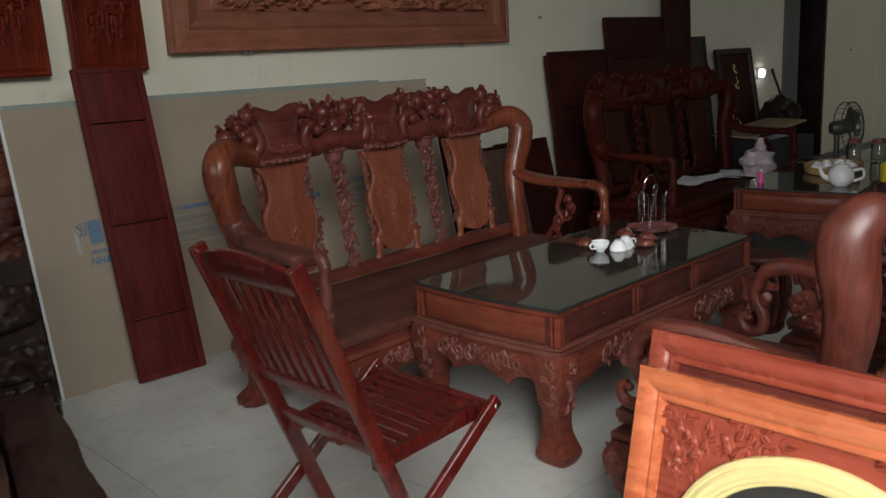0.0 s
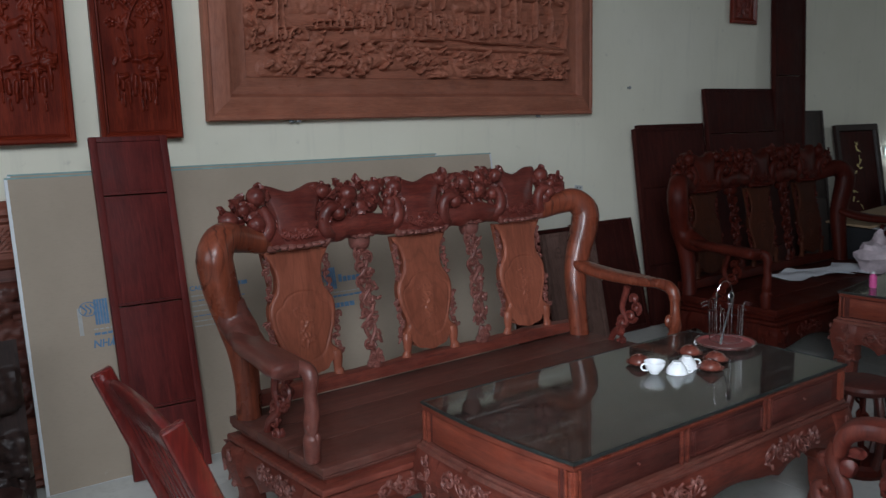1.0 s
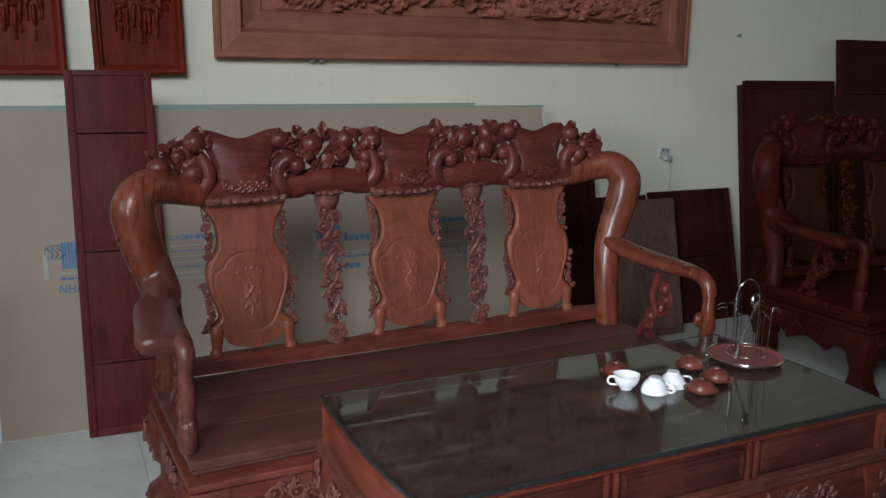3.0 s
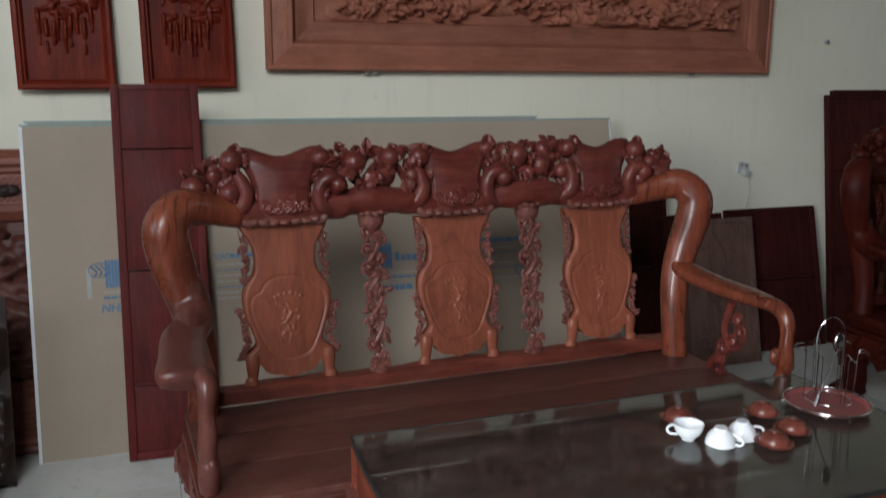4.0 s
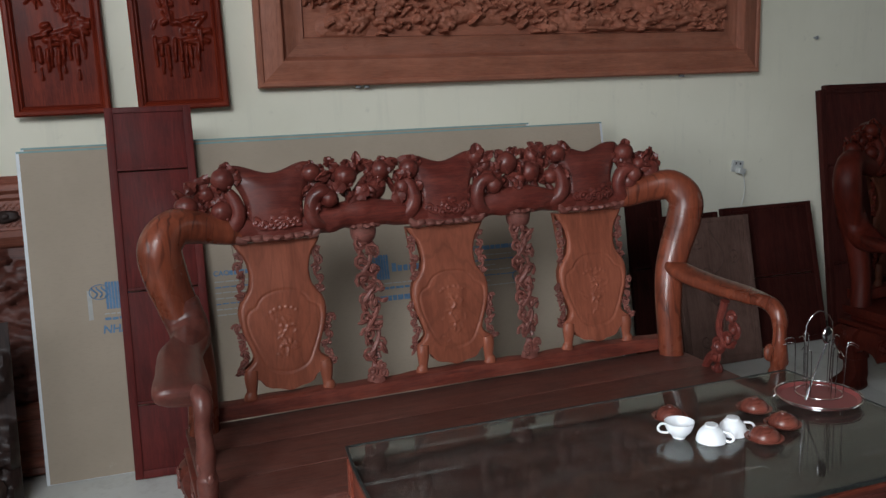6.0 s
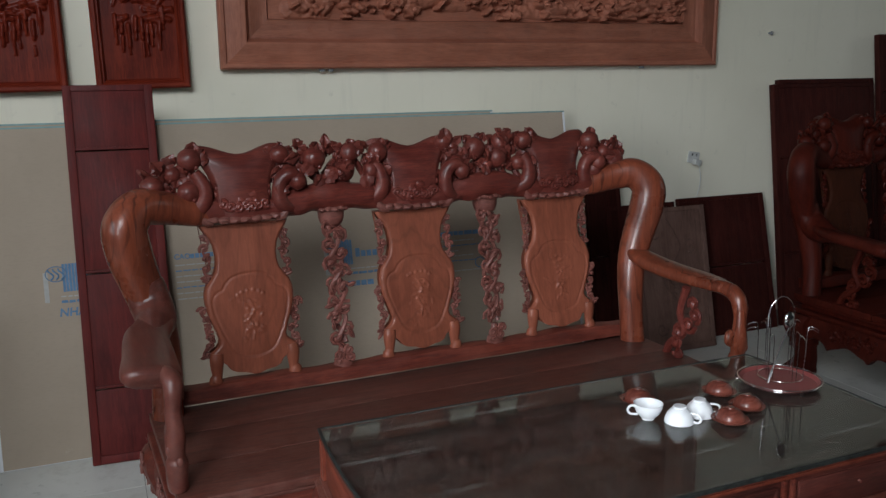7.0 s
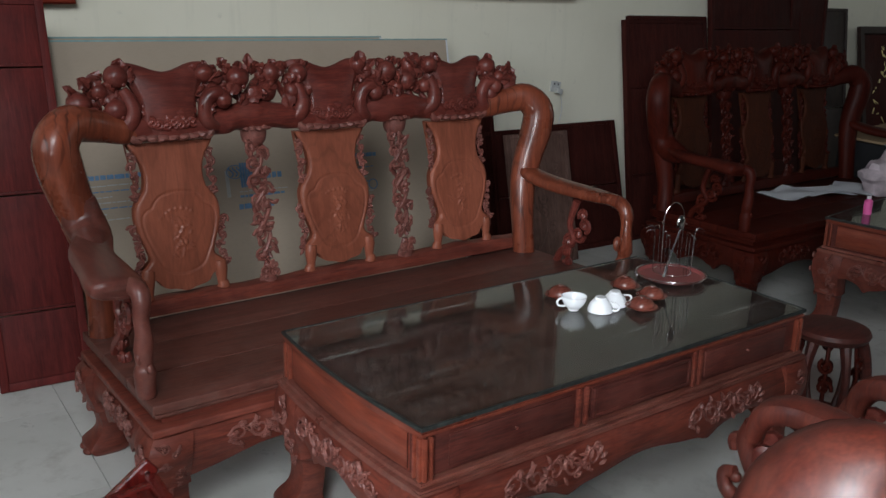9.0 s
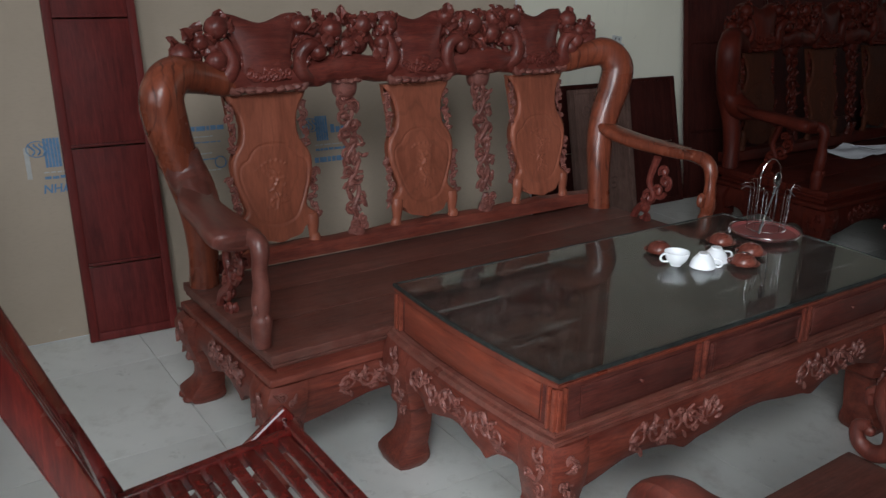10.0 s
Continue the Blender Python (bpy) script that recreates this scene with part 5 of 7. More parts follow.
def fruit_cluster(parent, x0, x1, zl, zh, inner, flip, seed, label="carved peaches, leaves and stems"):
    """Large peaches on stems among ragged leaves, with gaps between. The outer clusters thin out towards the post."""
    rnd = random.Random(seed)
    bm = bmesh.new()
    W = x1 - x0
    fruits, peaches, leaves = [], [], []
    for u, lv, r in (INNER_FRUIT if inner else OUTER_FRUIT):
        u = 1 - u if flip else u
        x = x0 + W * u + rnd.uniform(-0.006, 0.006)
        a, b = zl(x), zh(x)
        z = a + (b - a) * lv + rnd.uniform(-0.006, 0.006)
        fruits.append((x, back_y(z) - 0.044 - rnd.uniform(0, 0.014), z, r))
    for i, (x, y, z, r) in enumerate(fruits):
        # a peach: round with a drawn-out tip and a dimple of leaves behind
        pb = bmesh.new()
        lump(pb, (x, y, z), r, 1, 0.95, rnd.uniform(0.94, 1.02), 0.05, 3, i + seed)
        an = rnd.uniform(-2.4, -0.7)
        peaches.append(pb)
        lump(pb, (x + r * 0.74 * math.cos(an), y - r * 0.50, z + r * 0.74 * math.sin(an)), r * 0.24, 1, 1, 1, 0.1, 2, i)
        a = zl(x)
        tube(bm, [(x, y + 0.016, z - r * 0.5, 0.012), (x + rnd.uniform(-0.02, 0.02), y + 0.016, (z + a) / 2, 0.012), (x + rnd.uniform(-0.03, 0.03), back_y(a) - 0.03, a - 0.014, 0.016)], 8, 4)
        # two or three broad leaves that cup the fruit from behind
        for q in range(3):
            an = rnd.uniform(-0.4, 3.5)
            c = (x + r * 0.70 * math.cos(an), y + r * 0.15, min(z + r * 0.70 * math.sin(an), zh(x) - 0.020))
            m3 = pose(0, 0, 0, rnd.uniform(-25, 25), math.degrees(-an) + rnd.uniform(-50, 50), rnd.uniform(-20, 20)).to_3x3().to_4x4()
            leaves.append(Matrix.Translation(c) @ m3 @ Matrix.Diagonal((rnd.uniform(0.7, 1.0), 1, rnd.uniform(0.75, 1.1), 1)))
    # broad ragged leaves between the fruit and along the upper edge
    n = max(4, int(W / 0.0115))
    for i in range(n):
        x = x0 + W * (i + rnd.random()) / n
        z = zl(x) + (zh(x) - zl(x)) * rnd.choice((0.30, 0.55, 0.75, 0.86))
        an = rnd.uniform(0, 360)
        m3 = pose(0, 0, 0, rnd.uniform(-35, 35), an, rnd.uniform(-30, 30)).to_3x3().to_4x4()
        c = (x - 0.02 * math.cos(math.radians(an)), back_y(z) - rnd.uniform(0.030, 0.074), min(z, zh(x) - 0.030))
        leaves.append(Matrix.Translation(c) @ m3 @ Matrix.Diagonal((rnd.uniform(0.8, 1.3), 1, rnd.uniform(0.8, 1.3), 1)))
    # a stem that winds behind the fruit, with forks
    pts = []
    k = max(4, int(W / 0.05))
    for i in range(k + 1):
        x = x0 + W * i / k
        a, b = zl(x), zh(x)
        pts.append((x, back_y(1.08) - 0.022 - 0.008 * math.cos(i * 1.3), a + (b - a) * (0.50 + 0.26 * math.sin(i * 1.9 + seed)) - 0.01, rnd.uniform(0.011, 0.016)))
    tube(bm, pts, 8, 4)
    stem = part("fruit_carving", bm, M_CARVE, parent, label)
    for pb in peaches:
        part("peach", pb, M_CARVE, stem)
    for m in leaves:
        shared("leaf", rnd.choice(LEAF_MESHES), stem, m)


def volute_leg(bm, sx, sy, x, y, h, s, out, kick=0.18, straight=False):
    """A cabriole leg with a clawed foot, bulging towards (sx, sy)."""
    keys = [(1.0, 1.0, -0.10), (0.90, 1.10, 0.16), (0.76, 1.06, 0.20), (0.62, 0.92, 0.10), (0.53, 0.85, 0.03), (0.505, 0.86, 0.02), (0.485, 0.74, 0.0), (0.36, 0.68, -0.08), (0.25, 0.74, kick - 0.24), (0.15, 0.94, kick - 0.04), (0.09, 1.08, kick + 0.03), (0.04, 1.02, kick + 0.02), (0.0, 0.86, kick)]
    if straight:
        keys = [(1.0, 1.0, 0.0), (0.90, 1.05, 0.12), (0.76, 1.02, 0.15), (0.62, 0.90, 0.06), (0.55, 0.85, 0.0), (0.515, 0.88, 0.0), (0.485, 0.72, -0.02), (0.36, 0.66, -0.03), (0.25, 0.70, kick - 0.28), (0.17, 0.86, kick - 0.08), (0.10, 1.02, kick), (0.045, 0.99, kick - 0.02), (0.0, 0.84, kick - 0.04)]
    q = smooth_path([(k[0], k[1], k[2]) for k in keys], 3)
    rings = []
    for t, k, o in q:
        cx, cy = x + sx * out * o, y + sy * out * o
        ring = []
        for j in range(16):
            a = 2 * math.pi * j / 16
            c, d = math.cos(a), math.sin(a)
            f = (abs(c) ** 5 + abs(d) ** 5) ** (-1 / 5)
            ring.append(bm.verts.new((cx + s * k * c * f, cy + s * k * d * f, h * t)))
        rings.append(ring)
    for a, b in zip(rings, rings[1:]):
        for j in range(16):
            bm.faces.new((a[j], a[(j + 1) % 16], b[(j + 1) % 16], b[j]))
    bm.faces.new(rings[0])
    bm.faces.new(rings[-1][::-1])
    fx, fy = x + sx * out * kick, y + sy * out * kick
    for k in range(0 if straight else 4):
        a = math.atan2(sy, sx) + (-1.1 + 2.2 * k / 3)
        lump(bm, (fx + s * 1.0 * math.cos(a), fy + s * 1.0 * math.sin(a), h * 0.045), s * 0.30, 1.1, 1.1, 0.75, 0.05, 2, k)


def knee_carving(bm, sx, sy, x, y, h, s, out, seed, only):
    rnd = random.Random(seed + only)
    for face in (only,):
        for k in range(7):
            z = h * (0.93 - 0.075 * k)
            o = 0.18 if k < 4 else 0.05
            half = s * (1.06 if k < 3 else 0.92 if k < 5 else 0.8)
            jx = rnd.uniform(-0.55, 0.55) * half
            if face == 0:
                m = pose(x + sx * out * o + jx, y + sy * (out * o + half + 0.001), z, 0, 0, 0)
            else:
                m = pose(x + sx * (out * o + half + 0.001), y + sy * out * o + jx, z, 0, 0, 90)
            curl(bm, m, rnd.uniform(0.011, 0.02), 1.1, 0.0042, rnd.uniform(0, 6), 1 if k % 2 else -1, 6, 10)
            leaf(bm, m.translation, 0.03, 0.006, (m @ pose(0, 0, 0, 0, rnd.uniform(0, 360), 0)).to_3x3().to_4x4(), 0.1)


def scroll_band(bm, m, L, H, n, seed, thick=0.0048):
    """A band of linked volutes in the local x-z plane, centred."""
    rnd = random.Random(seed)
    for k in range(n):
        x = -L / 2 + L * (k + 0.5) / n
        s = 1 if k % 2 else -1
        r = min(H * 0.46, L / n * 0.52)
        curl(bm, m @ pose(x, 0, 0), r, 1.35, thick, math.pi / 2 * s, s)
        curl(bm, m @ pose(x + 0.3 * r, -0.001, -s * r * 0.75), r * 0.42, 1.1, thick * 0.8, 0, -s, 6, 9)
        curl(bm, m @ pose(x - 0.55 * r, -0.001, s * r * 0.62), r * 0.40, 1.0, thick * 0.8, math.pi, s, 6, 9)
        for q in range(6):
            leaf(bm, (m @ Vector((x + rnd.uniform(-r, r), -0.001, rnd.uniform(-r, r) * 0.8))), r * 0.7, thick * 1.5, (m @ pose(0, 0, 0, 0, rnd.uniform(0, 360), 0)).to_3x3().to_4x4(), 0.15)
    pts = [(*(m @ Vector((-L / 2 + L * i / 24, 0.001, 0.30 * H * math.sin(i / 24 * math.pi * n)))), thick * 0.8) for i in range(25)]
    tube(bm, pts, 6, 1)


def apron(name, parent, L, z0, z1, m, mat, bulge=0.02, thick=0.02, bow=0.0, drop=0.03):
    """A bulging apron with a cusped lower edge, in the local x-z plane, facing -y, centred on x."""
    nu, nv = 61, 9
    F = np.zeros((nv, nu, 3))
    B = np.zeros((nv, nu, 3))
    for i in range(nu):
        u = -1 + 2 * i / (nu - 1)
        a = abs(u)
        e = 0.0 if a < 0.72 else (a - 0.72) / 0.28
        low = z0 - drop * (e ** 1.4) + 0.012 * math.cos(a * 9.5) * (1 - e) - (0.018 * math.exp(-((a - 0.40) / 0.05) ** 2))
        for j in range(nv):
            v = j / (nv - 1)
            z = low + (z1 - low) * v
            y = -bulge * math.sin(math.pi * min(v * 0.75 + 0.22, 1)) + bow * u * u
            F[j, i] = (u * L / 2, y, z)
            B[j, i] = (u * L / 2, thick + bow * u * u, z)
    return part_grid(name, F, B, mat, parent, m=m, angle=40)


def carved_seat(name, label, category, m, hb, hf, hs, depth, splats, cols, group, hc, crest_z=1.0, sway=1.0, fat=1.0):
    """A long seat or armchair. hb: half width at the shoulders, hf: at the arm tips, hs: of the seat."""
    t = thing(name, label, category, m, group)
    yb, yf = 0.125, 0.125 - depth
    SZ = 0.388
    # seat boards
    n = 3
    for k in range(n):
        a, b = yf + (yb - yf + 0.0) * k / n, yf + (yb - yf) * (k + 1) / n
        bm = bmesh.new()
        box(bm, -hs + (0.0), hs, a + (0.0 if k == 0 else 0.001), b - 0.001, SZ - 0.026, SZ, 0.006 if k == 0 else 0.002, 3)
        part("seat_board", bm, M_SEAT, t, "dusty red-brown seat plank")
    # moulded edge and waist
    for nm, e, z0, z1 in (("seat_moulding", -0.004, SZ - 0.040, SZ - 0.027), ("waist", -0.028, SZ - 0.064, SZ - 0.041), ("base_moulding", 0.010, SZ - 0.086, SZ - 0.064)):
        bm = bmesh.new()
        box(bm, -hs - e, hs + e, yf - e, yb + e, z0, z1, 0.007 if nm != "waist" else 0.001, 3)
        part(nm, bm, M_RED if nm == "waist" else M_RED if nm == "base_moulding" else M_SEAT, t)
    # aprons, with bands of carved scrolls
    az0, az1 = 0.195, SZ - 0.084
    fr = apron("apron", t, 2 * hs - 0.10, az0, az1, pose(0, yf + 0.012, 0), M_RED, 0.020)
    sd = []
    for s in (-1, 1):
        sd.append(apron("apron", t, depth - 0.10, az0, az1, pose(s * (hs - 0.012), (yf + yb) / 2, 0, 0, 0, 90 * s), M_RED, 0.020))
    apron("apron", t, 2 * hs - 0.10, az0, az1, pose(0, yb - 0.012, 0, 0, 0, 180), M_RED, 0.012)
    bands = 3 if hs > 0.6 else 1
    for k in range(bands):
        bm = bmesh.new()
        scroll_band(bm, pose((k - (bands - 1) / 2) * 0.60, yf - 0.010, (az0 + az1) / 2 + 0.006), 0.25, 0.066, 4, 5 + k)
        part("scroll_carving", bm, M_CARVED_EDGE, fr, m=fr.matrix_basis.inverted())
    for s, o in zip((-1, 1), sd):
        bm = bmesh.new()
        scroll_band(bm, pose(s * (hs + 0.010), (yf + yb) / 2 - 0.02, (az0 + az1) / 2 + 0.008, 0, 0, 90 * s), 0.24, 0.070, 4, 9)
        part("scroll_carving", bm, M_CARVED_EDGE, o, m=o.matrix_basis.inverted())
    # legs
    for sx in (-1, 1):
        for sy, y in ((-1, yf + 0.045), (1, yb - 0.045)):
            bm = bmesh.new()
            volute_leg(bm, sx, sy, sx * (hs - 0.042), y, SZ - 0.09, 0.060, 0.062)
            lg = part("leg", bm, M_RED, t)
            for fc in (0, 1):
                bm = bmesh.new()
                knee_carving(bm, sx, sy, sx * (hs - 0.042), y, SZ - 0.09, 0.060, 0.068, 3, fc)
                part("leg_carving", bm, M_CARVED_EDGE, lg)
    # low back rail with a gently waved top
    nu = 61
    F = np.zeros((4, nu, 3))
    B = np.zeros((4, nu, 3))
    for i in range(nu):
        u = -1 + 2 * i / (nu - 1)
        top = 0.450 + 0.003 * math.cos(u * 9.5) + 0.002 * math.sin(u * 31)
        for j, (v, dy) in enumerate(((0, -0.026), (0.5, -0.028), (0.92, -0.026), (1, -0.018))):
            z = SZ + 0.014 + (top - SZ - 0.014) * v
            F[j, i] = (u * (hb - 0.075), back_y(z) + dy - 0.008, z)
            B[j, i] = (u * (hb - 0.075), back_y(z) + 0.016, z)
    part_grid("back_rail", F, B, M_RED, t)
    # posts: thick S-curves from crest to seat
    for s in (-1, 1):
        bm = bmesh.new()
        xs_ = [(-0.250, 0.186, 0.975, 0.026), (-0.215, 0.188, 0.985, 0.040), (-0.12, 0.168, 1.012, 0.050), (-0.045, 0.136, 1.022, 0.057), (0.002, 0.108, 0.972, 0.063), (-0.004, 0.106, 0.895, 0.064), (-0.030, 0.114, 0.80, 0.059), (-0.056, 0.112, 0.71, 0.055), (-0.074, 0.098, 0.62, 0.050), (-0.080, 0.082, 0.50, 0.045), (-0.074, 0.072, SZ - 0.006, 0.046)]
        tube(bm, [(s * (hb + sway * dx), y, z, r * fat) for dx, y, z, r in xs_], 18, 5, 0.92, (0, -1, 0), 0.12)
        part("post", bm, M_POST if hs > 0.6 else M_REDZ, t, "smooth varnished S-curved back post")
        # arm: flattened, running forward and hooking down to a turned support
        bm = bmesh.new()
        xa = hb - 0.075 * sway
        dip = 0.0 if hs > 0.6 else 0.06
        dx = hf - xa
        arm_mat = (M_ARM if s < 0 else M_POST) if hs > 0.6 else M_REDZ
        if hs > 0.6:
            # a broad flat arm; on one side it ends in a blunt rounded lip above its support, on the other it hooks down
            if s < 0:
                keys = [(xa + 0.008, 0.112, 0.742, 0.036), (xa + 0.008, 0.072, 0.718, 0.048), (xa + 0.3 * dx + 0.014, 0.0, 0.699, 0.054), (hf + 0.018, -0.10, 0.689, 0.061), (hf + 0.030, yf + 0.24, 0.682, 0.068), (hf + 0.037, yf + 0.16, 0.678, 0.073), (hf + 0.038, yf + 0.118, 0.676, 0.072), (hf + 0.038, yf + 0.104, 0.673, 0.064), (hf + 0.038, yf + 0.098, 0.671, 0.046), (hf + 0.038, yf + 0.096, 0.670, 0.016)]
            else:
                keys = [(xa + 0.010, 0.105, 0.745, 0.018), (xa + 0.010, 0.072, 0.722, 0.041), (xa + 0.3 * dx + 0.016, 0.0, 0.700, 0.047), (xa + 0.5 * dx + 0.022, -0.10, 0.687, 0.047), (hf + 0.014, yf + 0.27, 0.681, 0.044), (hf + 0.010, yf + 0.20, 0.681, 0.039), (hf + 0.006, yf + 0.155, 0.682, 0.031), (hf + 0.004, yf + 0.135, 0.682, 0.016)]
            tube(bm, [(s * x, y, z, rr) for x, y, z, rr in keys], 18, 5, 0.41 if s < 0 else 0.50, (0, 0, 1), 0.25)
            if s < 0:
                # on this side it laps the post like a sleeve
                keys = [(xa + 0.038, 0.1165, 0.792, 0.0560), (xa + 0.037, 0.116, 0.789, 0.0605), (xa + 0.028, 0.111, 0.756, 0.0605), (xa + 0.018, 0.092, 0.724, 0.0600), (xa + 0.016, 0.052, 0.700, 0.0570), (xa + 0.3 * dx + 0.016, 0.0, 0.690, 0.050), (xa + 0.5 * dx + 0.022, -0.08, 0.682, 0.028)]
                tube(bm, [(s * x, y, z, rr) for x, y, z, rr in keys], 18, 5, 0.90, (0, -1, 0), 0.12)
        else:
            keys = [(xa + 0.022, 0.130, 0.735 - dip * 2, 0.034), (xa + 0.012, 0.098, 0.692 - dip * 1.6, 0.044), (xa + 0.1 * dx, 0.040, 0.660 - dip * 1.2, 0.040), (xa + 0.35 * dx + 0.006, -0.055, 0.649 - dip * 0.7, 0.037), (xa + 0.7 * dx + 0.014, yf + 0.26, 0.644, 0.036), (hf + 0.010, yf + 0.18, 0.646, 0.036), (hf + 0.004, yf + 0.130, 0.642, 0.036), (hf, yf + 0.094, 0.622, 0.034), (hf, yf + 0.076, 0.590, 0.028), (hf, yf + 0.070, 0.560, 0.023)]
            tube(bm, [(s * x, y, z, rr) for x, y, z, rr in keys], 16, 4, 0.72, (0, 0, 1), 0.2)
        arm = part("arm", bm, arm_mat, t)
        if hs > 0.6:
            bm = bmesh.new()
            head = [(hf + 0.012, yf + 0.150, 0.672, 0.022), (hf + 0.002, yf + 0.108, 0.676, 0.026), (hf - 0.004, yf + 0.082, 0.668, 0.027), (hf - 0.004, yf + 0.070, 0.642, 0.025)] if s < 0 else [(hf + 0.008, yf + 0.230, 0.679, 0.020), (hf + 0.005, yf + 0.165, 0.682, 0.025), (hf + 0.002, yf + 0.118, 0.678, 0.027), (hf, yf + 0.088, 0.662, 0.027), (hf, yf + 0.074, 0.635, 0.026)]
            foot = [(hf, yf + 0.070, 0.600, 0.022), (hf - 0.002, yf + 0.068, 0.560, 0.024), (hf, yf + 0.070, 0.515, 0.028), (hf, yf + 0.072, 0.480, 0.024), (hf, yf + 0.073, 0.462, 0.030), (hf, yf + 0.073, 0.43, 0.029), (hf, yf + 0.073, SZ + 0.006, 0.027), (hf, yf + 0.073, SZ - 0.003, 0.022)]
            tube(bm, [(s * x, y, z, rr) for x, y, z, rr in head + foot], 14, 4, 0.92, (0, -1, 0), 0, 0.08)
            lump(bm, (s * (hf - 0.006), yf + 0.047, 0.470), 0.010, 1, 0.8, 1.4, 0.2, 2)
            lump(bm, (s * (hf + 0.018), yf + 0.060, 0.500), 0.010, 0.8, 1, 1.8, 0.2, 2)
            if s > 0:
                tube(bm, [(hf - 0.006, yf + 0.085, 0.520, 0.014), (hf - 0.030, yf + 0.080, 0.545, 0.015), (hf - 0.040, yf + 0.078, 0.520, 0.012), (hf - 0.028, yf + 0.078, 0.508, 0.009)], 8, 4)
            part("arm_support", bm, M_ARM if s < 0 else M_POST, arm)
        else:
            # scrolled front: an S that curls up above the seat
            bm = bmesh.new()
            tube(bm, [(s * hf, yf + 0.070, 0.585, 0.024), (s * hf, yf + 0.056, 0.545, 0.022), (s * hf, yf + 0.070, 0.505, 0.020), (s * hf, yf + 0.088, 0.468, 0.020), (s * hf, yf + 0.084, 0.430, 0.020), (s * hf, yf + 0.054, 0.412, 0.019), (s * hf, yf + 0.022, 0.424, 0.017), (s * hf, yf + 0.014, 0.456, 0.015), (s * hf, yf + 0.038, 0.470, 0.012)], 12, 5, 0.9, (1, 0, 0))
            lump(bm, (s * hf, yf + 0.040, 0.458), 0.013, 1, 1, 1, 0.1, 2)
            tube(bm, [(s * hf, yf + 0.048, 0.552, 0.012), (s * hf, yf + 0.028, 0.540, 0.014), (s * hf, yf + 0.032, 0.518, 0.012)], 8, 4)
            part("arm_scroll", bm, M_REDZ, arm)
            bm = bmesh.new()
            lump(bm, (s * hf, yf + 0.095, 0.530), 0.022, 0.9, 1, 1.2, 0.4, 2, 3)
            lump(bm, (s * hf, yf + 0.115, 0.575), 0.020, 0.9, 1.2, 0.9, 0.4, 2, 4)
            part("bud", bm, M_CARVE, arm)
        # carved open strut under the arm
        bm = bmesh.new()
        xm = (xa + hf) / 2
        for k in range(6):
            z = 0.40 + (0.040 if hs > 0.6 else 0.032) * k
            yk = -0.17 + 0.03 * math.sin(k * 1.2) - 0.012 * k
            curl(bm, pose(s * xm, yk, z, 0, 0, 90), 0.020 + 0.014 * math.sin(math.pi * (k + 0.5) / 6), 1.2, 0.0095, k * 1.1, 1 if k % 2 else -1)
            lump(bm, (s * (xm - 0.012), yk - 0.012, z), 0.013, 1, 1, 1.3, 0.3, 2, k)
        tube(bm, [(s * xm, -0.10, 0.376, 0.014), (s * xm, -0.13, 0.43, 0.016), (s * xm, -0.20, 0.49, 0.014), (s * xm, -0.17, 0.55, 0.013), (s * xm, -0.20, 0.65 if hs > 0.6 else 0.61, 0.016)], 8, 4)
        part("arm_carving", bm, M_CARVE, arm, "open carved strut below the arm")
    # splats and slender columns
    for k, cx in enumerate(splats):
        splat(t, cx, 0.492, 0.945, 0.142, 20 + k)
    for k, cx in enumerate(cols):
        twisted_column(t, cx, 0.475, 0.965, 40 + k)
    # crest: a waved beam, draped plates and clusters of fruit
    def low(x):
        d = min(abs(x - c) for c in splats)
        return 0.956 + 0.040 * (1 - math.exp(-(d / 0.19) ** 2))
    bm = bmesh.new()
    npt = 49 if hs > 0.6 else 21
    tube(bm, [(-hc + 2 * hc * i / (npt - 1), back_y(0.99) - 0.026, low(-hc + 2 * hc * i / (npt - 1)) + 0.022, 0.031 + 0.50 * (low(-hc + 2 * hc * i / (npt - 1)) - 0.956) + 0.003 * math.sin(i * 1.7)) for i in range(npt)], 12, 2, 0.92, (0, -1, 0), 0.1, 0.15)
    part("crest_rail", bm, M_CARVE, t)
    for k, cx in enumerate(splats):
        crest_plate(t, cx, 0.106, 0.965, 1.194 + crest_z - 1.0, 60 + k)
    ends = [-hc - 0.05] + list(splats) + [hc + 0.04]
    zh_top = 1.190
    for k in range(len(ends) - 1):
        a, b = ends[k] + (0.118 if k else 0.0), ends[k + 1] - (0.118 if k < len(ends) - 2 else 0.0)
        if b - a < 0.05:
            continue
        def zh(x, a=a, b=b, k=k):
            if k == 0:
                return 1.125 + 0.072 * min(max((x - a) / (b - a), 0), 1) ** 0.7
            if k == len(ends) - 2:
                return 1.125 + 0.072 * min(max((b - x) / (b - a), 0), 1) ** 0.7
            return zh_top + 0.010 * math.sin(x * 60)
        inner = 0 < k < len(ends) - 2
        fruit_cluster(t, a - (0.02 if inner else 0), b + (0.02 if inner else 0), (lambda x: low(x) + 0.050) if inner else (lambda x: low(x) + 0.034), zh, inner, k == len(ends) - 2, 80 + k)
        # volutes that turn out of the plates on one side, and bent necks that rise to them on the other
        for s, x in ((1, a), (-1, b)):
            if k == 0 and s == 1 or k == len(ends) - 2 and s == -1:
                continue
            bm = bmesh.new()
            z = low(x) + 0.050
            pts = [(0.050, -0.040, -0.035, 0.022), (0.010, -0.050, -0.020, 0.027), (0.000, -0.054, 0.020, 0.025), (0.010, -0.057, 0.058, 0.024), (0.040, -0.060, 0.074, 0.024), (0.062, -0.062, 0.058, 0.018)]
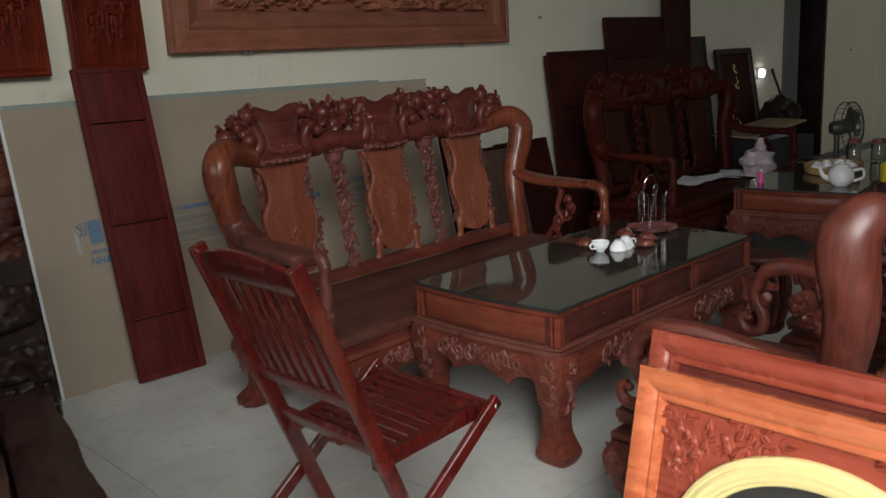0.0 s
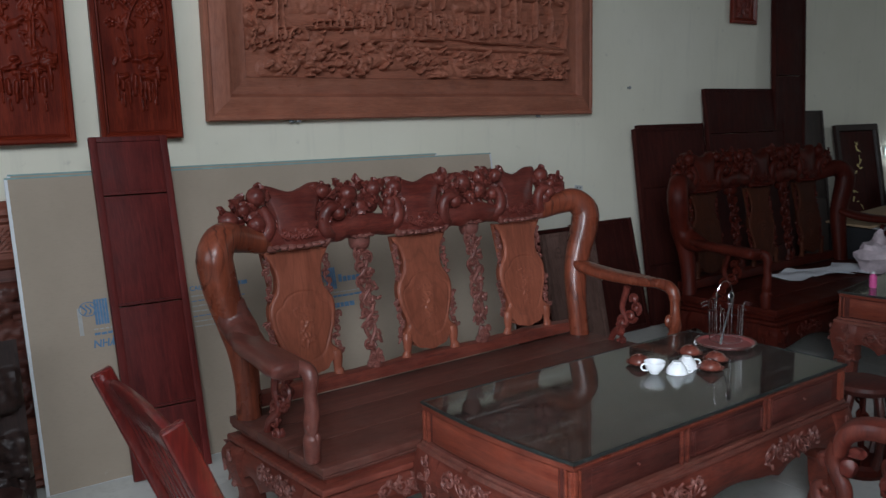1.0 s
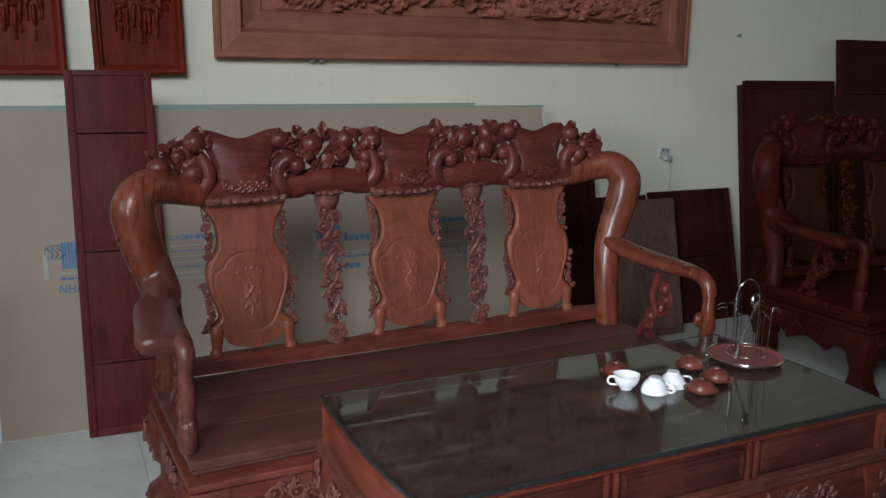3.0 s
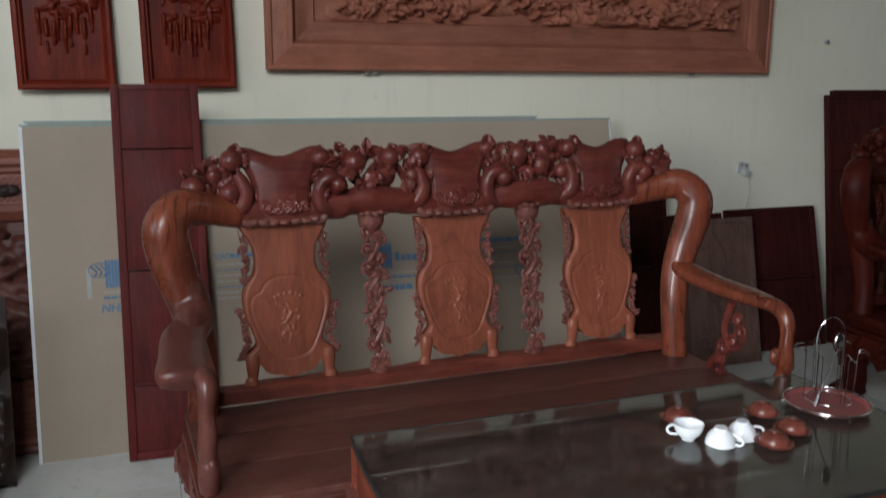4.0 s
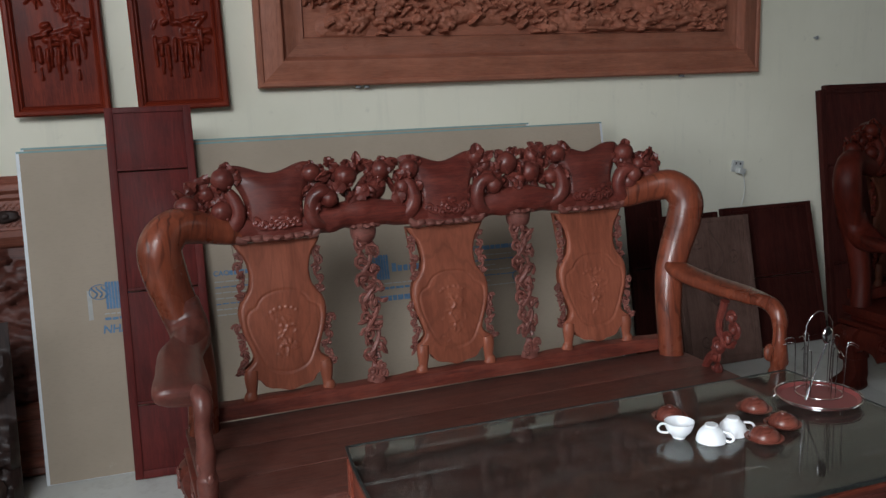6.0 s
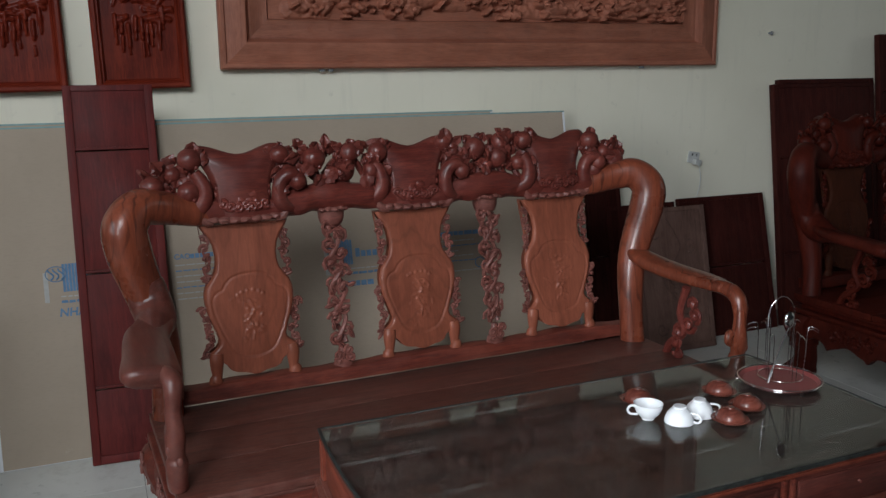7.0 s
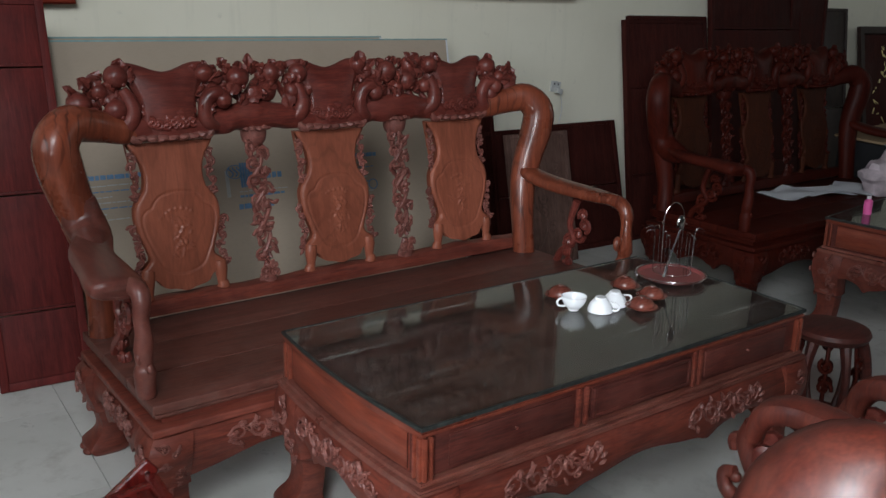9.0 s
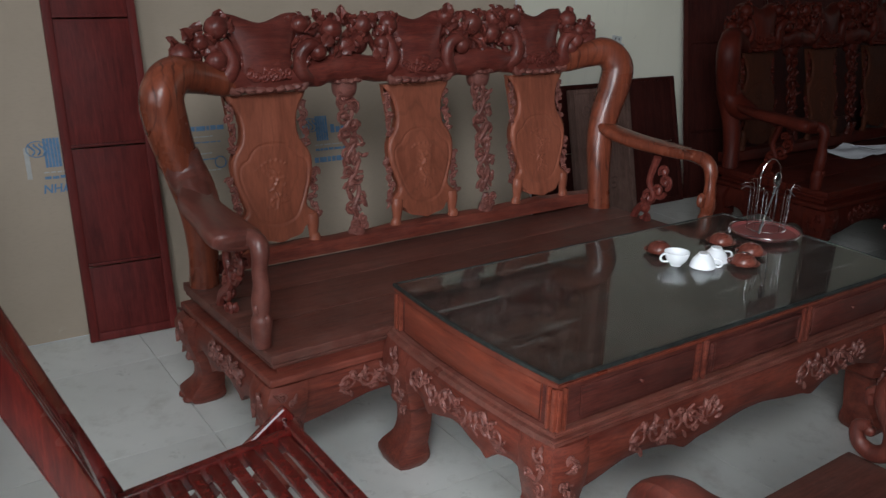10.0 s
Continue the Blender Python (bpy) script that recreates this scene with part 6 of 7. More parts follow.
            if s < 0:
                pts = [(0.060, -0.036, -0.030, 0.026), (0.020, -0.046, -0.012, 0.030), (0.004, -0.052, 0.025, 0.027), (0.012, -0.052, 0.065, 0.022), (0.030, -0.048, 0.095, 0.017)]
            tube(bm, [(x + s * (dx - 0.004), back_y(z) + dy, z + dz, rr) for dx, dy, dz, rr in pts], 14, 5, 1.0, (0, 0, 1), 0.0, 0.10)
            if s > 0:
                lump(bm, (x + 0.056, back_y(z) - 0.064, z + 0.052), 0.029, 1, 0.95, 1, 0.05, 3, k)
            part("volute", bm, M_CARVE, t)
    return t


BENCH_AT = (0.578, -1.285)
bench = carved_seat("carved_bench", "long red-brown carved wooden bench with three splats and fruit-carved crest", "bench", pose(*BENCH_AT, 0, 0, 0, 2.5), 0.938, 0.905, 0.915, 0.637, (-0.578, 0.006, 0.574), (-0.286, 0.290), "carved benches", 0.825)
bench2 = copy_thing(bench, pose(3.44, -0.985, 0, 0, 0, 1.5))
# shaded copies of the bench woods stand in for the dimmer light here
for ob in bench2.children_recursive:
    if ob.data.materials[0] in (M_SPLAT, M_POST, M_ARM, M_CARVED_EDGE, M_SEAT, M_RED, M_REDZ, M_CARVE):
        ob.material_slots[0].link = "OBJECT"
        ob.material_slots[0].material = M_SHADEDSPLAT if ob.data.materials[0] == M_SPLAT else M_SHADEDRED
tagged(bench2, "carved bench, its shade coloured into dark red-brown wood, papers on seat")
armchair = carved_seat("carved_armchair", "red-brown carved wooden armchair seen from behind beside the tea table", "armchair", pose(0.195, -3.365, 0, 0, 0, 182.5), 0.352, 0.376, 0.385, 0.59, (0.0,), (), "carved armchairs", 0.12, 1.0, 0.4, 1.05)
# the armchairs have lower backs than the benches
for ob in [o for c in armchair.children for o in [c] + list(c.children)]:
    if ob.name.startswith("leaf"):
        ob.matrix_basis.translation.z = 0.68 + (ob.matrix_basis.translation.z - 0.68) * 0.84
        continue
    for v in ob.data.vertices:
        if v.co.z > 0.68:
            v.co.z = 0.68 + (v.co.z - 0.68) * 0.84
armchair2 = copy_thing(armchair, pose(1.21, -3.39, 0, 0, 0, 181))


# ---- tea tables ----
def tea_table(m, label, group):
    t = thing("tea_table", label, "tea table", m, group)
    hx, hy = 0.735, 0.318
    # plinth box with bowed ends: corner posts, three drawers each long side, end panels
    def bowed(bm, ex, ey, z0, z1, bow):
        n = 14
        ring = []
        for i in range(n + 1):
            u = -1 + 2 * i / n
            ring.append((ex + bow * (1 - u * u), ey * u))
        for i in range(n + 1):
            u = 1 - 2 * i / n
            ring.append((-ex - bow * (1 - u * u), ey * u))
        lo = [bm.verts.new((x, y, z0)) for x, y in ring]
        hi = [bm.verts.new((x, y, z1)) for x, y in ring]
        k = len(ring)
        for i in range(k):
            bm.faces.new((lo[i], lo[(i + 1) % k], hi[(i + 1) % k], hi[i]))
        bm.faces.new(lo[::-1])
        bm.faces.new(hi)
        es = [e for e in bm.edges if abs(e.verts[0].co.z - e.verts[1].co.z) < 1e-6]
        bmesh.ops.bevel(bm, geom=es, offset=min(0.005, (z1 - z0) * 0.3), segments=2, affect="EDGES")
    bm = bmesh.new()
    bowed(bm, hx - 0.002, hy - 0.002, 0.497, 0.5115, 0.022)
    part("top_rim", bm, M_ENDPANEL, t, "orange-red rounded rim below the glass")
    bm = bmesh.new()
    bowed(bm, hx - 0.007, hy - 0.007, 0.502, 0.5128, 0.022)
    part("top_board", bm, M_TOP, t, "dusty dark tabletop under the glass")
    bm = bmesh.new()
    bowed(bm, hx - 0.014, hy - 0.014, 0.396, 0.497, 0.022)
    part("drawer_case", bm, M_DRAWER, t)
    bm = bmesh.new()
    bowed(bm, hx, hy, 0.5135, 0.5225, 0.022)
    g = part("glass_top", bm, M_GLASS, t, "clear glass sheet on the tabletop")
    g.visible_shadow = False
    bm = bmesh.new()
    n = 14
    loop = [(hx + 0.022 * (1 - u * u), hy * u) for u in (-1 + 2 * i / n for i in range(n + 1))] + [(-hx - 0.022 * (1 - u * u), hy * u) for u in (1 - 2 * i / n for i in range(n + 1))]
    rings = [[bm.verts.new((x * (1 + dr / hx), y * (1 + dr / hy), z)) for x, y in loop] for dr, z in ((0.0008, 0.5142), (0.0016, 0.5184), (0.0008, 0.5226), (-0.0050, 0.5230), (-0.0050, 0.5142))]
    for q in range(5):
        a, b = rings[q], rings[(q + 1) % 5]
        for i in range(len(loop)):
            bm.faces.new((a[i], a[(i + 1) % len(loop)], b[(i + 1) % len(loop)], b[i]))
    part("glass_edge", bm, M_GLASSEDGE, t, "dark polished edge of the glass")
    for s in (-1, 1):
        # framed panels on the ends
        nu = 15
        F = np.zeros((4, nu, 3))
        B = np.zeros((4, nu, 3))
        for i in range(nu):
            u = -1 + 2 * i / (nu - 1)
            x = hx - 0.014 + 0.022 * (1 - (u * 0.84) ** 2)
            for j, z in enumerate((0.402, 0.406, 0.488, 0.492)):
                F[j, i] = (s * (x + (0.006 if j in (1, 2) else 0.002)), u * (hy - 0.055), z)
                B[j, i] = (s * (x - 0.01), u * (hy - 0.055), z)
        if s > 0:
            F, B = F[:, ::-1], B[:, ::-1]
        part_grid("end_panel", F, B, M_ENDPANEL, t, "orange-red end panel")
        for sy in (-1, 1):
            for o, w in ((0.0, 0.012), (0.018, 0.008)):
                bm = bmesh.new()
                box(bm, s * (hx - 0.008) - 0.010, s * (hx - 0.008) + 0.006, sy * (hy - 0.012 - o) - w / 2, sy * (hy - 0.012 - o) + w / 2, 0.397, 0.496, 0.003)
                part("corner_post", bm, M_ENDPANEL, t)
                bm = bmesh.new()
                box(bm, s * (hx - 0.012 - o) - w / 2, s * (hx - 0.012 - o) + w / 2, sy * (hy - 0.009) - 0.009, sy * (hy - 0.009) + 0.006, 0.397, 0.496, 0.003)
                part("corner_post", bm, M_ENDPANEL, t)
        # drawers along the sides
        for k in range(3):
            cx = (k - 1) * 0.455
            bm = bmesh.new()
            ya = s * (hy - 0.014)
            w = 0.195
            box(bm, cx - w, cx + w, min(ya, ya + s * 0.007), max(ya, ya + s * 0.007), 0.410, 0.484, 0.003)
            dr = part("drawer", bm, M_DRAWER, t)
            if k == 1:
                for q in (-1, 1):
                    bm = bmesh.new()
                    box(bm, cx + q * (w - 0.008) - 0.005, cx + q * (w - 0.008) + 0.005, min(ya, ya + s * 0.012), max(ya, ya + s * 0.012), 0.410, 0.484, 0.003)
                    part("bead", bm, M_DRAWER, dr)
                for zz in (0.414, 0.480):
                    bm = bmesh.new()
                    box(bm, cx - w + 0.013, cx + w - 0.013, min(ya, ya + s * 0.012), max(ya, ya + s * 0.012), zz - 0.005, zz + 0.005, 0.003)
                    part("bead", bm, M_DRAWER, dr)
            bm = bmesh.new()
            tube(bm, [(cx, ya + s * 0.006, 0.452, 0.003), (cx, ya + s * 0.010, 0.452, 0.003), (cx, ya + s * 0.014, 0.452, 0.004)], 8, 1)
            if k != 1:
                part("knob", bm, M_CARVED_EDGE, dr)
            else:
                bm.free()
        for k in (-1, 1):
            for q in (-0.015, 0.013):
                ya = s * (hy - 0.014)
                bm = bmesh.new()
                box(bm, k * 0.2275 + q - 0.006, k * 0.2275 + q + 0.006, min(ya, ya + s * 0.010), max(ya, ya + s * 0.010), 0.397, 0.496, 0.003)
                part("divider", bm, M_RED, t)
    # stepped ledge
    for nm, e, z0, z1 in (("ledge", 0.002, 0.386, 0.396), ("ledge", 0.013, 0.370, 0.385)):
        bm = bmesh.new()
        bowed(bm, hx + e, hy + e, z0, z1, 0.02)
        part(nm, bm, M_LEDGE, t, "rounded dusty red-brown ledge, top light put into its colour")
    az0, az1 = 0.266, 0.372
    for s in (-1, 1):
        o = apron("apron", t, 2 * hx - 0.06, az0, az1, pose(0, s * (hy - 0.004), 0, 0, 0, 0 if s < 0 else 180), M_RED, 0.022)
        for k in (-1, 1):
            bm = bmesh.new()
            scroll_band(bm, pose(k * 0.34, s * (hy + 0.019), 0.322, 0, 0, 0 if s < 0 else 180), 0.33, 0.094, 5, 5, 0.0038)
            part("scroll_carving", bm, M_CARVED_EDGE, o, m=o.matrix_basis.inverted())
        o = apron("apron", t, 2 * hy - 0.04, az0, az1, pose(s * (hx + 0.010), 0, 0, 0, 0, 90 * s), M_RED, 0.022, 0.02, 0.018)
        bm = bmesh.new()
        scroll_band(bm, pose(s * (hx + 0.030), 0, 0.320, 0, 0, 90 * s), 0.38, 0.094, 6, 6, 0.0038)
        part("scroll_carving", bm, M_CARVED_EDGE, o, m=o.matrix_basis.inverted())
        for sy in (-1, 1):
            bm = bmesh.new()
            volute_leg(bm, s, sy, s * (hx - 0.044), sy * (hy - 0.044), 0.372, 0.062, 0.056, 0.35, True)
            lg = part("leg", bm, M_RED, t)
            for fc in (0, 1):
                bm = bmesh.new()
                knee_carving(bm, s, sy, s * (hx - 0.044), sy * (hy - 0.044), 0.372, 0.062, 0.056, 7, fc)
                part("leg_carving", bm, M_CARVED_EDGE, lg)
    return t


TABLE_Z = 0.5355
table = tea_table(pose(0.718, -2.187, 0, 0, 0, 1) @ Matrix.Diagonal((0.93, 1.047, 1.0235, 1)), "low red-brown carved tea table with drawers and a glass top", "tea tables")
table2 = copy_thing(table, pose(3.30, -2.060, 0, 0, 0, 8))
tagged(table2, "second low carved tea table crowded with a tea set")


# ---- folding chair ----
def bar(bm, a, b, w, d, bev=0.005, side=(0, 1, 0)):
    """A rounded wooden bar from a to b, w along side and d across it."""
    a, b, sv = Vector(a), Vector(b), Vector(side)
    ax = (b - a).normalized()
    sv = (sv - ax * sv.dot(ax)).normalized()
    m = Matrix((ax, sv, ax.cross(sv))).transposed().to_4x4()
    m.translation = (a + b) / 2
    L = (b - a).length
    box(bm, -L / 2, L / 2, -w / 2, w / 2, -d / 2, d / 2, bev, 3, m)


def folding_chair():
    t = thing("folding_chair", "dark red lacquered folding wooden chair with slatted back and seat", "folding chair", pose(-0.770, -2.415, 0, 0, 0, 0))
    top, foot = (-0.242, 0.912), (0.11, 0.012)
    def stile(z):
        k = (top[1] - z) / (top[1] - foot[1])
        return top[0] + (foot[0] - top[0]) * k
    for s in (-1, 1):
        bm = bmesh.new()
        bar(bm, (top[0], s * 0.215, top[1]), (foot[0], s * 0.215, foot[1]), 0.024, 0.046, 0.008)
        part("stile", bm, M_CHAIR, t)
        bm = bmesh.new()
        bar(bm, (0.362, s * 0.250, 0.418), (-0.185, s * 0.250, 0.012), 0.022, 0.042, 0.008)
        part("leg", bm, M_CHAIR, t)
        bm = bmesh.new()
        bar(bm, (-0.035, s * 0.186, 0.350), (0.345, s * 0.200, 0.382), 0.028, 0.044, 0.006)
        part("seat_rail", bm, M_CHAIR, t)
        for x, z in ((0.345, 0.405), (0.04, 0.18)):
            bm = bmesh.new()
            tube(bm, [(x, s * 0.236, z, 0.006), (x, s * 0.264, z, 0.006), (x, s * 0.266, z, 0.009), (x, s * 0.268, z, 0.008)], 8, 1)
            part("bolt", bm, M_STEEL, t)
    for z0, z1, nm in ((0.835, 0.905, "top_rail"), (0.515, 0.555, "back_rail"), (0.375, 0.415, "lower_rail")):
        bm = bmesh.new()
        zc = (z0 + z1) / 2
        n = 10
        d = Vector((foot[0] - top[0], 0, foot[1] - top[1])).normalized()
        if nm == "top_rail":
            # arched upper edge, bowed a little backwards
            F = np.zeros((5, n + 1, 3))
            B = np.zeros((5, n + 1, 3))
            for i in range(n + 1):
                u = -1 + 2 * i / n
                rise = 0.030 * (1 - u * u)
                for j, (v, e) in enumerate(((0, 0.006), (0.06, 0.010), (0.5, 0.011), (0.94, 0.010), (1, 0.005))):
                    z = z0 - 0.006 + (z1 - 0.012 + rise - z0 + 0.006) * v
                    F[j, i] = (stile(z) + e, 0.205 * u, z)
                    B[j, i] = (stile(z) - e, 0.205 * u, z)
            part_grid(nm, F, B, M_CHAIR, t)
            bm.free()
            continue
        bar(bm, (stile(zc), -0.205, zc), (stile(zc), 0.205, zc), (z1 - z0), 0.020, 0.006, tuple(d))
        part(nm, bm, M_CHAIR, t)
    for k in range(8):
        y = -0.168 + 0.336 * k / 7
        bm = bmesh.new()
        bar(bm, (stile(0.845), y, 0.845), (stile(0.545), y, 0.545), 0.020, 0.010, 0.003)
        part("back_slat", bm, M_CHAIR, t)
    for k in range(9):
        x = 0.004 + 0.316 * k / 8
        bm = bmesh.new()
        bar(bm, (x, -0.186, 0.360 + 0.085 * (x + 0.05)), (x, 0.186, 0.360 + 0.085 * (x + 0.05)), 0.026, 0.014, 0.003, (1, 0, 0))
        part("seat_slat", bm, M_CHAIR, t)
    bm = bmesh.new()
    bar(bm, (-0.16, -0.24, 0.088), (-0.16, 0.24, 0.088), 0.034, 0.018, 0.004, (0, 0, 1))
    part("stretcher", bm, M_CHAIR, t)
    bm = bmesh.new()
    bar(bm, (0.352, -0.238, 0.388), (0.352, 0.238, 0.388), 0.034, 0.030, 0.010, (0, 0, 1))
    part("front_rail", bm, M_CHAIR, t)


folding_chair()


# ---- framed pictures leaning at the armchair ----
def leaning_frames():
    prof = [(0, 0), (0, 0.030), (0.008, 0.040), (0.022, 0.042), (0.040, 0.036), (0.052, 0.024), (0.058, 0.028), (0.066, 0.026), (0.074, 0.012), (0.074, 0)]
    W, H = 0.80, 0.64
    t = thing("oval_picture", "orange-brown carved picture frame with a gilded oval leaning on another", "framed picture", pose(-0.548, -3.140, 0.001, 0, 0, -90.5) @ pose(0, 0, 0, -13, 0, 0))
    picture_rails(t, 0, W, 0, H, prof, M_ORANGE, M_ORANGE)
    # carved spandrel board with an oval opening
    n, cx, cz, rx, rz = 64, 0.43, 0.297, 0.29, 0.225
    bm = bmesh.new()
    inner, outer, ib, obk = [], [], [], []
    for k in range(n):
        a = 2 * math.pi * k / n
        c, s = math.cos(a), math.sin(a)
        inner.append(bm.verts.new((cx + rx * c, -0.012, cz + rz * s)))
        f = min((0.365 / abs(c)) if abs(c) > 1e-6 else 9, (0.288 / abs(s)) if abs(s) > 1e-6 else 9)
        f = max(f, 0)
        outer.append(bm.verts.new((min(max(cx + f * c, 0.07), W - 0.07), -0.012, min(max(cz + f * s, 0.07), H - 0.07))))
        ib.append(bm.verts.new((cx + rx * c, 0.0, cz + rz * s)))
        obk.append(bm.verts.new(outer[-1].co + Vector((0, 0.012, 0))))
    for k in range(n):
        q = (k + 1) % n
        bm.faces.new((inner[k], inner[q], outer[q], outer[k]))
        bm.faces.new((ib[k], ib[q], inner[q], inner[k]))
        bm.faces.new((obk[k], obk[q], ib[q], ib[k]))
    part("spandrel", bm, M_FRAMERED, t)
    rnd = random.Random(5)
    for sx, sz in ((-1, 1), (1, 1), (-1, -1), (1, -1)):
        bm = bmesh.new()
        for k in range(60):
            x, z = cx + sx * rnd.uniform(0.08, 0.345), cz + sz * rnd.uniform(0.12, 0.268)
            if ((x - cx) / rx) ** 2 + ((z - cz) / rz) ** 2 < 1.12:
                continue
            curl(bm, pose(x, -0.014, z), rnd.uniform(0.010, 0.020), 1.1, 0.005, rnd.uniform(0, 6), 1 if k % 2 else -1, 6, 10)
            leaf(bm, (x, -0.015, z), 0.03, 0.009, pose(0, 0, 0, 0, rnd.uniform(0, 360), 0).to_3x3().to_4x4())
        part("corner_carving", bm, M_FRAMERED, t)
        # flat dark lumps: the shade of pierced holes, put on as colour
        bm = bmesh.new()
        for k in range(5):
            x, z = cx + sx * (0.27 + 0.02 * k - 0.02), cz + sz * (0.205 - 0.022 * k + 0.006)
            lump(bm, (x, -0.0125, z), 0.007, 1, 0.12, 1, 0.4, 1, k)
        part("pierced_hole", bm, M_DARKFILL, t)
    for dr, y, r in ((0.0, -0.020, 0.013), (-0.016, -0.029, 0.012), (-0.031, -0.024, 0.010), (-0.042, -0.014, 0.008)):
        bm = bmesh.new()
        pts = [(cx + (rx + dr) * math.cos(2 * math.pi * i / 64), y, cz + (rz + dr) * math.sin(2 * math.pi * i / 64), r) for i in range(65)]
        tube(bm, pts, 8, 1, 1.0, (0, -1, 0))
        part("gilded_moulding", bm, M_GOLD, t, "gilded oval moulding")
    bm = bmesh.new()
    vs = [bm.verts.new((cx + (rx - 0.05) * math.cos(2 * math.pi * i / 48), -0.004, cz + (rz - 0.05) * math.sin(2 * math.pi * i / 48))) for i in range(48)]
    f = bm.faces.new(vs)
    r = bmesh.ops.extrude_face_region(bm, geom=[f])
    bmesh.ops.translate(bm, verts=[v for v in r["geom"] if isinstance(v, bmesh.types.BMVert)], vec=(0, 0.006, 0))
    part("dark_ground", bm, M_DARKFILL, t)
    bm = bmesh.new()
    for k in range(40):
        a, d = rnd.uniform(0, 6.28), math.sqrt(rnd.random()) * 0.85
        x, z = cx + (rx - 0.07) * d * math.cos(a), cz + (rz - 0.07) * d * math.sin(a)
        lump(bm, (x, -0.010, z), rnd.uniform(0.008, 0.02), 1.2, 0.5, 0.8, 0.5, 1, k)
        tube(bm, [(x, -0.010, z, 0.004), (x + rnd.uniform(-0.01, 0.01), -0.014, z + 0.03, 0.002)], 5, 1)
    part("gilded_relief", bm, M_GOLD, t, "small gilded relief shapes")
    t2 = thing("empty_frame", "red-brown moulded wooden picture frame leaning on a carved armchair", "framed picture", pose(-0.468, -3.112, 0.001, 0, 0, -91) @ pose(0, 0, 0, -13, 0, 0))
    picture_rails(t2, 0, 0.86, 0, 0.70, prof, M_FRAMERED, M_FRAMERED)
    bm = bmesh.new()
    box(bm, 0.06, 0.80, -0.012, 0.0, 0.06, 0.64, 0)
    part("backing", bm, M_CARVE, t2)


leaning_frames()


# ---- stool ----
def drum_stool(x, y, label):
    t = thing("drum_stool", label, "stool", pose(x, y, 0) @ Matrix.Diagonal((0.84, 0.84, 0.94, 1)), "drum stools")
    bm = bmesh.new()
    tube(bm, [(0, 0, 0.352, 0.125), (0, 0, 0.362, 0.140), (0, 0, 0.378, 0.148), (0, 0, 0.392, 0.140), (0, 0, 0.400, 0.110), (0, 0, 0.404, 0.060)], 28, 1)
    part("seat", bm, M_DRAWER, t, "domed dusty round seat")
    bm = bmesh.new()
    tube(bm, [(0, 0, 0.0, 0.120), (0, 0, 0.02, 0.135), (0, 0, 0.045, 0.135), (0, 0, 0.06, 0.12)], 28, 1)
    part("base_ring", bm, M_SHADEDRED, t)
    for k in range(6):
        a = math.pi / 3 * k
        bm = bmesh.new()
        c, s = math.cos(a), math.sin(a)
        tube(bm, [(0.11 * c, 0.11 * s, 0.355, 0.020), (0.135 * c, 0.135 * s, 0.29, 0.017), (0.148 * c, 0.148 * s, 0.2, 0.016), (0.135 * c, 0.135 * s, 0.11, 0.017), (0.11 * c, 0.11 * s, 0.05, 0.020)], 8, 4, 1.3, (c, s, 0))
        part("rib", bm, M_DRAWER, t)
    for k in range(6):
        bm = bmesh.new()
        a = math.pi / 3 * (k + 0.5)
        tube(bm, [(0.11 * math.cos(a), 0.11 * math.sin(a), 0.352, 0.008), (0.13 * math.cos(a), 0.13 * math.sin(a), 0.20, 0.008), (0.11 * math.cos(a), 0.11 * math.sin(a), 0.05, 0.008)], 6, 3)
        for z in (0.13, 0.20, 0.28):
            curl(bm, pose(0.13 * math.cos(a), 0.13 * math.sin(a), z, 0, 0, math.degrees(a) + 90), 0.03, 1.2, 0.008, z * 30, 1 if k % 2 else -1)
        part("open_carving", bm, M_SHADEDRED, t)


drum_stool(1.775, -2.385, "dark round carved wooden drum stool standing beside the tea table")


# ---- cups, saucers and the wire rack ----
def lathe(bm, prof, n=24, m=None):
    rings = []
    for r, z in prof:
        rings.append([bm.verts.new((r * math.cos(2 * math.pi * j / n), r * math.sin(2 * math.pi * j / n), z)) for j in range(n)])
    for a, b in zip(rings, rings[1:]):
        for j in range(n):
            bm.faces.new((a[j], a[(j + 1) % n], b[(j + 1) % n], b[j]))
    bm.faces.new(rings[0][::-1])
    bm.faces.new(rings[-1])
    if m is not None:
        bmesh.ops.transform(bm, verts=bm.verts[:], matrix=m)


CUP = [(0.013, 0.0), (0.016, 0.0), (0.017, 0.005), (0.021, 0.008), (0.030, 0.018), (0.0355, 0.032), (0.0370, 0.042), (0.0355, 0.042), (0.0335, 0.032), (0.028, 0.019), (0.018, 0.010), (0.004, 0.009)]


def teacup(x, y, turn, upside):
    z = TABLE_Z + 0.0005
    m = pose(x, y, z + (0.042 if upside else 0), 180 if upside else 0, 0, turn)
    t = thing("teacup", "small white porcelain teacup turned upside down on the glass" if upside else "small white porcelain teacup standing on the glass tabletop", "teacup", m, "teacups on the table")
    bm = bmesh.new()
    lathe(bm, CUP, 28)
    part("bowl", bm, M_PORCELAIN, t)
    bm = bmesh.new()
    tube(bm, [(0.032, 0, 0.036, 0.0032), (0.046, 0, 0.038, 0.0032), (0.054, 0, 0.028, 0.0032), (0.047, 0, 0.017, 0.003), (0.028, 0, 0.014, 0.003)], 8, 4)
    part("handle", bm, M_PORCELAIN, t)


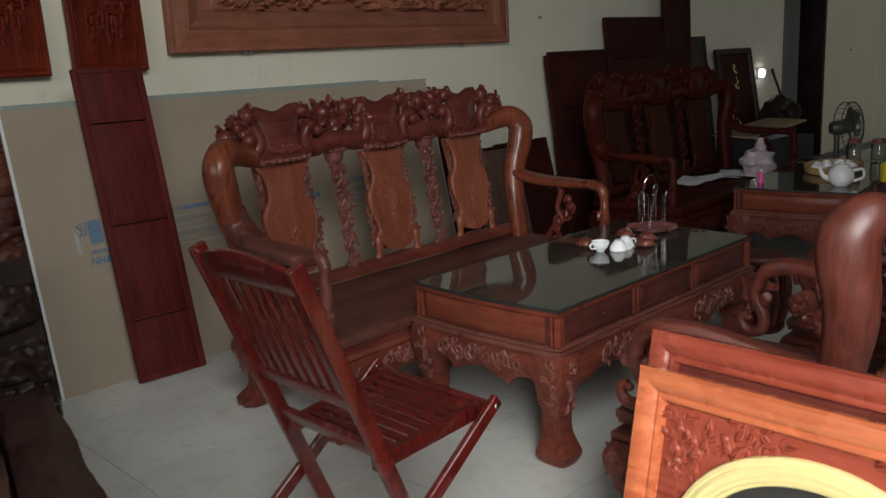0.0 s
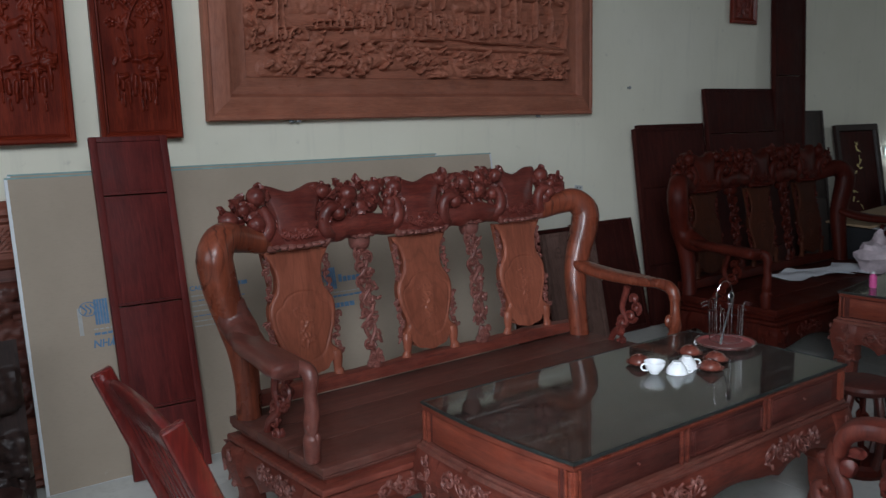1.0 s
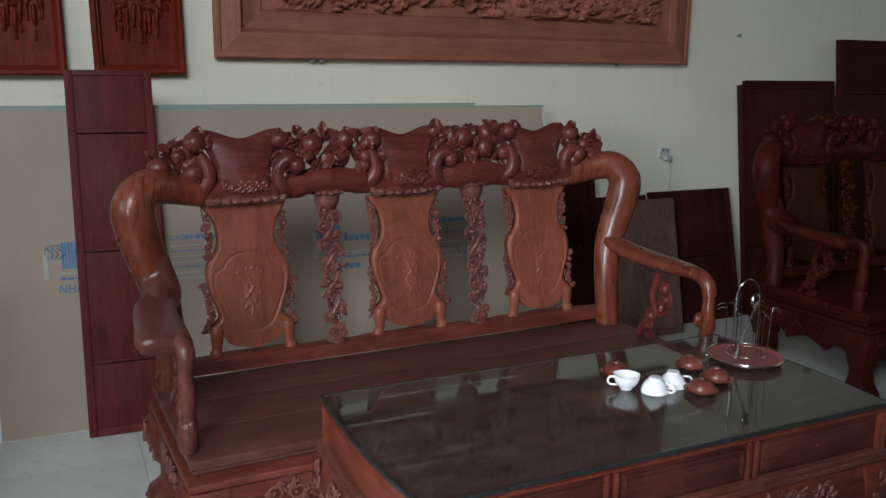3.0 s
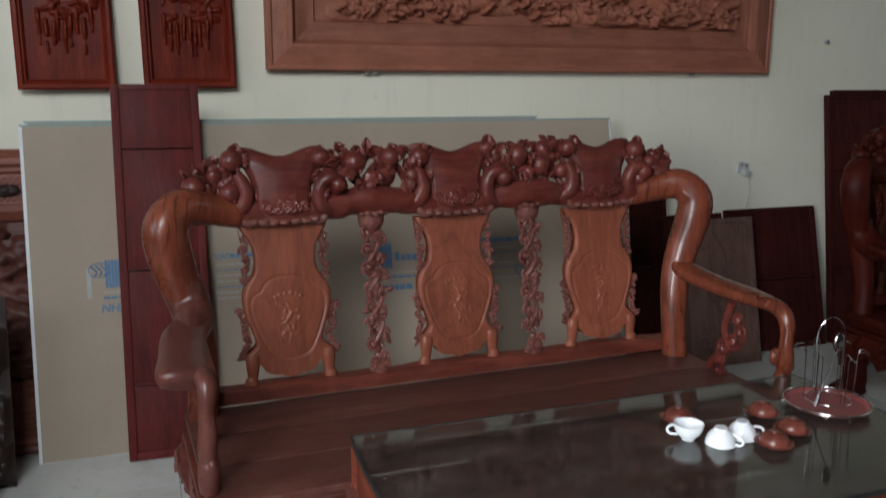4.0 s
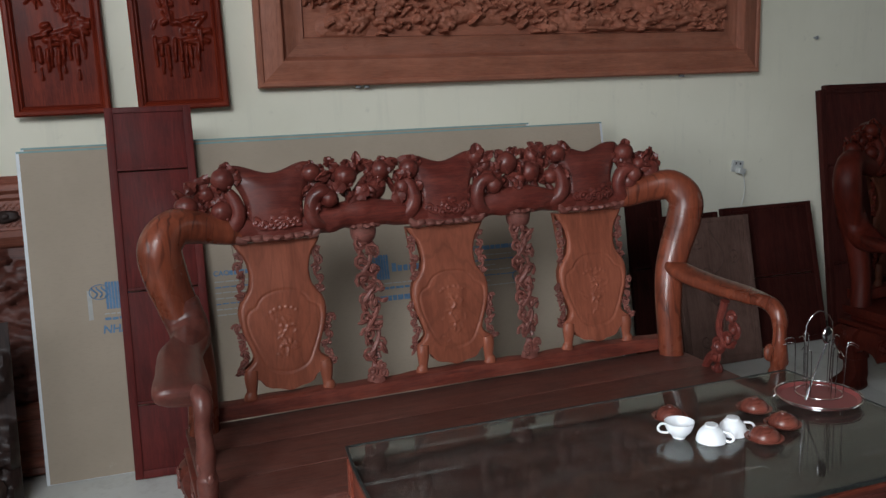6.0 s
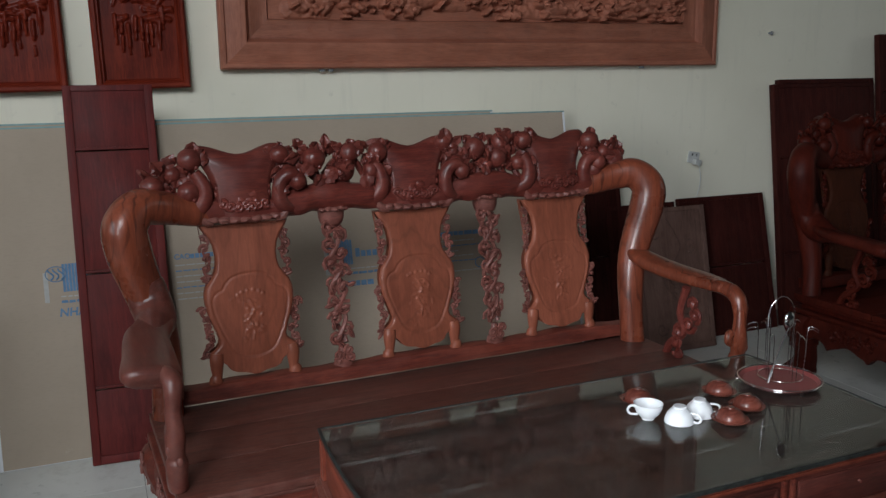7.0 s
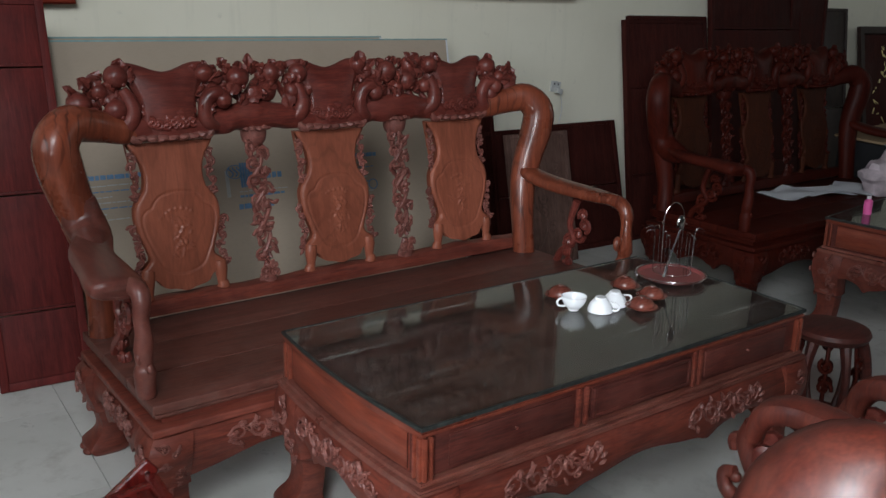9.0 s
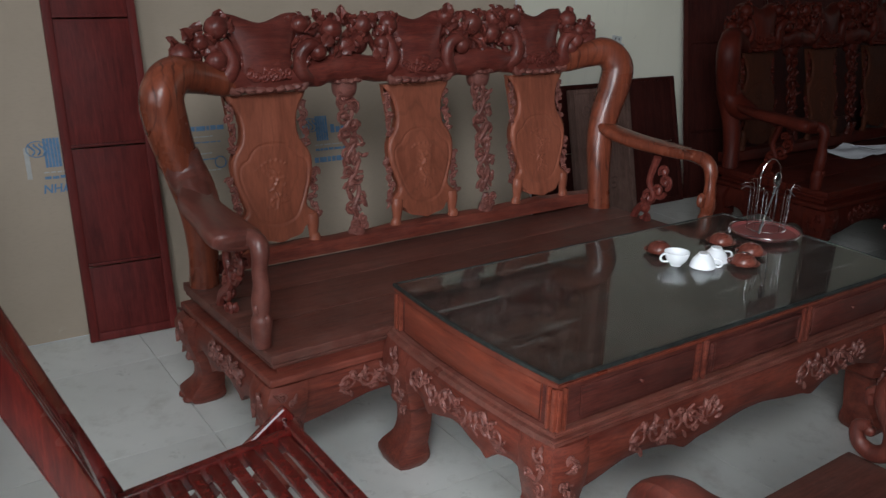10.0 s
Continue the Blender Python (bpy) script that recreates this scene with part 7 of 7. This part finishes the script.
def saucer_with_lid(x, y, label):
    """A small turned wooden dish with a domed lid on it."""
    t = thing("wooden_saucer", label, "saucer", pose(x, y, TABLE_Z + 0.0005), "wooden saucers on the table")
    bm = bmesh.new()
    lathe(bm, [(0.022, 0), (0.028, 0.001), (0.043, 0.007), (0.047, 0.011), (0.045, 0.012), (0.026, 0.006), (0.003, 0.005)], 28)
    part("dish", bm, M_SAUCER, t)
    bm = bmesh.new()
    lathe(bm, [(0.036, 0.0075), (0.037, 0.012), (0.034, 0.022), (0.026, 0.031), (0.015, 0.036), (0.010, 0.037), (0.009, 0.040), (0.002, 0.040)], 24)
    part("lid", bm, M_SAUCER, t)


CUPS = [(0.812, -2.150, 165, False), (0.872, -2.197, -50, True), (0.947, -2.180, -20, True)]
SAUCERS = [(0.854, -2.045), (1.089, -2.083), (1.086, -2.197), (0.986, -2.250)]
RACK = (1.292, -2.092)
for x, y, turn, up in CUPS:
    teacup(x, y, turn, up)
for x, y in SAUCERS:
    saucer_with_lid(x, y, "small red-brown turned wooden saucer with a domed lid")


def wire_rack(x, y):
    t = thing("cup_rack", "chromed wire cup rack with hoop handle over a red tray", "cup rack", pose(x, y, TABLE_Z + 0.0005))
    bm = bmesh.new()
    lathe(bm, [(0.080, 0.004), (0.100, 0.008), (0.108, 0.018), (0.106, 0.019), (0.097, 0.011), (0.004, 0.009)], 40)
    part("tray", bm, M_PINK, t, "round red plastic tray")
    for r, z in ((0.112, 0.020), (0.104, 0.012), (0.060, 0.026)):
        bm = bmesh.new()
        tube(bm, [(r * math.cos(2 * math.pi * i / 40), r * math.sin(2 * math.pi * i / 40), z, 0.0016) for i in range(41)], 6, 1)
        part("ring", bm, M_STEEL, t)
    for k in range(6):
        a = math.pi / 3 * k + 0.3
        c, s = math.cos(a), math.sin(a)
        bm = bmesh.new()
        tube(bm, [(0.060 * c, 0.060 * s, 0.026, 0.0012), (0.062 * c, 0.062 * s, 0.10, 0.0012), (0.064 * c, 0.064 * s, 0.165, 0.0012), (0.078 * c, 0.078 * s, 0.172, 0.0012), (0.092 * c, 0.092 * s, 0.164, 0.0012)], 6, 3)
        tube(bm, [(0.060 * c - 0.012 * s, 0.060 * s + 0.012 * c, 0.026, 0.0012), (0.062 * c - 0.012 * s, 0.062 * s + 0.012 * c, 0.10, 0.0012), (0.064 * c - 0.012 * s, 0.064 * s + 0.012 * c, 0.155, 0.0012), (0.078 * c - 0.012 * s, 0.078 * s + 0.012 * c, 0.162, 0.0012), (0.092 * c - 0.012 * s, 0.092 * s + 0.012 * c, 0.154, 0.0012)], 6, 3)
        part("cup_hook", bm, M_STEEL, t)
        if k % 2 == 0:
            bm = bmesh.new()
            tube(bm, [(0.112 * c, 0.112 * s, 0.020, 0.0015), (0.118 * c, 0.118 * s, 0.008, 0.0015), (0.112 * c, 0.112 * s, 0.0022, 0.0015), (0.106 * c, 0.106 * s, 0.010, 0.0015)], 6, 3)
            part("foot", bm, M_STEEL, t)
    bm = bmesh.new()
    tube(bm, [(-0.030, 0.02, 0.026, 0.0016), (-0.032, 0.02, 0.12, 0.0016), (-0.036, 0.018, 0.20, 0.0016), (-0.026, 0.012, 0.236, 0.0016), (0.0, 0.008, 0.252, 0.0016), (0.026, 0.004, 0.236, 0.0016), (0.036, -0.002, 0.20, 0.0016), (0.032, -0.004, 0.12, 0.0016), (0.030, -0.004, 0.026, 0.0016)], 7, 5)
    part("hoop_handle", bm, M_STEEL, t)
    sp = thing("serving_spoon", "steel spoon leaning in the wire rack", "spoon", pose(x, y, TABLE_Z + 0.0005))
    bm = bmesh.new()
    lump(bm, (0.010, -0.012, 0.188), 0.024, 0.75, 0.35, 1.0, 0, 3)
    part("bowl", bm, M_STEEL, sp)
    bm = bmesh.new()
    tube(bm, [(0.006, -0.014, 0.165, 0.003), (-0.035, -0.02, 0.09, 0.003), (-0.066, -0.025, 0.022, 0.005)], 7, 3, 0.5)
    part("handle", bm, M_STEEL, sp)


wire_rack(*RACK)

# wall socket with a hanging cord
t = thing("wall_socket", "small white wall socket with a thin hanging cord", "socket", pose(2.610, 0, 0.935))
bm = bmesh.new()
box(bm, -0.036, 0.036, -0.012, 0.0, -0.028, 0.034, 0.004, 3)
part("cover", bm, M_SOCKET, t, m=pose(0, 0, 0, 0, 9, 0))
# no holes are cut; black blocks give their shade by colour
for k in (-1, 1):
    bm = bmesh.new()
    box(bm, k * 0.014 - 0.004, k * 0.014 + 0.004, -0.0135, -0.0115, 0.012, 0.024, 0.001)
    part("socket_hole", bm, M_BLACK, t, "dark block standing in for a contact hole's shade", m=pose(0, 0, 0, 0, 9, 0))
bm = bmesh.new()
box(bm, -0.008, 0.034, -0.045, -0.012, -0.034, -0.004, 0.006, 3)
part("plug", bm, M_SOCKET, t, m=pose(0, 0, 0, 0, 14, 0))
bm = bmesh.new()
tube(bm, [(0.01, -0.035, -0.01, 0.0018), (0.02, -0.05, -0.12, 0.0018), (-0.02, -0.07, -0.28, 0.0018), (0.06, -0.10, -0.46, 0.0018), (-0.03, -0.14, -0.62, 0.0018)], 6, 6)
part("cord", bm, M_WHITEPL, t)


# ---- beyond the second table ----
def paper(x, y, z, w, h, rz, label, rough=0.004, seed=0):
    nu, nv = 12, 9
    X, Y = np.meshgrid(np.linspace(-w / 2, w / 2, nu), np.linspace(-h / 2, h / 2, nv))
    Z = rough * (1 + np.sin(X * 19 + seed) * np.cos(Y * 23 + seed)) + 0.001
    F = np.stack([X, Y, Z], 2)
    B = np.stack([X, Y, Z - 0.0008], 2)
    ob = part_grid("paper_sheet", B[:, ::-1], F[:, ::-1], M_PAPER, None, m=pose(x, y, z, 0, 0, rz))
    tagged(ob, label, "paper", "loose papers")


paper(3.48, -1.04, 0.390, 0.34, 0.22, 12, "crumpled white paper lying on the bench seat", 0.010, 1)
paper(3.72, -1.10, 0.390, 0.30, 0.22, -20, "crumpled white paper lying on the bench seat", 0.011, 2)
paper(3.94, -1.15, 0.390, 0.34, 0.24, 25, "crumpled white paper lying on the bench seat", 0.014, 3)


def black_box():
    t = thing("black_cabinet", "black box piled with papers standing at the end of the bench", "box", pose(4.72, -1.0, 0, 0, 0, -8))
    bm = bmesh.new()
    box(bm, -0.30, 0.30, -0.25, 0.25, 0, 0.60, 0.012, 3)
    part("body", bm, M_BLACK, t)
    ob = thing("cardboard_sheet", "brown cardboard sheet lying on the black box", "cardboard", pose(4.72, -0.94, 0.605, 0, -8, -15))
    bm = bmesh.new()
    box(bm, -0.30, 0.34, -0.2, 0.2, 0.046, 0.062, 0.003)
    part("sheet", bm, M_CARD, ob)
    paper(4.56, -1.13, 0.602, 0.36, 0.16, -8, "white papers lying on the black box", 0.006, 4)


black_box()
z2 = TABLE_Z + 0.0005


def teapot(x, y, s=1.0):
    t = thing("teapot", "white porcelain teapot with spout and handle", "teapot", pose(x, y, z2, 0, 0, -70) @ Matrix.Scale(s, 4))
    bm = bmesh.new()
    lathe(bm, [(0.03, 0), (0.034, 0.003), (0.05, 0.02), (0.056, 0.045), (0.05, 0.07), (0.034, 0.085), (0.03, 0.088), (0.004, 0.088)], 24)
    part("body", bm, M_PORCELAIN, t)
    bm = bmesh.new()
    lathe(bm, [(0.032, 0.087), (0.03, 0.094), (0.012, 0.102), (0.007, 0.106), (0.010, 0.112), (0.006, 0.118), (0.001, 0.118)], 20)
    part("lid", bm, M_PORCELAIN, t)
    bm = bmesh.new()
    tube(bm, [(-0.045, 0, 0.03, 0.014), (-0.075, 0, 0.045, 0.010), (-0.09, 0, 0.085, 0.007)], 9, 4)
    part("spout", bm, M_PORCELAIN, t)
    bm = bmesh.new()
    tube(bm, [(0.048, 0, 0.07, 0.006), (0.085, 0, 0.075, 0.006), (0.09, 0, 0.04, 0.006), (0.052, 0, 0.022, 0.006)], 8, 4)
    part("handle", bm, M_PORCELAIN, t)


teapot(2.875, -2.315, 1.25)
t = thing("bamboo_tray", "oval bamboo tray holding upturned teacups", "tray", pose(3.43, -2.055, z2, 0, 0, 12) @ Matrix.Diagonal((1.5, 1.0, 1.0, 1.0)))
bm = bmesh.new()
lathe(bm, [(0.14, 0), (0.165, 0.004), (0.172, 0.045), (0.166, 0.045), (0.158, 0.010), (0.004, 0.008)], 32)
part("tray", bm, M_TRAY, t)
for k in range(9):
    a = k * 2 * math.pi / 9
    m = pose(3.43, -2.055, z2 + 0.009 + 0.042, 0, 0, 12) @ pose(0.185 * math.cos(a), 0.102 * math.sin(a), 0, 180, 0, 40 * k)
    t = thing("teacup", "small white porcelain teacup turned upside down on a tray", "teacup", m, "teacups on the tray")
    bm = bmesh.new()
    lathe(bm, CUP, 20)
    part("bowl", bm, M_PORCELAIN, t)
for x, y, mat, nm, lab, r, h in ((2.778, -1.895, M_MAGENTA, "small_bottle", "small pink plastic bottle on the glass tabletop", 0.018, 0.08), (3.13, -2.49, M_YELLOW, "yellow_canister", "yellow plastic canister on the tabletop", 0.055, 0.14)):
    t = thing(nm, lab, "container", pose(x, y, z2))
    bm = bmesh.new()
    lathe(bm, [(r * 0.9, 0), (r, 0.004), (r, h * 0.72), (r * 0.5, h * 0.84), (r * 0.45, h * 0.86), (0.002, h * 0.86)], 20)
    part("body", bm, mat, t)
    bm = bmesh.new()
    lathe(bm, [(r * 0.5, h * 0.861), (r * 0.52, h), (0.002, h)], 16)
    part("cap", bm, M_WHITEPL if r < 0.03 else mat, t)
for x, y in ((3.90, -2.00), (3.95, -2.14)):
    t = thing("glass_jar", "clear glass jar with a red lid on the tabletop", "jar", pose(x, y, z2), "glass jars")
    bm = bmesh.new()
    lathe(bm, [(0.04, 0), (0.048, 0.004), (0.048, 0.11), (0.038, 0.125), (0.035, 0.125), (0.044, 0.108), (0.044, 0.008), (0.003, 0.006)], 24)
    part("body", bm, M_CLEAR, t)
    bm = bmesh.new()
    lathe(bm, [(0.042, 0.1255), (0.042, 0.15), (0.003, 0.152)], 20)
    part("lid", bm, M_PINK, t)
t = thing("plastic_bag", "pale translucent plastic bag bundle beside the box", "bag", pose(3.98, -1.30, 0.388))
bm = bmesh.new()
lump(bm, (0, 0, 0.10), 0.13, 1.1, 0.9, 0.85, 0.5, 3, 4)
lump(bm, (0.03, 0, 0.21), 0.05, 0.8, 0.7, 1.2, 0.6, 2, 7)
part("bag", bm, M_BAG, t)


def pedestal_fan(x, y, z):
    t = thing("pedestal_fan", "old grey pedestal fan with a round wire guard", "fan", pose(x, y, z, 0, 0, 45) @ Matrix.Scale(1.24, 4))
    bm = bmesh.new()
    lathe(bm, [(0.13, -0.274), (0.14, -0.268), (0.13, -0.25), (0.03, -0.235), (0.018, -0.20), (0.016, 0.26), (0.003, 0.26)], 24, pose(0, 0.09, 0))
    part("stand", bm, M_FANGREY, t)
    for r, yy_ in ((0.15, 0.0), (0.15, 0.05), (0.10, -0.02), (0.05, -0.028)):
        bm = bmesh.new()
        tube(bm, [(r * math.cos(2 * math.pi * i / 36), yy_, 0.28 + r * math.sin(2 * math.pi * i / 36), 0.0035) for i in range(37)], 6, 1)
        part("guard_ring", bm, M_FANGREY, t)
    for k in range(24):
        a = 2 * math.pi * k / 24
        bm = bmesh.new()
        tube(bm, [(0.02 * math.cos(a), -0.03, 0.28 + 0.02 * math.sin(a), 0.0016), (0.10 * math.cos(a), -0.02, 0.28 + 0.10 * math.sin(a), 0.0016), (0.15 * math.cos(a), 0.0, 0.28 + 0.15 * math.sin(a), 0.0016), (0.15 * math.cos(a), 0.05, 0.28 + 0.15 * math.sin(a), 0.0016)], 5, 1)
        part("guard_wire", bm, M_FANGREY, t)
    for k in range(3):
        a = 120 * k
        bm = bmesh.new()
        box(bm, 0.01, 0.12, -0.003, 0.003, -0.045, 0.045, 0.002, 2)
        part("blade", bm, M_FANGREY, t, m=pose(0, 0.02, 0.28, 0, a, 0) @ pose(0, 0, 0, 25, 0, 0))
    bm = bmesh.new()
    tube(bm, [(0, 0.0, 0.28, 0.03), (0, 0.08, 0.28, 0.045), (0, 0.13, 0.28, 0.035)], 14, 3)
    part("motor_housing", bm, M_FANGREY, t)


pedestal_fan(4.69, -1.69, 0.340)
t = thing("walking_cane", "thin dark wooden stick leaning at the wall", "stick", pose(7.17, -0.299, 0))
bm = bmesh.new()
tube(bm, [(0, 0, 0.010, 0.011), (-0.125, 0.135, 0.53, 0.012), (-0.24, 0.265, 1.0, 0.014), (-0.26, 0.272, 1.05, 0.020)], 8, 4)
part("stick", bm, M_BLACKWOOD, t)
t = thing("root_carving", "dark round root carving standing on the floor by the wall", "wood carving", pose(6.25, -0.40, 0))
bm = bmesh.new()
lump(bm, (0, 0, 0.26), 0.26, 1, 0.8, 1.0, 0.4, 3, 2)
lump(bm, (0.05, 0, 0.62), 0.20, 1, 0.8, 0.9, 0.6, 3, 5)
part("carving", bm, M_BLACKWOOD, t)
t = thing("wall_lamp", "small bright white light on the wall", "wall lamp", pose(6.655, 0, 1.03))
bm = bmesh.new()
box(bm, -0.05, 0.05, -0.02, 0.0, -0.05, 0.05, 0.008, 3)
part("base", bm, M_WHITEPL, t)
bm = bmesh.new()
lathe(bm, [(0.042, 0.0), (0.046, 0.01), (0.04, 0.03), (0.002, 0.034)], 20, pose(0, -0.02, 0, 90, 0, 0))
part("bulb", bm, glow("lamp_white", (0.85, 0.9, 1.0), 14.0), t, "glowing cover")

# ---- floor of pale tiles ----
bm = bmesh.new()
box(bm, -5.2, 10.2, -5.2, 0.3, -0.12, -0.004, 0)
floor = tagged(part("floor", bm, M_GROUT), "pale grey worn ceramic tile floor with dark joints", "floor", kind="structure")
bm = bmesh.new()
TS = 0.60
box(bm, -TS / 2 + 0.0012, TS / 2 - 0.0012, -TS / 2 + 0.0012, TS / 2 - 0.0012, -0.012, 0.0, 0)
tile_ob = part("tile", bm, M_TILE, floor)
tile_me = tile_ob.data
first = True
for i in range(-7, 16):
    for j in range(-11, 2):
        x0, y0 = -0.361 + TS * i, -1.473 + TS * j
        if x0 + TS > 9.9 or x0 < -4.9 or y0 + TS > 0.1 or y0 < -5.2:
            continue
        m = pose(x0 + TS / 2, y0 + TS / 2, 0)
        if first:
            tile_ob.matrix_basis = m
            first = False
        else:
            shared("tile", tile_me, floor, m)
bm = bmesh.new()
box(bm, -60, 60, -80, 60, -0.3, -0.15, 0)
tagged(part("ground", bm, plain("street_concrete", (0.30, 0.30, 0.29), 0.9)), "plain grey concrete street before the shop", "ground", kind="structure")
